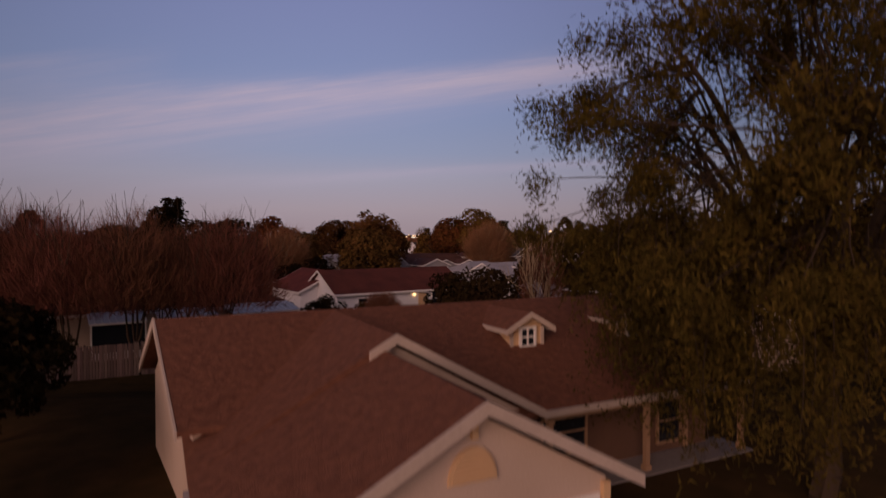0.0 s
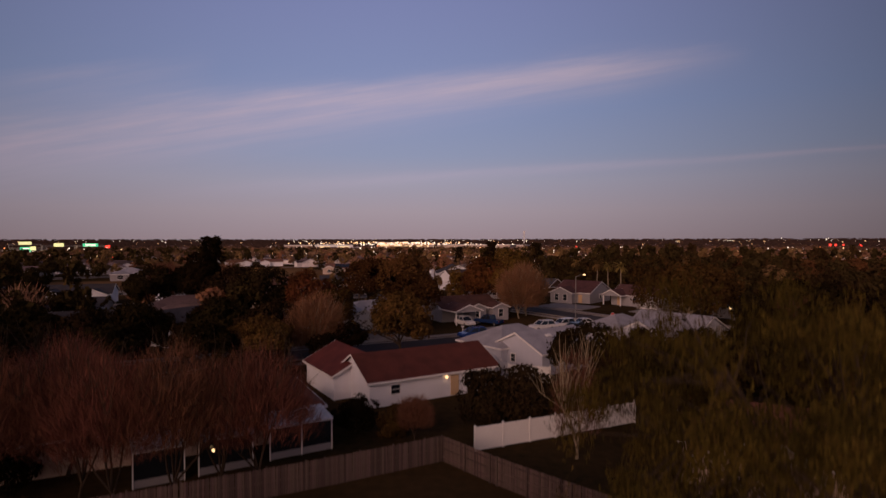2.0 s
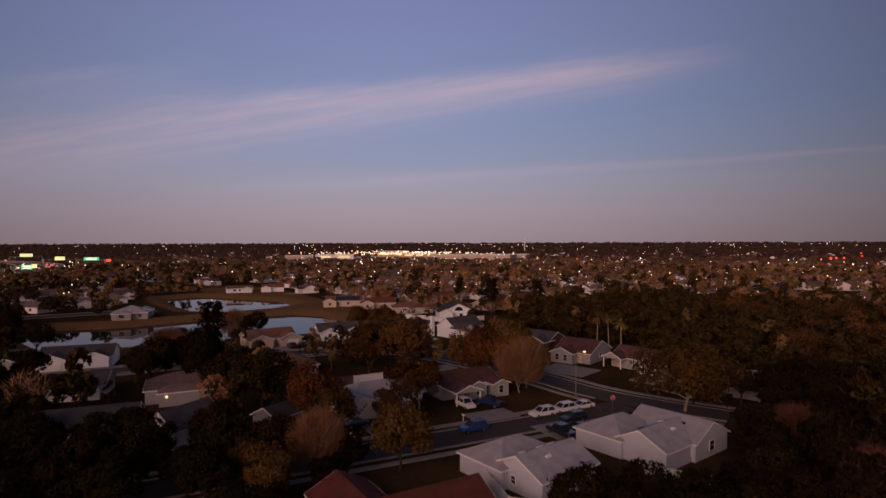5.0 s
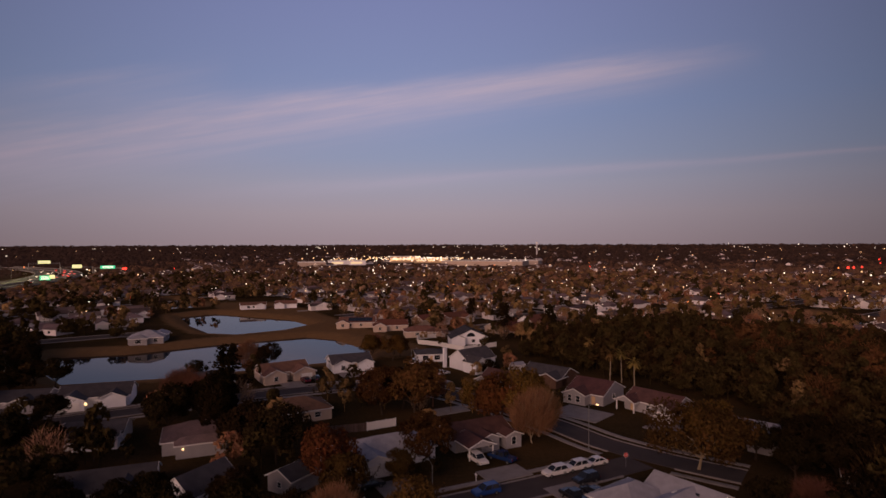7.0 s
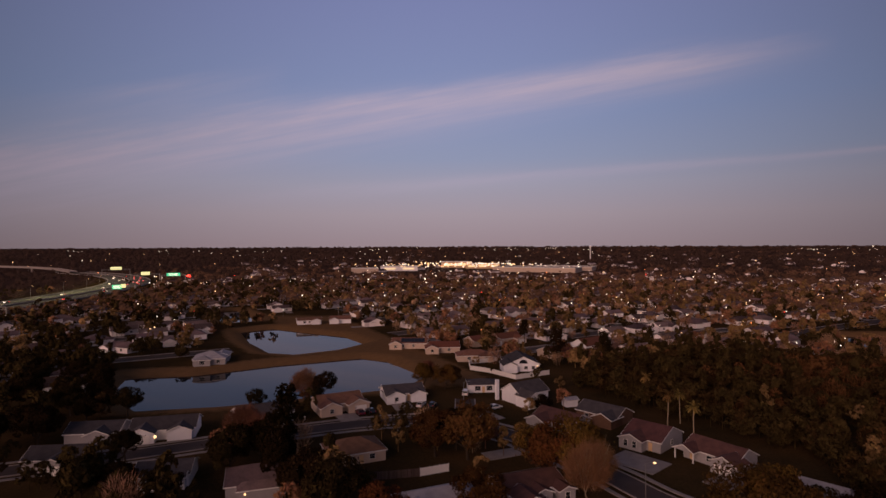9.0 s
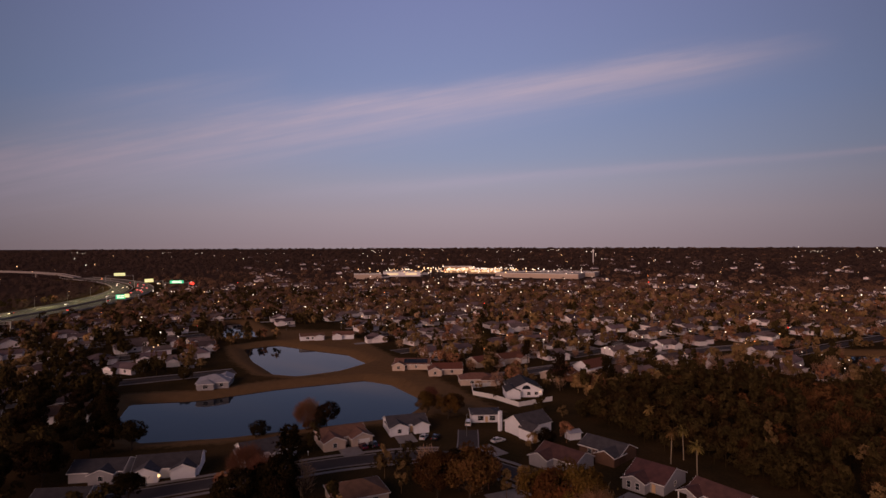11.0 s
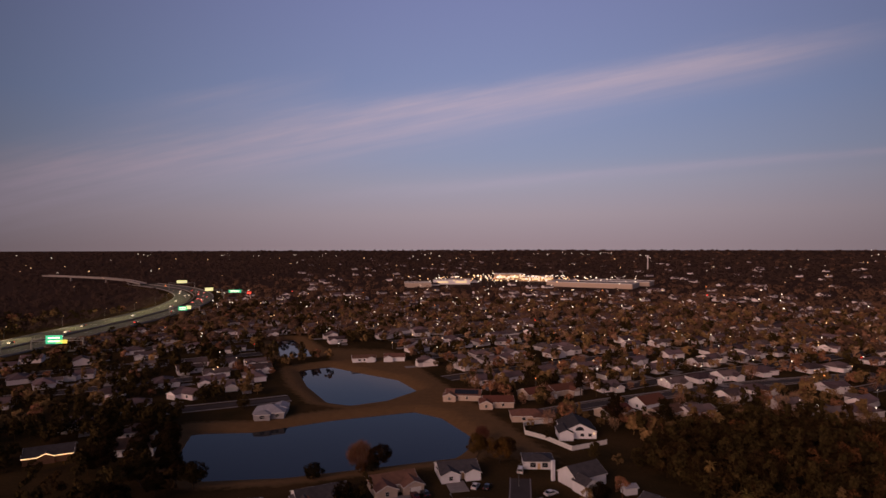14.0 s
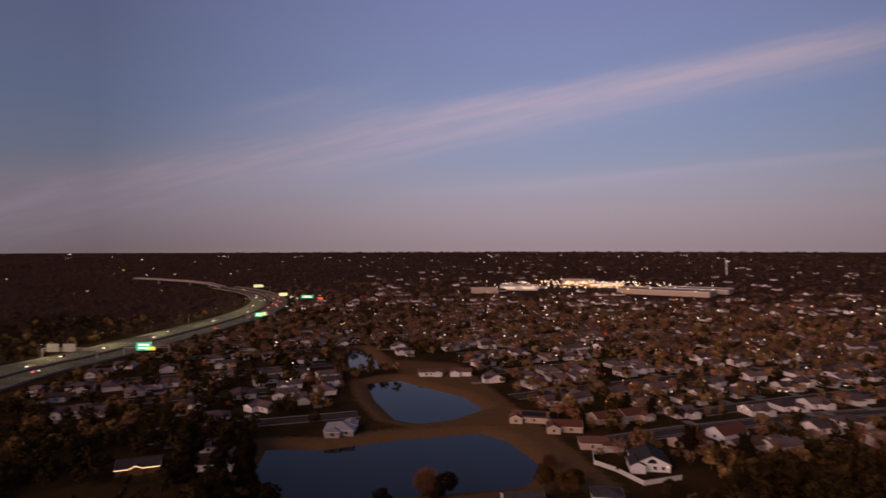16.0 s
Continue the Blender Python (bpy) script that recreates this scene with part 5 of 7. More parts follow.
def make_tree(name, seed, h, style, leaf_mat, bark, leaves=1500, size=0.35, label="", category="tree", spread=0.9):
    """A tree as a thing with trunk and crown; style: round, bare, droop, pine, tall."""
    rng = random.Random(seed)
    t = thing("tree", Matrix(), label, category, "trees of the estate")
    crown = Build()
    if style == "bare":
        b, tips = limb_tree(rng, h, spread * 0.62, 3, 0.10, 0.07 + h * 0.010, 4, 0.0, 0.13, 1.05)
        part("trunk", b, bark, t)
        mid, wide, tall = Vector((0, 0, h * 0.42)), h * 0.46 * spread, h * 0.56
        for k in range(leaves):
            v = Vector((rng.gauss(0, 1), rng.gauss(0, 1), rng.gauss(0.35, 0.8))).normalized()
            q = rng.uniform(0.25, 1.0) ** 0.55 * (0.94 + 0.22 * noise.noise(v * 2.6 + Vector((seed, 0, 0))))
            o = mid + Vector((v.x * wide, v.y * wide, v.z * tall)) * q
            if o.z < h * (0.36 if name == "myrtle" else 0.30 if bark is BARK else 0.2):
                continue
            e = (Vector((v.x * 0.55, v.y * 0.55, 0.75)) + Vector((rng.gauss(0, 0.35), rng.gauss(0, 0.35), rng.gauss(0, 0.3)))).normalized()
            ln = size * rng.uniform(1.4, 3.2)
            s = e.cross(Vector((rng.gauss(0, 1), rng.gauss(0, 1), rng.gauss(0, 1)))).normalized() * (0.014 if name == "myrtle" else 0.020) * max(1.0, size * 2)
            crown.add([o - s, o + s, o + e * ln], [(0, 1, 2)])
        part("crown", crown, leaf_mat, t)
        return t
    if style == "pine":
        b = Build()
        b.tube((0, 0, -0.3), (0, 0, h), 0.02 * h, 0.02, 7)
        n = 9
        for k in range(n):
            z = h * (0.45 + 0.55 * k / n)
            r = spread * h * 0.20 * (1 - 0.55 * k / n) * rng.uniform(0.7, 1.2)
            for j in range(5):
                a = rng.uniform(0, 6.28)
                tip = Vector((math.cos(a) * r, math.sin(a) * r, z + rng.uniform(-0.2, 0.5)))
                b.tube((0, 0, z - 0.4), tip, 0.05, 0.02, 3)
                for q in range(leaves // (n * 5)):
                    c = tip * rng.uniform(0.75, 1.1) + Vector((rng.gauss(0, r * 0.25), rng.gauss(0, r * 0.25), rng.gauss(0, 0.35)))
                    c.z = z + rng.gauss(0.1, 0.45)
                    leaf(crown, c, size, (rng.gauss(0, 1), rng.gauss(0, 1), rng.gauss(0, 0.6)), rng)
        part("trunk", b, bark, t)
        part("crown", crown, leaf_mat, t)
        return t
    droop = 1.0 if style == "droop" else 0.0
    up = {"round": 0.45, "droop": 0.55, "tall": 1.3}[style]
    b, tips = limb_tree(rng, h, spread * (0.55 if style == "tall" else 1.0), 2, 0.26, 0.02 * h + 0.08, 5, droop * 0.4, 0.12, up)
    part("trunk", b, bark, t)
    # lumps of leaves on an uneven dome, and loose ones round the limbs' ends
    rx, rz, zc = {"round": (0.47 * spread / 0.9, 0.40, 0.58), "droop": (0.45, 0.42, 0.56), "tall": (0.25, 0.42, 0.57)}[style]
    if category == "shrub":
        dome(crown, rng, (0, 0, h * 0.42), h * 0.58, h * 0.55, 40, leaves * 0.88, size, -0.75)
    else:
        dome(crown, rng, (0, 0, h * zc), h * rx, h * rz, 34, leaves * 0.88, size)
    for q, d in tips:
        for k in range(max(1, int(leaves * 0.12 / len(tips)))):
            o = q + Vector((rng.gauss(0, 1), rng.gauss(0, 1), rng.gauss(0, 0.7))) * h * 0.05
            tuft(crown, o, size, o - Vector((0, 0, h * 0.5)), rng)
    part("crown", crown, leaf_mat, t)
    return t


def make_palm(seed, h):
    rng = random.Random(seed)
    t = thing("palm_tree", Matrix(), "tall slender palm with a ragged head of fronds", "palm tree", "palms at the wood's edge")
    b = Build()
    q = Vector((0, 0, -0.3))
    for k in range(8):
        e = Vector((math.sin(k * 0.2) * 0.25, 0, h * (k + 1) / 8))
        b.tube(q, e, 0.19 - 0.008 * k, 0.18 - 0.008 * k, 8)
        q = e
    part("trunk", b, PALE_BARK, t)
    crown = Build()
    for k in range(34):
        a, el = k * 2.4, rng.uniform(-0.5, 1.1)
        p, d = q.copy(), Vector((math.cos(a) * math.cos(el), math.sin(a) * math.cos(el), math.sin(el)))
        side = Vector((-math.sin(a), math.cos(a), 0))
        for j in range(6):
            n = p + d * 0.42
            w = 0.46 * math.sin(math.pi * (j + 0.8) / 7)
            crown.add([p, p + side * w + d * 0.25 - Vector((0, 0, 0.1)), n, p - side * w + d * 0.25 - Vector((0, 0, 0.1))], [(0, 1, 2), (0, 2, 3)])
            p, d = n, (d + Vector((0, 0, -0.24))).normalized()
    part("crown", crown, LEAF_PALM, t)
    return t


PROTO = {
    "oak": [make_tree("oak", 11, 10, "round", LEAF_OLIVE, BARK, 5400, 0.30, "broad olive-brown oak tree"), make_tree("oak", 12, 11, "round", LEAF_OLIVE, BARK, 5600, 0.31, "broad olive-brown oak tree with uneven crown"), make_tree("oak", 13, 9, "round", LEAF_DARK, BARK, 4800, 0.30, "dark evergreen tree with dense crown")],
    "rust": [make_tree("rust", 21, 9.5, "round", LEAF_RUST, BARK, 4800, 0.28, "tree in rust-brown winter leaf"), make_tree("rust", 22, 11, "round", LEAF_GOLD, BARK, 5400, 0.30, "tree in golden-brown winter leaf"), make_tree("rust", 23, 10, "round", LEAF_OLIVE, PALE_BARK, 5600, 0.30, "spreading olive-brown tree with forked pale trunk", spread=1.5)],
    "bare": [make_tree("bare", 31, 8.5, "bare", TWIG, BARK, 11500, 0.46, "leafless tree with fine russet twigs"), make_tree("bare", 32, 10, "bare", TWIG_TAN, PALE_BARK, 9500, 0.62, "leafless tree with fine tan twigs")],
    "myrtle": [make_tree("myrtle", 33, 9.2, "bare", TWIG, BARK, 11500, 0.46, "leafless crape myrtle with fine russet twigs behind the fence")],
    "slim": [make_tree("slim", 34, 9.2, "bare", TWIG, PALE_BARK, 2200, 0.34, "slim leafless tree with several pale stems", spread=0.48)],
    "tall": [make_tree("tall", 41, 14, "tall", LEAF_DARK, BARK, 4400, 0.36, "tall dark tree with narrow crown"), make_tree("tall", 42, 13, "tall", LEAF_OLIVE, BARK, 4200, 0.36, "tall slender olive-leaved tree")],
    "pine": [make_tree("pine", 51, 15, "pine", LEAF_DARK, BARK, 1500, 0.5, "tall pine with a flat dark crown", "pine tree")],
    "bush": [make_tree("bush", 61, 4.2, "round", LEAF_DARK, BARK, 4200, 0.17, "dense dark garden shrub", "shrub"), make_tree("bush", 62, 3.6, "round", LEAF_OLIVE, BARK, 3800, 0.16, "rounded olive garden shrub", "shrub")],
    "palm": [make_palm(71, 9)],
}
USED = set()
QUEUE = []


def plant(kind, i, x, y, scale=1.0, turn=0.0, label="", first=False):
    """Notes a tree; the nearest become things of their own, the rest one mass of trees."""
    QUEUE.append((0 if first else math.hypot(x, y), kind, i, x, y, scale, turn, label))


def stand(kind, i, x, y, scale, turn, label):
    ob = PROTO[kind][i]
    m = pose(x, y, ground_z(x, y), 0, 0, turn) @ Matrix.Diagonal((scale, scale, scale, 1))
    if ob.name in USED:
        ob = copy_thing(ob, m)
    else:
        USED.add(ob.name)
    ob.matrix_basis = m
    if label:
        ob["label"] = label


# -- the big drooping tree in front of the porch --
def big_tree():
    rng = random.Random(5)
    base = Vector((10.2, 13.6, 1.0))
    t = thing("tree", pose(*base), "large tree with drooping olive leaves beside the porch", "tree")
    b = Build()
    crown = Build()
    mid, half = Vector((0.8, 0.6, 8.6)), Vector((8.1, 6.4, 5.3))

    def bough(a, c, ra, rb, bend, n=6):
        last = a
        for k in range(1, n + 1):
            f = k / n
            p = a.lerp(c, f) + Vector((rng.gauss(0, 0.05), rng.gauss(0, 0.05), bend * math.sin(math.pi * f)))
            b.tube(last, p, ra + (rb - ra) * (k - 1) / n, ra + (rb - ra) * f, 6 if ra > 0.06 else 4)
            last = p
        return last

    fork = Vector((0.15, 0.1, 3.4))
    bough(Vector((0, 0, -0.4)), fork, 0.34, 0.27, 0.0)
    mains = []
    for k in range(9):
        a = k * 0.70 + rng.uniform(-0.2, 0.2)
        el = (0.25, 0.75, 1.15)[k % 3] + rng.uniform(-0.1, 0.1)
        e = mid + Vector((half.x * math.cos(a) * math.cos(el), half.y * math.sin(a) * math.cos(el), half.z * math.sin(el))) * 0.72
        mains.append((fork, bough(fork + Vector((0, 0, rng.uniform(-0.5, 1.0))), e, 0.17, 0.06, 0.7)))
    for k in range(340):
        v = Vector((rng.gauss(0, 1), rng.gauss(0, 1), rng.gauss(0.0, 0.85))).normalized()
        q = rng.uniform(0.35, 1.0) ** 0.6
        v = Vector([math.copysign(abs(a) ** 0.72, a) for a in v])
        c = mid + Vector((v.x * half.x, v.y * half.y, v.z * half.z)) * q * (1 + 0.10 * noise.noise(v * 2.1))
        if c.z < 3.0 or noise.noise(c * 0.62 + Vector((3.1, 0.4, 1.7))) < -0.26:
            continue
        a, e = min(mains, key=lambda m: (m[1] - c).length)
        start = a.lerp(e, rng.uniform(0.55, 1.0))
        bough(start, c, 0.045, 0.012, 0.15, 4)
        dense = 1.2 if c.z < 8.5 else 0.7
        for j in range(int(100 * dense)):
            o = c + Vector((rng.gauss(0, 0.30), rng.gauss(0, 0.30), rng.gauss(0.1, 0.2)))
            hang = rng.uniform(0.15, 1.1)
            for i in range(5):
                p = o + Vector((rng.gauss(0, 0.10), rng.gauss(0, 0.10), -hang * i / 5))
                tuft(crown, p, 0.058, (p.x - mid.x, p.y - mid.y, 1.5), rng, 2.6, 0.9)
    for k in range(135):
        a = rng.uniform(0, 6.283) if k % 3 == 0 else rng.gauss(3.3, 0.7)
        q, z = rng.uniform(0.30, 0.76), rng.uniform(2.2, 5.8)
        c = Vector((mid.x + half.x * math.cos(a) * q, mid.y + half.y * math.sin(a) * q, z))
        bough(c + Vector((0, 0, 2.2)), c, 0.014, 0.006, 0.0, 3)
        for j in range(56):
            p = c + Vector((rng.gauss(0, 0.42), rng.gauss(0, 0.42), rng.uniform(-0.6, 1.8)))
            for i in range(4):
                tuft(crown, p + Vector((rng.gauss(0, 0.1), rng.gauss(0, 0.1), -0.12 * i)), 0.058, (p.x - mid.x, p.y - mid.y, 1.5), rng, 2.6, 0.9)
    part("trunk", b, BARK, t)
    part("crown", crown, LEAF_NEAR, t)
    return t


big_tree()

# -- trees of the nearer gardens --
plant("myrtle", 0, -11.6, 37.2, 0.95, 20, label="leafless crape myrtle with russet twigs behind the fence", first=True)
plant("myrtle", 0, -16.8, 35.4, 1.0, 140, label="leafless crape myrtle with russet twigs behind the fence", first=True)
plant("myrtle", 0, -22.0, 35.0, 1.02, 250, label="leafless crape myrtle with russet twigs behind the fence", first=True)
plant("slim", 0, 9.6, 41.5, 0.88, 10, label="slim leafless tree with pale stems", first=True)
plant("bush", 0, 7.2, 48.6, 1.3, 0, label="dense dark evergreen hedge bush by the white fence", first=True)
plant("bush", 0, 4.4, 49.2, 1.25, 90, label="dense dark evergreen hedge bush by the white fence", first=True)
plant("bush", 1, -4.0, 46.5, 0.7, 30, first=True)
plant("bush", 0, -7.2, 47.5, 0.75, 200, first=True)
plant("bare", 0, -2.2, 45.5, 0.42, 10, first=True)
plant("oak", 2, 14.5, 60.0, 0.86, 0, label="slender dark-leaved tree behind the hedge", first=True)
plant("oak", 2, 17.5, 56.0, 0.72, 40, first=True)
# near-black crowns added so that these back gardens read as dim
for x, y, q in ((22.5, 63.5, 0.72), (27.0, 61.0, 0.78), (33.5, 63.5, 0.7), (24.5, 55.5, 0.75), (38.5, 67.5, 0.8), (30.5, 55.5, 0.8), (20.5, 51.5, 0.7), (42.0, 74.5, 0.85), (45.5, 82.0, 0.9)):
    plant("oak", 2, x, y, q, x * 37, label="dark evergreen tree in the unlit back gardens", first=True)
plant("oak", 0, -5.8, 77.0, 0.90, 0, label="round golden-olive tree behind the red-roofed house", first=True)
plant("oak", 1, -5.5, 104.0, 0.96, 70, label="round golden-olive tree by the street", first=True)
plant("oak", 1, -9.6, 135.0, 1.32, 10, first=True)
plant("oak", 0, -17.5, 136.0, 1.19, 200, first=True)
plant("oak", 2, -13.0, 141.0, 1.19, 120, first=True)
plant("rust", 1, 14.0, 126.0, 1.32, 0, first=True)
plant("rust", 1, 9.5, 124.5, 1.15, 200, label="golden-brown tree on the corner lawn", first=True)
plant("bare", 1, 15.5, 117.0, 1.10, 30, label="bare tan tree on the corner lawn", first=True)
plant("bare", 1, 17.5, 121.0, 1.06, 150, first=True)
plant("rust", 0, -21.0, 93.5, 1.12, 0, label="reddish tree beside the grey outbuilding", first=True)
plant("rust", 2, 43.4, 103.5, 1.22, 0, label="spreading olive tree with forked pale trunk", first=True)
plant("rust", 1, 47.0, 108.0, 1.06, 90, first=True)
plant("oak", 2, -22.5, 75.5, 0.95, 0, first=True)
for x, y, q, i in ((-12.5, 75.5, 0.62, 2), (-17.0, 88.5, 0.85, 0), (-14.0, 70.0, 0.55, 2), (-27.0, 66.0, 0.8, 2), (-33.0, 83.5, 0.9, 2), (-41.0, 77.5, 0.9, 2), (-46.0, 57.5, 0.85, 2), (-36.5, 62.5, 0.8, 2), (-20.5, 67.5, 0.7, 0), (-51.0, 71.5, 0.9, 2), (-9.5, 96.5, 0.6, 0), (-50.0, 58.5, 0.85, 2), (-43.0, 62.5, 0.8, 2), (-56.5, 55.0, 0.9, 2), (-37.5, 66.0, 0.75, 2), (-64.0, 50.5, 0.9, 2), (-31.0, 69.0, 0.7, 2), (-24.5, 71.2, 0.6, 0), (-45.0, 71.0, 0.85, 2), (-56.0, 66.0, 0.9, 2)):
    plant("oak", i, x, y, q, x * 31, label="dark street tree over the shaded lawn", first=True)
plant("bare", 1, -16.5, 75.0, 0.9, 0, first=True)
plant("bush", 0, -23.6, 63.6, 1.0, 0, label="dark clipped hedge on the shaded lawn", first=True)
plant("bush", 0, -19.4, 62.8, 1.0, 70, label="dark clipped hedge on the shaded lawn", first=True)
plant("oak", 2, -30.0, 77.5, 0.95, 100, first=True)
plant("oak", 2, -38.0, 72.0, 0.9, 10, first=True)
plant("oak", 2, -33.0, 105.0, 1.32, 10, first=True)
plant("tall", 0, -47.0, 112.0, 1.06, 10, first=True)
plant("oak", 2, -55.0, 128.0, 1.39, 60, first=True)
plant("oak", 2, -62.0, 122.0, 1.25, 60, first=True)
plant("bare", 0, -66.0, 137.0, 1.32, 60, first=True)
plant("bare", 0, -60.5, 134.0, 1.19, 160, first=True)
plant("bush", 0, -60.2, 162.5, 0.9, 0, first=True)
plant("bush", 0, 10.5, 178.0, 1.2, 0, label="round dark clipped tree beside the white house", first=True)
plant("rust", 1, -30.5, 204.0, 0.8, 0, label="golden tree at the pond's corner", first=True)
plant("rust", 1, -22.0, 200.0, 0.85, 60, first=True)
plant("oak", 1, -20.0, 206.0, 0.7, 160, first=True)
plant("oak", 2, -61.5, 187.0, 1.0, 30, label="dark round tree at the pond's edge", first=True)
plant("bare", 1, -68.0, 186.0, 1.0, 30, first=True)
plant("bush", 0, -80.0, 175.5, 1.25, 0, first=True)
plant("bush", 0, -63.5, 185.6, 1.0, 40, first=True)
plant("bush", 1, -67.0, 184.6, 1.0, 90, first=True)
plant("bare", 0, -31.0, 222.0, 0.8, 0, label="bare russet tree at the water's edge", first=True)
plant("pine", 0, 8.5, 292.0, 0.85, 0, first=True)
plant("pine", 0, 20.5, 243, 1.03, 80, first=True)
plant("pine", 0, 39.0, 240, 1.0, 200, first=True)
plant("pine", 0, -54.0, 135, 1.12, 0, first=True)
plant("myrtle", 0, -25.0, 38.5, 1.0, 222, first=True)
plant("myrtle", 0, -27.0, 33.5, 1.05, 5, first=True)
plant("myrtle", 0, -14.2, 37.0, 0.9, 77, first=True)
plant("myrtle", 0, -19.4, 34.2, 0.95, 310, first=True)
plant("myrtle", 0, -31.0, 35.0, 1.1, 75, first=True)
plant("bush", 0, -27.5, 35.5, 0.9, 215, first=True)
plant("oak", 2, -40.0, 108.0, 1.3, 45, first=True)
plant("rust", 1, 6.0, 131.0, 1.0, 45, first=True)
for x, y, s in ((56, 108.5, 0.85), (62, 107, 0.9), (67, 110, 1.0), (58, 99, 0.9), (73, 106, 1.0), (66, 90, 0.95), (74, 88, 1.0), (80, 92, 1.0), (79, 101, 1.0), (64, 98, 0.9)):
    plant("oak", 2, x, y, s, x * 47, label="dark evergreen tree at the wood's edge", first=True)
# near-black crowns thicken the left gardens and paint them dimmer
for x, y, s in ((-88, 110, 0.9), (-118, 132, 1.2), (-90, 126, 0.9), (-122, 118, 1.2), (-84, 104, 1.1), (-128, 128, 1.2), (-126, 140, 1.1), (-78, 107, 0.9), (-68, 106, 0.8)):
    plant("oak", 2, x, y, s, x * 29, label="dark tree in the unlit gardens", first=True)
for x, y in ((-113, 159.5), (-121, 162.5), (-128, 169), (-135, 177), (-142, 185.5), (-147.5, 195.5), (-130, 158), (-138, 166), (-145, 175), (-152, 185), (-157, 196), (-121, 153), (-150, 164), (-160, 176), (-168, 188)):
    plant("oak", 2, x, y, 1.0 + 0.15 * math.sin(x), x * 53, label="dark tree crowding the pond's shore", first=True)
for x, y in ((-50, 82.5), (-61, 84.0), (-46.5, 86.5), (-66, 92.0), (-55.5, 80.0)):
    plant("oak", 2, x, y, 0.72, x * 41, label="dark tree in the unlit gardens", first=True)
for x, y in ((43.4, 188.3), (47.6, 154.0), (48.3, 168.3), (44.0, 165.0)):
    plant("palm", 0, x, y, 1.0 + 0.1 * math.sin(x), x * 40, first=True)
# dark trees added to dim the left corner, several of them out of view
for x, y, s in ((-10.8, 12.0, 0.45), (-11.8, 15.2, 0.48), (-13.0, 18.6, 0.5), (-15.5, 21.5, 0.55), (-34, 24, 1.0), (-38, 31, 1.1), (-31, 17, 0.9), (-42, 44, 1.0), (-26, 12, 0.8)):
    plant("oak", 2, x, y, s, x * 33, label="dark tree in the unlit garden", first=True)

# ---- woods, scattered trees and the wider estate ----
WOOD_SIDE = ((68, 146), (54, 166), (38, 184), (24, 204), (26, 214), (42, 238), (84, 262), (114, 252), (134, 236), (190, 200), (210, 120), (120, 84), (84, 92), (70, 112))
WOOD_NEAR = ((20, 30), (24, 55), (46, 72), (52, 90), (80, 84), (120, 76), (110, 40), (60, 20))
WOOD_LEFT = ((-40, 70), (-75, 92), (-130, 100), (-165, 160), (-150, 178), (-125, 165), (-115, 150), (-128, 128), (-90, 100))
GARDEN_LEFT = ((-14, 66), (-20, 82), (-38, 84), (-75, 90), (-92, 62), (-60, 36), (-37, 46), (-28, 54), (-17, 56))
GARDEN_MID = ((-38, 84), (-28, 100), (-43, 128), (-62, 150), (-118, 132), (-120, 104), (-75, 90))
WOOD_SHORE = ((-170, 172), (-200, 195), (-185, 225), (-160, 222), (-152, 200), (-140, 178))
HIGHWAY_LINE = ((-330, 120), (-385, 262), (-394, 340), (-407, 420), (-425, 520), (-462, 640), (-530, 760), (-640, 875), (-780, 965))


def near_line(line, x, y, gap):
    return any(abs(p.x - x) < gap and abs(p.y - y) < gap and math.hypot(p.x - x, p.y - y) < gap for p in line)


HW = smooth_line(HIGHWAY_LINE, 12)


def free(x, y, r=2.0, wood=False):
    if 140 < y < 460 and -260 < x < 260 and pond_side(x, y) < r + 4:
        return False
    for line, half in ROADS:
        if near_line(line, x, y, half + 1.5 + r * 0.5):
            return False
    if near_line(HW, x, y, 44):
        return False
    return all((x - a) ** 2 + (y - b) ** 2 > (c + r) ** 2 for a, b, c in BLOCKED)


rng = random.Random(99)
count = 0
for poly, gap, kinds in ((WOOD_SIDE, 5.4, ("oak", "bare", "oak", "tall", "rust", "bush", "oak")), (WOOD_NEAR, 6.0, ("oak", "tall", "bare", "bush", "oak")), (WOOD_LEFT, 12.0, ("oak", "tall", "rust", "oak")), (WOOD_SHORE, 6.5, ("oak", "tall")), (GARDEN_MID, 13.0, ("oak", "oak", "rust", "bare")), (GARDEN_LEFT, 8.0, ("oak", "oak", "bush"))):
    xs, ys = [p[0] for p in poly], [p[1] for p in poly]
    y = min(ys)
    while y < max(ys):
        x = min(xs)
        while x < max(xs):
            px, py = x + rng.uniform(-0.45, 0.45) * gap, y + rng.uniform(-0.45, 0.45) * gap
            if inside(poly, px, py) and free(px, py, 2.0):
                k = rng.choice(kinds)
                if poly is WOOD_SIDE and px > 105 and rng.random() < 0.5:
                    k = rng.choice(("rust", "bare"))
                i = rng.randrange(len(PROTO[k]))
                # dark-leaved kinds forced here to dim the woods and side gardens
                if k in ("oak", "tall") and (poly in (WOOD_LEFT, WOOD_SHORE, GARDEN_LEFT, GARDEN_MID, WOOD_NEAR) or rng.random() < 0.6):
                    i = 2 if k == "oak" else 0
                if poly is WOOD_NEAR and k == "bare":
                    i = 0
                plant(k, i, px, py, rng.uniform(0.72, 1.08), rng.uniform(0, 360))
                if poly is WOOD_SIDE and edge_distance(poly, px, py) < 9:
                    for _ in range(2):
                        plant("bush", 0, px + rng.uniform(-3, 3), py + rng.uniform(-3, 3), rng.uniform(0.9, 1.5), rng.uniform(0, 360))
                count += 1
            x += gap
        y += gap

# -- estate rows: streets every 62 m in the estate's own direction, houses both sides --
MODELS = []


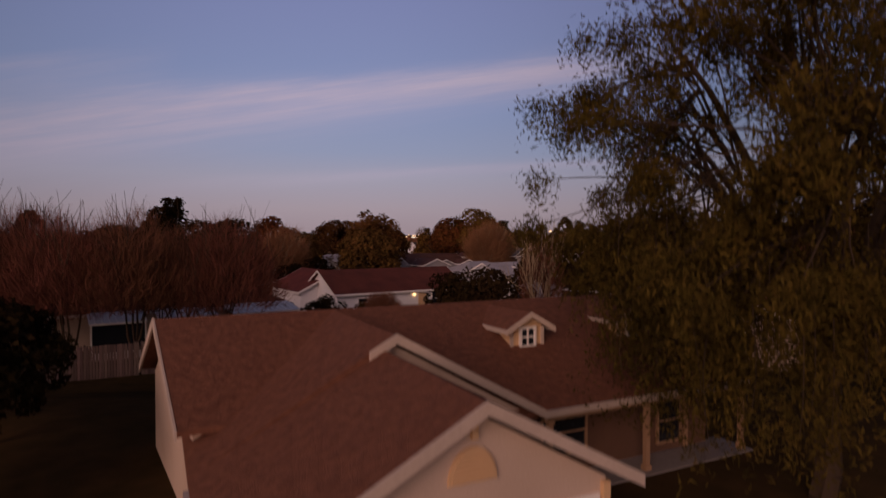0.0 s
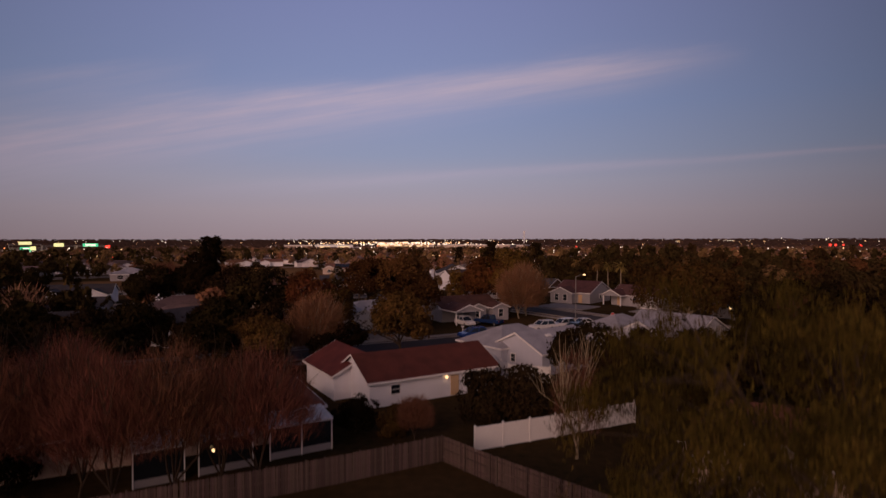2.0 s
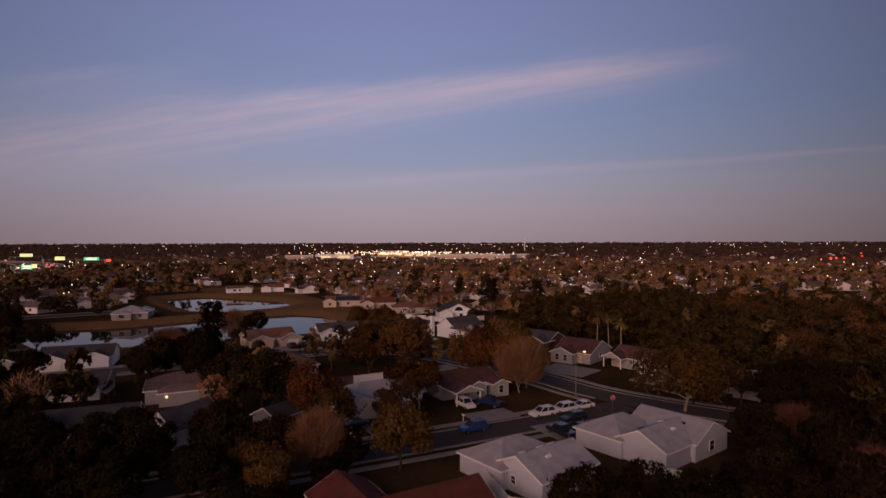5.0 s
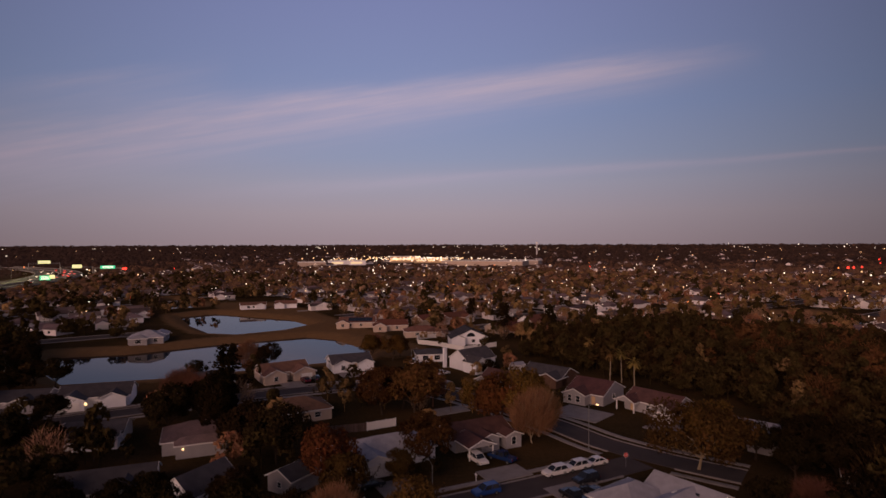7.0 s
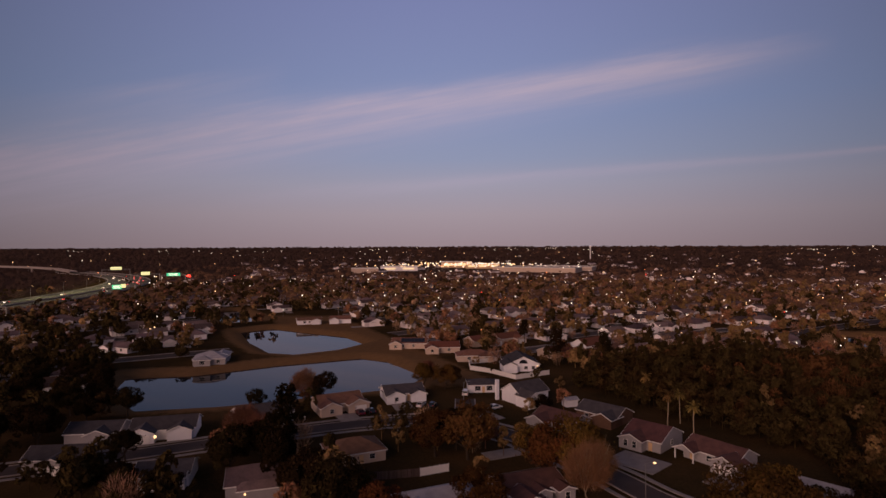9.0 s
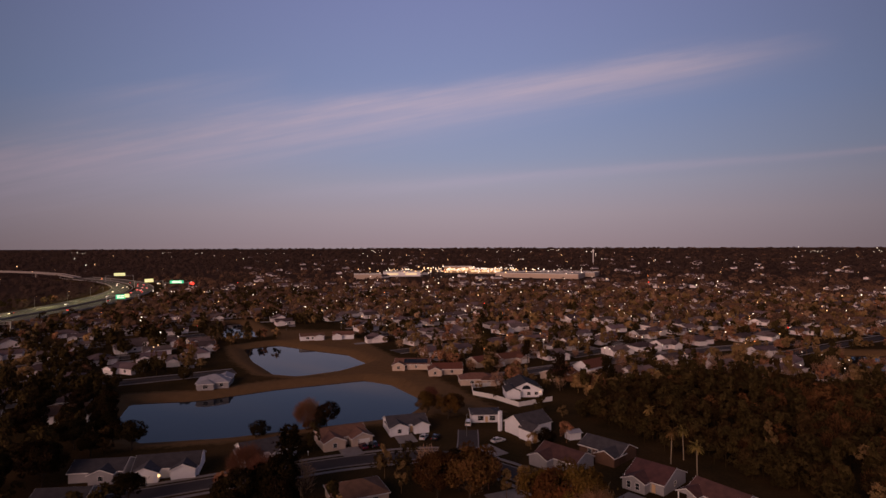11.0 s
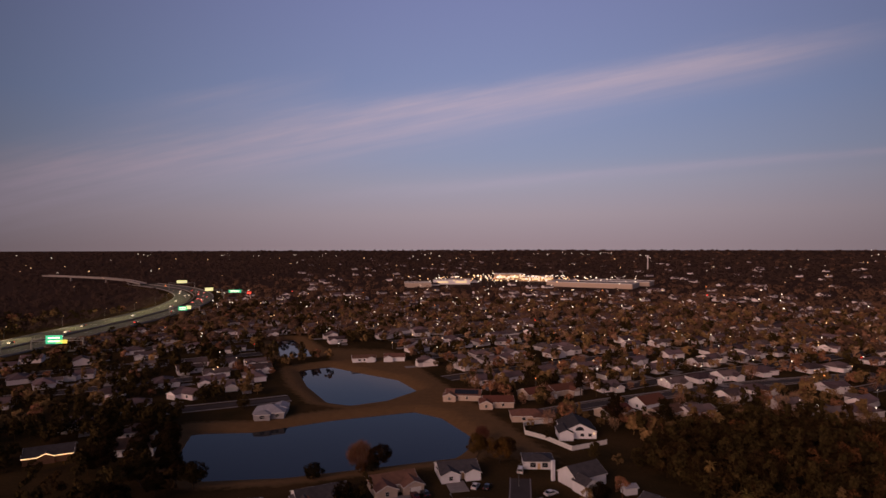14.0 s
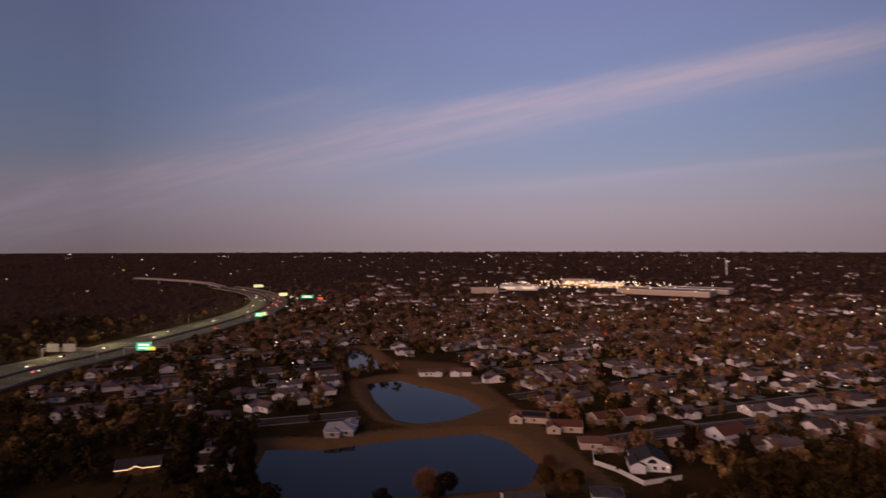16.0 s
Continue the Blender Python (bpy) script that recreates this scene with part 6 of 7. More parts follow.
def row_house(k):
    """Four simple estate houses, used over and over."""
    kinds = (("hip", 13, 10, "mix"), ("gable", 14, 9, "mix"), ("gable", 12, 10, "mix"), ("hip", 15, 10, "mix"))
    kind, L, W, roof = kinds[k]
    n = len(BLOCKED)
    h = house(0, 0, 0, L, W, roof, "mix", ("painted house with hipped shingle roof in the estate", "painted house with gabled shingle roof in the estate", "house with pale gable and shingle roof in the estate", "long hip-roofed house in the estate")[k], kind=kind, pitch=0.42,
              wings=(((3.5, -5, 90, 7, 6, "gable"),), ((-4, -4, 90, 8, 6.2, "gable"),), ((3, -4.4, 90, 7, 5.6, "gable"),), ((-4, -5, 90, 6, 6, "hip"),))[k],
              wins=((-3, -W / 2 - 0.02, 0, 1.4, 1.2),) if k != 1 else ((3, -W / 2 - 0.02, 0, 1.4, 1.2),), garage=((3.5, -8.52, 0), (-4, -8.02, 0), (3, -7.92, 0), (-4, -8.02, 0))[k], z=0.0)
    del BLOCKED[n:]
    return h


FIELD = [(-9, 346, 36), (22, 312, 34), (25, 372, 36), (58, 327, 32), (75, 341, 32), (90, 350, 30), (114, 367, 28), (58, 273, 212), (101, 293, 208), (137, 333, 25), (114, 281, 205), (129, 287, 205),
         (-246, 284, 35), (-255, 310, 125), (-271, 283, 35), (-197, 302, 38), (-262, 377, 38), (-311, 455, 128), (-199, 206, 40), (-222, 250, 35),
         (-169, 280, 32), (-183, 258, -15), (-196, 234, 40), (-207, 329, 38), (-166, 202, 22), (-212, 276, 128), (-178, 318, 35)]
EXTRA = tuple(FIELD)
base = radians(38)
cu, su = math.cos(base), math.sin(base)
field_rng = random.Random(7)
for r in range(-14, 26):
    for s in range(-60, 60):
        u, v = s * 18.5 + field_rng.uniform(-4, 4) + r * 7.3, r * 31 + (5 if r % 2 else -5) + field_rng.uniform(-4, 4) + 9 * noise.noise((s * 0.09, r * 0.3, 0))
        x, y = u * cu - v * su - 30, u * su + v * cu + 330
        if y < 215 or x > 0.85 * y + 30 or x < -1.35 * y - 30 or math.hypot(x, y) > 900:
            continue
        if any(inside(w, x, y) for w in (WOOD_SIDE, WOOD_LEFT, WOOD_SHORE)) or not free(x, y, 9):
            continue
        if y < 420 and -250 < x < 240 and pond_side(x, y) < 24 or -165 < x < -60 and y < 352:
            continue
        if -70 < x + 0.62 * (y - 240) < -20 and 200 < y < 420:
            continue
        if field_rng.random() < 0.20:
            continue
        if x < np.interp(y, (120, 262, 340, 420, 520, 640, 760, 875), (-330, -385, -394, -407, -425, -462, -530, -640)) or any((x - a) ** 2 + (y - b) ** 2 < 270 for a, b, _ in EXTRA):
            continue
        FIELD.append((x, y, 38 + (0 if r % 2 or field_rng.random() < 0.5 else 180) + field_rng.uniform(-10, 10) + (90 if field_rng.random() < 0.3 else 0)))
FIELD.sort(key=lambda p: math.hypot(p[0], p[1]))
MODELS = [row_house(k) for k in range(4)]
for n, (x, y, a) in enumerate(FIELD[:220]):
    m = pose(x, y, ground_z(x, y), 0, 0, a)
    k = field_rng.randrange(4) if n > 3 else n
    if n < 4:
        MODELS[k].matrix_basis = m
    else:
        copy_thing(MODELS[k], m)
    BLOCKED.append((x, y, 7.5))
# -- the estate's own streets between the rows, and a drive to each garage --
for r in range(-14, 26, 2):
    run, pieces = [], []
    for k in range(-110, 110):
        u, v = k * 11.0 + r * 7.3, (r + 0.5) * 31 + 9 * noise.noise((k * 0.0535, (r + 0.5) * 0.3, 0))
        x, y = u * cu - v * su - 30, u * su + v * cu + 330
        ok = y > (225 if x < -90 else 300) and -1.35 * y < x < 0.85 * y and math.hypot(x, y) < 760 and free(x, y, 2.5)
        ok = ok and not any(inside(w, x, y) for w in (WOOD_SIDE, WOOD_LEFT, WOOD_SHORE)) and not -75 < x + 0.62 * (y - 240) < -15
        ok = ok and x > np.interp(y, (120, 262, 340, 420, 520, 640, 760, 875), (-330, -385, -394, -407, -425, -462, -530, -640)) + 50
        if ok:
            run.append(Vector((x, y, 0)))
        else:
            pieces.append(run)
            run = []
    for run in pieces + [run]:
        if len(run) > 4:
            b = Build()
            ribbon(b, run, -3.3, 3.3, -0.3, 0.05)
            ribbon(b, run, 5.0, 6.1, -0.3, 0.09, 1)
            ribbon(b, run, -6.1, -5.0, -0.3, 0.09, 1)
            structure("road", b, (ASPHALT, CONCRETE), "grey estate street with pale pavements", "road")
            ROADS.append((run, 3.5))
drive = Build().box((0, -12.0, 0.0), (4.6, 7.0, 0.16)).mesh("driveway", CONCRETE)
for x, y, a in FIELD[:160]:
    ob = new("driveway", drive)
    ob.matrix_basis = pose(x, y, ground_z(x, y), 0, 0, a) @ Matrix.Translation((3.3 if int(x) % 2 else -4.0, 0, 0))
    tagged(ob, "pale concrete driveway", "driveway", kind="structure")
# -- the rest of the estate, too far to tell apart --
far = Build()


def far_house(b, x, y, a, L, W, z0, rng):
    c, s = math.cos(a), math.sin(a)
    e, p = 2.6, 2.6 + W * 0.21
    def T(u, v, z):
        return (x + u * c - v * s, y + u * s + v * c, z0 + z)
    l, w = L / 2, W / 2
    b.add([T(-l, -w, -1), T(l, -w, -1), T(l, w, -1), T(-l, w, -1), T(-l, -w, e), T(l, -w, e), T(l, w, e), T(-l, w, e), T(-l, 0, p), T(l, 0, p)], [(0, 1, 5, 4), (2, 3, 7, 6), (1, 2, 6, 9, 5), (3, 0, 4, 8, 7)], 0)
    o = 0.4
    b.add([T(-l - o, -w - o, e - 0.17), T(l + o, -w - o, e - 0.17), T(l + o, 0, p + 0.05), T(-l - o, 0, p + 0.05), T(-l - o, w + o, e - 0.17), T(l + o, w + o, e - 0.17)], [(0, 1, 2, 3), (3, 2, 5, 4)], 1)


for x, y, a in FIELD[220:]:
    if field_rng.random() < 0.12 + 0.5 * smooth(450, 900, math.hypot(x, y)):
        continue
    far_house(far, x, y, radians(a), field_rng.uniform(11, 16), field_rng.uniform(8, 11), ground_z(x, y), field_rng)
for k in range(260):
    az = field_rng.uniform(-1.02, 0.80)
    r = 900 * (3000 / 900) ** (field_rng.random() ** 1.2)
    x, y = r * math.sin(az), r * math.cos(az)
    if near_line(HW, x, y, 60) or az < -0.45 and r > 700:
        continue
    far_house(far, x, y, radians(38 + 90 * field_rng.randrange(4)), field_rng.uniform(10, 20), field_rng.uniform(9, 14), ground_z(x, y), field_rng)
structure("distant_houses", far, (STUCCO_MIX, ROOF_MIX), "distant shingle-roofed houses of the wider estate", "houses", kind="stuff")

# -- garden trees among the houses --
tree_rng = random.Random(17)
placed = 0
for k in range(24000):
    az = tree_rng.uniform(-1.02, 0.80)
    r = 90 * (760 / 90) ** (tree_rng.random() ** 0.8)
    x, y = r * math.sin(az), r * math.cos(az)
    if any(inside(w, x, y) for w in (WOOD_SIDE, WOOD_LEFT, WOOD_SHORE)) or not free(x, y, 1.0):
        continue
    if r < 240 and tree_rng.random() < 0.90:
        continue
    if -75 < x + 0.62 * (y - 240) < -15 and 190 < y < 420:
        continue
    if -165 < x < -25 and 150 < y < 350 and pond_side(x, y) < 26:
        continue
    if x > 20 and r < 205:
        continue
    # left side gets dark leaves: its dimness is put into the colour
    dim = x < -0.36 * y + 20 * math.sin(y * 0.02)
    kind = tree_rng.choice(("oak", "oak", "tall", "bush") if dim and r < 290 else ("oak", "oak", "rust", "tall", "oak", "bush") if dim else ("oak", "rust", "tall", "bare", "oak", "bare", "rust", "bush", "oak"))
    sc = tree_rng.uniform(0.40, 0.92)
    if r < 480 and tree_rng.random() < 0.35:
        continue
    i = tree_rng.randrange(len(PROTO[kind]))
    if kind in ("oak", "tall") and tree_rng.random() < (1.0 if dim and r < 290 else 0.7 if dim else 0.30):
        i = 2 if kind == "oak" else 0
    plant(kind, i, x, y, sc, tree_rng.uniform(0, 360))
    placed += 1
    if placed >= 4000:
        break

# -- the nearest trees one by one, the others as one mass --
QUEUE.sort(key=lambda q: q[0])
for q in QUEUE[:230]:
    stand(*q[1:])


def low_tree(seed, style, count=300, size=0.84):
    """A coarse tree ten metres high, for the mass of trees: faces of four corners."""
    rng = random.Random(seed)
    b = Build()
    if style == "bare":
        for k in range(int(count * 1.1)):
            v = Vector((rng.gauss(0, 1), rng.gauss(0, 1), rng.gauss(0.3, 0.8))).normalized() * rng.uniform(0.4, 1.0)
            o = Vector((v.x * 4.0, v.y * 4.0, 4.4 + v.z * 5.0))
            e = Vector((v.x * 0.6 + rng.gauss(0, 0.35), v.y * 0.6 + rng.gauss(0, 0.35), 0.8)).normalized()
            s = e.cross(Vector((rng.gauss(0, 1), rng.gauss(0, 1), rng.gauss(0, 1)))).normalized() * 0.13 * size
            b.add([o - s, o + s, o + e * rng.uniform(1.0, 2.2)], [(0, 1, 2)])
    else:
        w, z0, hh = ((3.9, 5.6, 3.9), (2.4, 6.0, 4.4))[style == "tall"]
        dome(b, rng, (0, 0, z0), w * 1.12, hh * 1.1, 15, count, size, -0.7, 0.7)
    for k in range(4):
        a = k * 1.57
        b.add([(0.16 * math.cos(a), 0.16 * math.sin(a), -0.3), (0.16 * math.cos(a + 1.57), 0.16 * math.sin(a + 1.57), -0.3), (0.1 * math.cos(a + 1.57), 0.1 * math.sin(a + 1.57), 4.2), (0.1 * math.cos(a), 0.1 * math.sin(a), 4.2)], [(0, 1, 2), (0, 2, 3)])
    return np.array(b.v), np.array(b.f)


def coarse(seed):
    """A still coarser crown for the farther gardens."""
    rng = random.Random(seed)
    b = Build()
    dome(b, rng, (0, 0, 5.2), 4.4, 4.4, 9, 90, 1.5, -0.7, 0.4)
    return np.array(b.v), np.array(b.f)


COARSE = [coarse(k) for k in range(40, 46)]
LOW = {"round": [low_tree(k, "round") for k in range(5)], "bare": [low_tree(k, "bare") for k in range(10, 13)], "tall": [low_tree(k, "tall") for k in range(20, 23)]}
FINE = {k: [low_tree(60 + j, k, 450, 0.66) for j in range(3)] for k in ("round", "bare", "tall")}
# the mass of trees takes the colours lightened for haze
MASS = (HAZED_OLIVE, FAR_DARK, HAZED_RUST, HAZED_GOLD, HAZED_TWIG, HAZED_TAN, SHADED_BROWN, SHADED_RUST)
verts, faces, slots, k0 = [], [], [], 0
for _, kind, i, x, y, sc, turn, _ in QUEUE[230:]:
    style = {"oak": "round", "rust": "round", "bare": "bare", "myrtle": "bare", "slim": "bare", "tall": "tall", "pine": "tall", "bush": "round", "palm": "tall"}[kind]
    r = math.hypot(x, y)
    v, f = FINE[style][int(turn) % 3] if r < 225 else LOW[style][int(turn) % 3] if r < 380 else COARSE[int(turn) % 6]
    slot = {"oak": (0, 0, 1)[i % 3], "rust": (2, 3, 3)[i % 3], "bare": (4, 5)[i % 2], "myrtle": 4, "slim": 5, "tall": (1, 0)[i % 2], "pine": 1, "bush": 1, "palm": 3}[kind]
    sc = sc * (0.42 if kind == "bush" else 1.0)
    # inside the woods, swap to the copies with shade in the colour
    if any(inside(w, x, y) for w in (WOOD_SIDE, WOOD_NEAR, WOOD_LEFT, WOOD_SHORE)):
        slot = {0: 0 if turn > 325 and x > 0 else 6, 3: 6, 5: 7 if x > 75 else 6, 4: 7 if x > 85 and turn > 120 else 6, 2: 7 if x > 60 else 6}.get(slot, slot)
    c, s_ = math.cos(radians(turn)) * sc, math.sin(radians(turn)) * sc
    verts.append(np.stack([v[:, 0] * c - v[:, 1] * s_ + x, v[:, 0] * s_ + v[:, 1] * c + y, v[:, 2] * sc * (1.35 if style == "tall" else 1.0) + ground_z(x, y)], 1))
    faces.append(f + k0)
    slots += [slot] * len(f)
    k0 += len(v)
me = bpy.data.meshes.new("garden_trees")
me.from_pydata(np.concatenate(verts).tolist(), [], np.concatenate(faces).tolist())
for m in MASS:
    me.materials.append(m)
me.polygons.foreach_set("material_index", slots)
tagged(new("garden_trees", me), "brown and olive garden trees among the farther houses", "trees", kind="stuff")

# -- far woods, reaching to the horizon --
woods = Build()
for k in range(13500):
    az = tree_rng.uniform(-1.05, 0.84)
    r = 480 * (4900 / 480) ** (tree_rng.random() ** 0.85)
    x, y = r * math.sin(az), r * math.cos(az)
    if near_line(HW, x, y, 40):
        continue
    if 950 < y < 1200 and -290 < x < 160:
        continue
    z, s = ground_z(x, y), tree_rng.uniform(0.7, 1.3) * (1 + smooth(700, 4000, r) * 1.6)
    h = 6.5 * tree_rng.uniform(0.6, 1.15) * (1 + 0.5 * smooth(1200, 2500, r))
    # the dimmed colour takes over with distance, as painted-in shading
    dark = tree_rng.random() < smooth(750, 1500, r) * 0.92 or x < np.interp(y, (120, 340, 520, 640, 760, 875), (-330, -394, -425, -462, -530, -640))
    for j in range(22):
        v = Vector((tree_rng.gauss(0, 1), tree_rng.gauss(0, 1), tree_rng.gauss(0.2, 1))).normalized()
        c = (x + v.x * 3.2 * s, y + v.y * 3.2 * s, z + h * 0.58 + v.z * h * 0.40)
        n0 = len(woods.f)
        tuft(woods, c, 1.9 * s, v * 0.4 + Vector((0, -0.4, 0.5)), tree_rng, 1.4, 0.12)
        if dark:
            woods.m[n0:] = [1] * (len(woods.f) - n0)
structure("far_woods", woods, (LEAF_MIX, WOOD_FAR_DIM), "brown and olive winter woods reaching to the horizon", "woods", kind="stuff")

# ---- highway ----
def make_highway():
    line = [Vector((p.x, p.y, 1.5)) for p in HW]
    b = Build()
    ribbon(b, line, -25, -4, -2.5, 0.0)
    ribbon(b, line, 4, 25, -2.5, 0.0)
    structure("highway", b, HIGHWAY, "pale lit highway of two carriageways", "highway")
    k = Build()
    ribbon(k, line, -0.4, 0.4, -2.0, 1.0)
    for o in (-26, 25.4):
        ribbon(k, line, o, o + 0.6, -2.0, 0.9)
    structure("barrier", k, CONCRETE, "concrete barriers along the highway", "barrier")
    m = Build()
    for o in (-19.5, -14.5, -9.5, 9.5, 14.5, 19.5):
        for i in range(0, len(line) - 1, 2):
            d = line[i + 1] - line[i]
            s = Vector((-d.y, d.x, 0)).normalized()
            p = line[i] + s * o + Vector((0, 0, 0.02))
            t = Vector((d.x, d.y, 0)).normalized() * 3
            w = s * 0.12
            m.add([p - w - t, p + w - t, p + w + t, p - w + t], [(0, 1, 2, 3)])
    structure("lane_marking", m, TRIM, "white broken lane lines", "lane markings")
    bank = Build()
    ribbon(bank, line, -40, -25, -3.0, -0.4)
    ribbon(bank, line, 25, 40, -3.0, -0.4)
    ribbon(bank, line, -4, 4, -3.0, -0.1)
    structure("verge", bank, GRASS, "grass verge beside the highway", "verge")


make_highway()
ramp_line = [Vector((x, y, z)) for x, y, z in ((-760, 940, 4), (-830, 985, 7), (-900, 1008, 9), (-1010, 1035, 10), (-1090, 1050, 10.5))]
b = Build()
ribbon(b, ramp_line, -6, 6, -1.6, 0.0)
ribbon(b, ramp_line, -6.3, -6, -1.6, 1.4)
ribbon(b, ramp_line, 6, 6.3, -1.6, 1.4)
for p in ramp_line[1:-1]:
    b.box((p.x, p.y, p.z / 2 - 1), (3, 3, p.z))
structure("flyover_ramp", b, CONCRETE, "pale concrete flyover ramp above the woods", "flyover")


def gantry(x, y, rot, w, panels, h=8.0):
    """A highway sign gantry with lit panels: (across, up, width, height, material)."""
    g = thing("sign_gantry", pose(x, y, ground_z(x, y), 0, 0, rot), "steel gantry with lit highway sign panels", "road sign", "highway signs")
    for s in (-1, 1):
        p = Build()
        p.tube((s * w / 2, 0, -1), (s * w / 2, 0, h + 1.5), 0.5, 0.45, 6)
        part("post", p, METAL, g)
    t = Build()
    for z in (h, h + 1.6):
        t.tube((-w / 2, 0, z), (w / 2, 0, z), 0.22, 0.22, 5)
    n = int(w / 2.5)
    for k in range(n):
        t.tube((-w / 2 + w * k / n, 0, h), (-w / 2 + w * (k + 1) / n, 0, h + 1.6), 0.12, 0.12, 4)
    part("truss", t, METAL, g)
    for a, z, pw, ph, mat in panels:
        b = Build()
        b.box((a, -0.5, z), (pw, 0.2, ph))
        p = part("sign_panel", b, mat, g)
        if mat is SIGN_GREEN:
            k = Build()
            for q in range(2):
                k.box((a, -0.62, z + ph * (0.2 - 0.4 * q)), (pw * 0.7, 0.04, ph * 0.13))
            part("sign_bars", k, LAMP_WHITE, p)
    return g


gantry(-352, 348, 20, 34, ((-2, 9, 11, 6, SIGN_GREEN), (3, 7.4, 7, 2.6, SIGN_YELLOW)))
gantry(-398, 322, 20, 40, ((-12, 10, 9, 6, METAL), (0, 10, 9, 6, METAL)))
gantry(-636, 880, 35, 40, ((0, 13, 16, 4.5, SIGN_PALE),), 10)
gantry(-505, 760, 35, 36, ((0, 11, 11, 4.5, SIGN_PALE),), 9)
gantry(-448, 735, 20, 30, ((0, 11, 17, 4, SIGN_GREEN),), 9)
gantry(-396, 552, 20, 30, ((-2, 8, 9, 4.5, SIGN_GREEN), (4, 9, 4.5, 3.6, SIGN_PALE)), 8)


# -- moving traffic stands still, with its lights on --
def traffic(i, side, lane):
    p, q = HW[i], HW[i + 1]
    d = (q - p).normalized()
    s = Vector((-d.y, d.x, 0))
    c = p + s * (side * (7.0 + lane * 5.0))
    a = math.degrees(math.atan2(d.y, d.x)) + (180 if side > 0 else 0)
    v = thing("car", pose(c.x, c.y, 1.52, 0, 0, a), "distant car on the highway with its lights on", "car", "cars on the highway")
    b = Build()
    b.prism([(-2.3, 0.3), (2.3, 0.3), (2.3, 0.75), (1.2, 0.95), (0.6, 1.45), (-1.4, 1.45), (-2.2, 0.95)], -0.9, 0.9, "y")
    part("body", b, CAR_DARK if (i + lane) % 2 else CAR_WHITE, v)
    for x, mat, nm in ((2.32, LAMP_WHITE, "headlight"), (-2.32, LAMP_RED, "tail_light")):
        for yy in (-0.6, 0.6):
            l = Build()
            ball(l, (x, yy, 0.75), 0.42)
            part(nm, l, mat, v)


for i, lane in ((14, 0), (17, 2), (20, 1), (24, 0), (27, 2), (33, 1), (40, 0), (46, 2), (52, 1), (53, 0), (57, 2), (60, 1)):
    traffic(i, 1, lane)
for i, lane in ((13, 1), (22, 0), (29, 2), (36, 1), (44, 0), (45, 2), (47, 1), (48, 0), (50, 2), (51, 1), (54, 0), (56, 2), (58, 1), (61, 0)):
    traffic(i, -1, lane)
for i in range(6, 60, 5):
    d = (HW[i + 1] - HW[i]).normalized()
    s = Vector((-d.y, d.x, 0))
    c = HW[i] + s * 28
    street_lamp(c.x, c.y, math.degrees(math.atan2(-s.y, -s.x)), 12, LAMP_WARM)
    bulb = new("highway_lamp_light", bpy.data.lights.new("highway_lamp_light", "POINT"))
    bulb.data.energy, bulb.data.color, bulb.data.shadow_soft_size = 11000, (1.0, 0.86, 0.45), 0.6
    bulb.location = (c.x - s.x * 6, c.y - s.y * 6, ground_z(c.x, c.y) + 13)


# ---- shopping centre ----
def mall_block(x, y, rot, L, W, h, wall, label, lit=0):
    m = thing("shop_building", pose(x, y, 0, 0, 0, rot), label, "shop building", "shopping centre")
    b = Build()
    b.box((0, 0, h / 2 - 0.5), (L, W, h + 1))
    part("wall", b, wall, m)
    p = Build()
    for s in (-1, 1):
        p.box((0, s * W / 2, h + 0.4), (L + 0.8, 0.6, 0.9))
        p.box((s * L / 2, 0, h + 0.4), (0.6, W, 0.9))
    part("parapet", p, TRIM, m)
    r = Build()
    r.box((0, 0, h + 0.05), (L - 0.7, W - 0.7, 0.1))
    for k in range(int(L / 18)):
        r.box((-L / 2 + 9 + k * 18, W * 0.15, h + 0.8), (3, 2.4, 1.5))
    part("roof", r, CONCRETE, m)
    n = int(L / 9)
    for k in range(lit):
        s = Build()
        s.box((-L / 2 + L * (k + 0.5) / max(lit, 1), -W / 2 - 0.2, h * 0.55), (L / max(lit, 1) * 0.6, 0.3, h * 0.35))
        part("lit_shopfront", s, SHOPFRONT, m)
    return m


mall_block(-250, 1000, 18, 46, 30, 8, STUCCO, "tan shop building with small windows", 0)
mall_block(-205, 1090, 10, 70, 34, 8, STUCCO_WHITE, "pale flat-roofed shop building", 2)
mall_block(-110, 1240, 5, 60, 30, 12, CREAM, "tall floodlit yellow shop front", 2)
mall_block(-50, 1200, 5, 70, 30, 9, CREAM, "floodlit shop with bright entrance", 3)
mall_block(55, 1060, -18, 150, 60, 8, STUCCO, "long pale flat-roofed shopping hall", 0)
mall_block(110, 1120, -18, 110, 50, 7, STUCCO, "pale flat-roofed store beside the shopping hall", 1)

# -- lamps of the wider town --
lamp_rng = random.Random(23)


def bulbs(name, mat, spots, label):
    b = Build()
    for x, y, z, r in spots:
        if 150 < y < 460 and pond_side(x, y) < 8:
            continue
        ball(b, (x, y, ground_z(x, y) + z), r, 3, 6)
        b.tube((x, y, ground_z(x, y) - 1), (x, y, ground_z(x, y) + z - r), 0.08, 0.06, 4, 1)
    return structure(name, b, (mat, METAL), label, "lamps", kind="stuff")


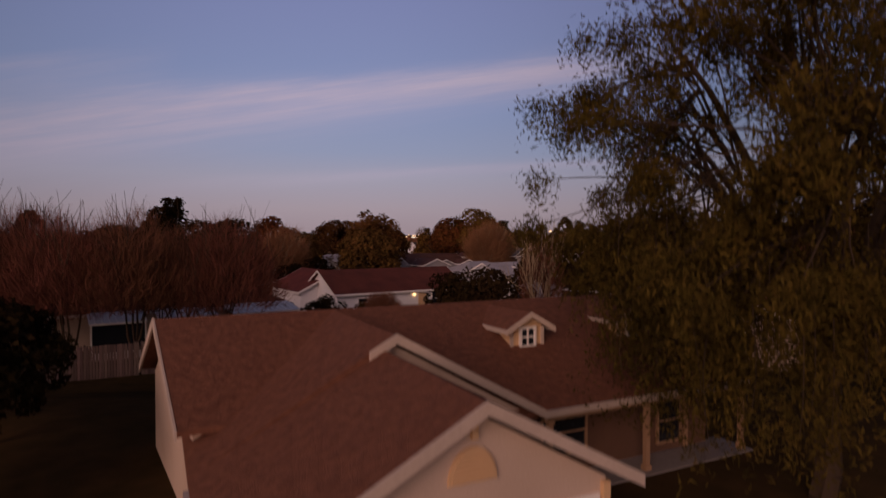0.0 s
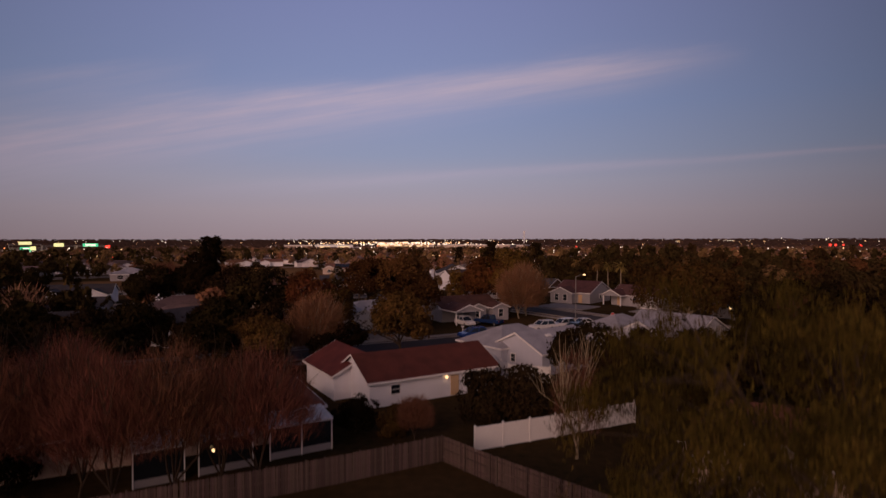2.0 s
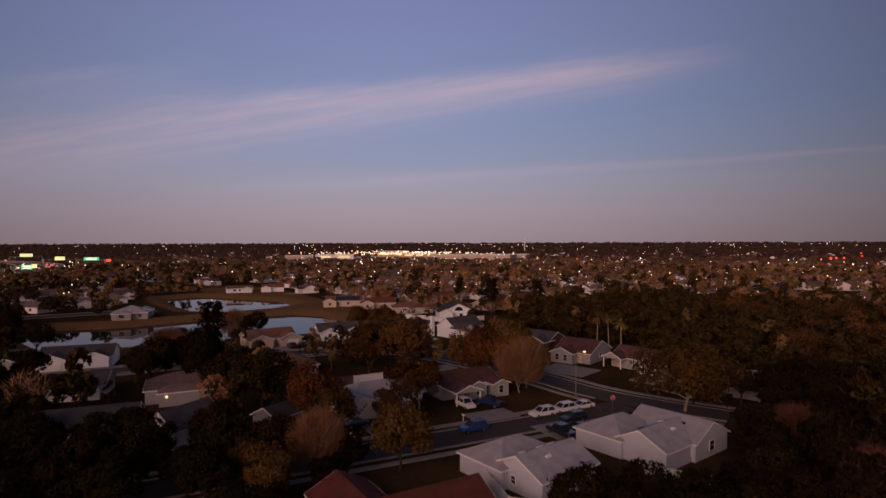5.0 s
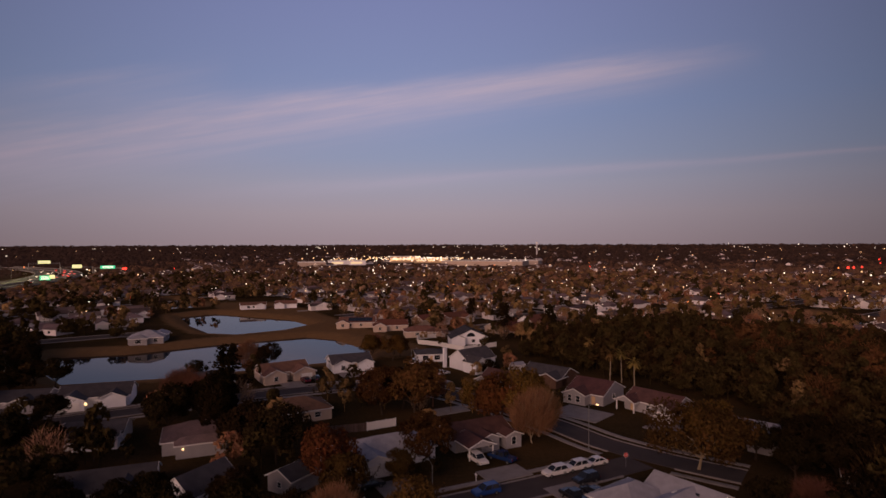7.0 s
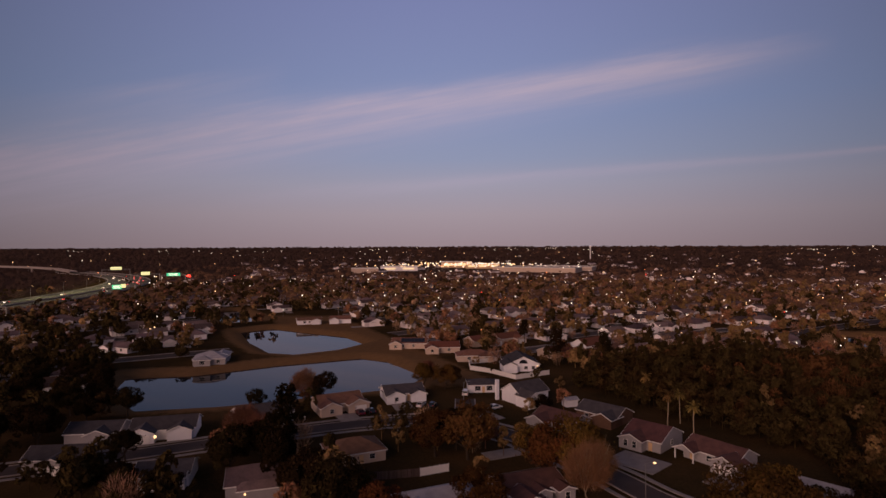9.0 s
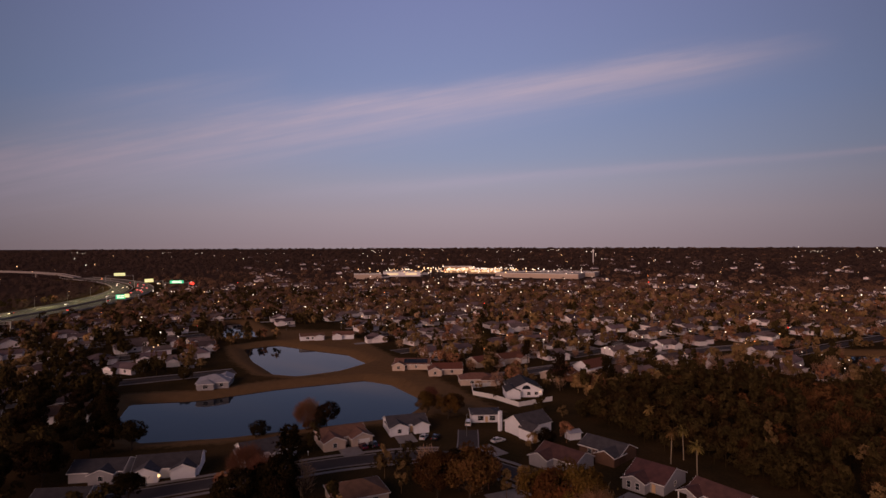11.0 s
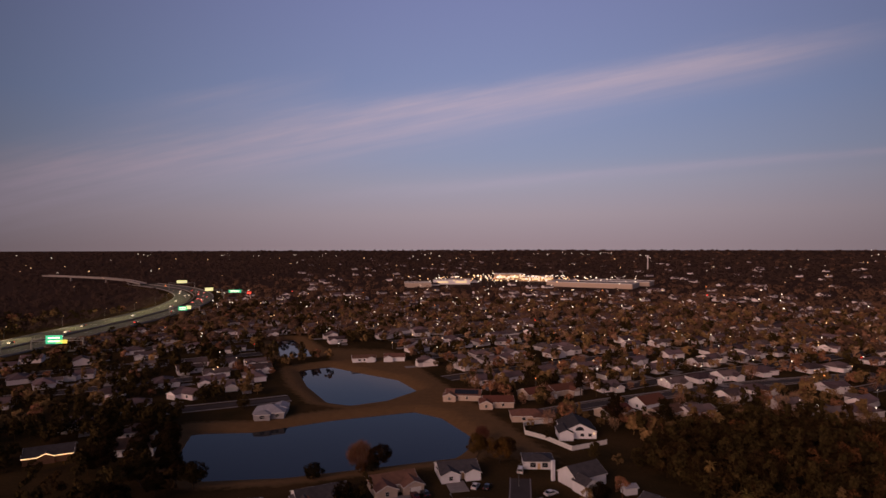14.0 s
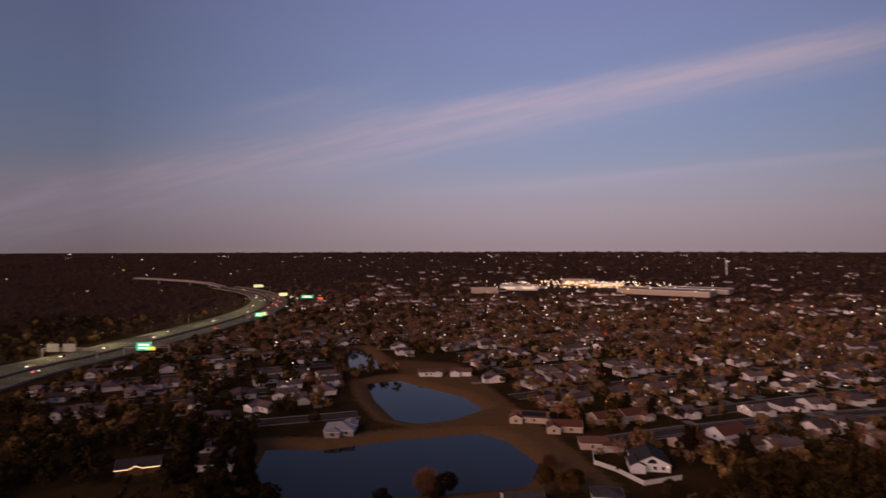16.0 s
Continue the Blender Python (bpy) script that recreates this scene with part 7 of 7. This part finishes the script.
def fan(n, r0, r1, a0, a1, z, k):
    out = []
    for _ in range(n):
        az, r = lamp_rng.uniform(a0, a1), r0 * (r1 / r0) ** lamp_rng.random()
        x, y = r * math.sin(az), r * math.cos(az)
        if -190 < x < -15 and 140 < y < 380 or any(inside(w, x, y) for w in (WOOD_SIDE, WOOD_LEFT)):
            continue
        out.append((x, y, lamp_rng.uniform(*z), r * k * lamp_rng.uniform(0.5, 1.2)))
    return out


def horizon_sites():
    """Floodlit yards far off: clusters of lamps at a bearing (degrees), so many over so wide an angle."""
    out = []
    for bearing, wide, n in ((30.5, 11.0, 22), (26.5, 1.6, 7), (1.2, 7.6, 16), (4.2, 1.6, 7), (-13.2, 1.2, 8), (-25.8, 0.5, 2), (-32.0, 2.0, 4), (-38.8, 1.6, 5), (-51.0, 0.5, 3)):
        for _ in range(n):
            a, r = radians(bearing + lamp_rng.uniform(-0.5, 0.5) * wide), lamp_rng.uniform(3400, 3900)
            out.append((r * math.sin(a), r * math.cos(a), lamp_rng.uniform(5, 9), lamp_rng.uniform(0.9, 2.2)))
    return out


mall_spots = [(lamp_rng.gauss(-75, 60), lamp_rng.gauss(1170, 50), lamp_rng.uniform(7, 13), lamp_rng.uniform(0.5, 1.4)) for _ in range(100)]
bulbs("car_park_lamps", LAMP_WHITE, mall_spots + [(lamp_rng.uniform(-260, 160), lamp_rng.uniform(1000, 1250), 9, lamp_rng.uniform(0.6, 1.2)) for _ in range(40)], "bright white lamps over the shopping centre's car park")
shop_rng = random.Random(31)
bulbs("shop_lamps_warm", LAMP_WARM, [(shop_rng.gauss(-95, 80), shop_rng.uniform(1010, 1190), shop_rng.uniform(10, 14), shop_rng.uniform(0.7, 1.3)) for _ in range(75)], "warm lamps on poles between the shops")
bulbs("town_lamps_white", LAMP_WHITE, fan(240, 300, 1000, -0.6, 0.75, (4, 7), 0.0009) + horizon_sites() + fan(50, 1200, 4700, -1.0, 0.75, (10, 18), 0.0006), "scattered white lamps of the town")
bulbs("town_lamps_warm", LAMP_WARM, fan(170, 260, 1000, -0.62, 0.75, (3, 7), 0.0008) + fan(60, 1000, 3000, -0.9, 0.75, (8, 14), 0.0006), "scattered warm lamps of the town")
bulbs("town_lamps_orange", LAMP_ORANGE, fan(26, 240, 1200, -0.75, 0.75, (4, 7), 0.0009), "scattered orange lamps of the town")
bulbs("signal_lamps_red", LAMP_RED, fan(10, 300, 1500, -0.6, 0.75, (5, 7), 0.001) + [(-425, 735, 9, 2.0), (-428, 735, 9, 1.6), (470, 700, 10, 1.6), (480, 705, 10, 1.4), (500, 720, 10, 1.2)], "red traffic signals")

# -- the radio mast beyond the shops --
mast = thing("radio_mast", pose(239, 1695, 0), "thin pale radio mast beyond the shopping centre", "mast")
b = Build()
b.tube((0, 0, -2), (0, 0, 44), 1.6, 1.3, 6)
part("mast_tube", b, TRIM, mast)
b = Build()
b.box((0, 0, 40), (5, 5, 6))
part("antenna_ring", b, TRIM, mast)

# ---- prototypes left over ----
for models in PROTO.values():
    for ob in models:
        if ob.name not in USED:
            for o in (*ob.children_recursive, ob):
                bpy.data.objects.remove(o)
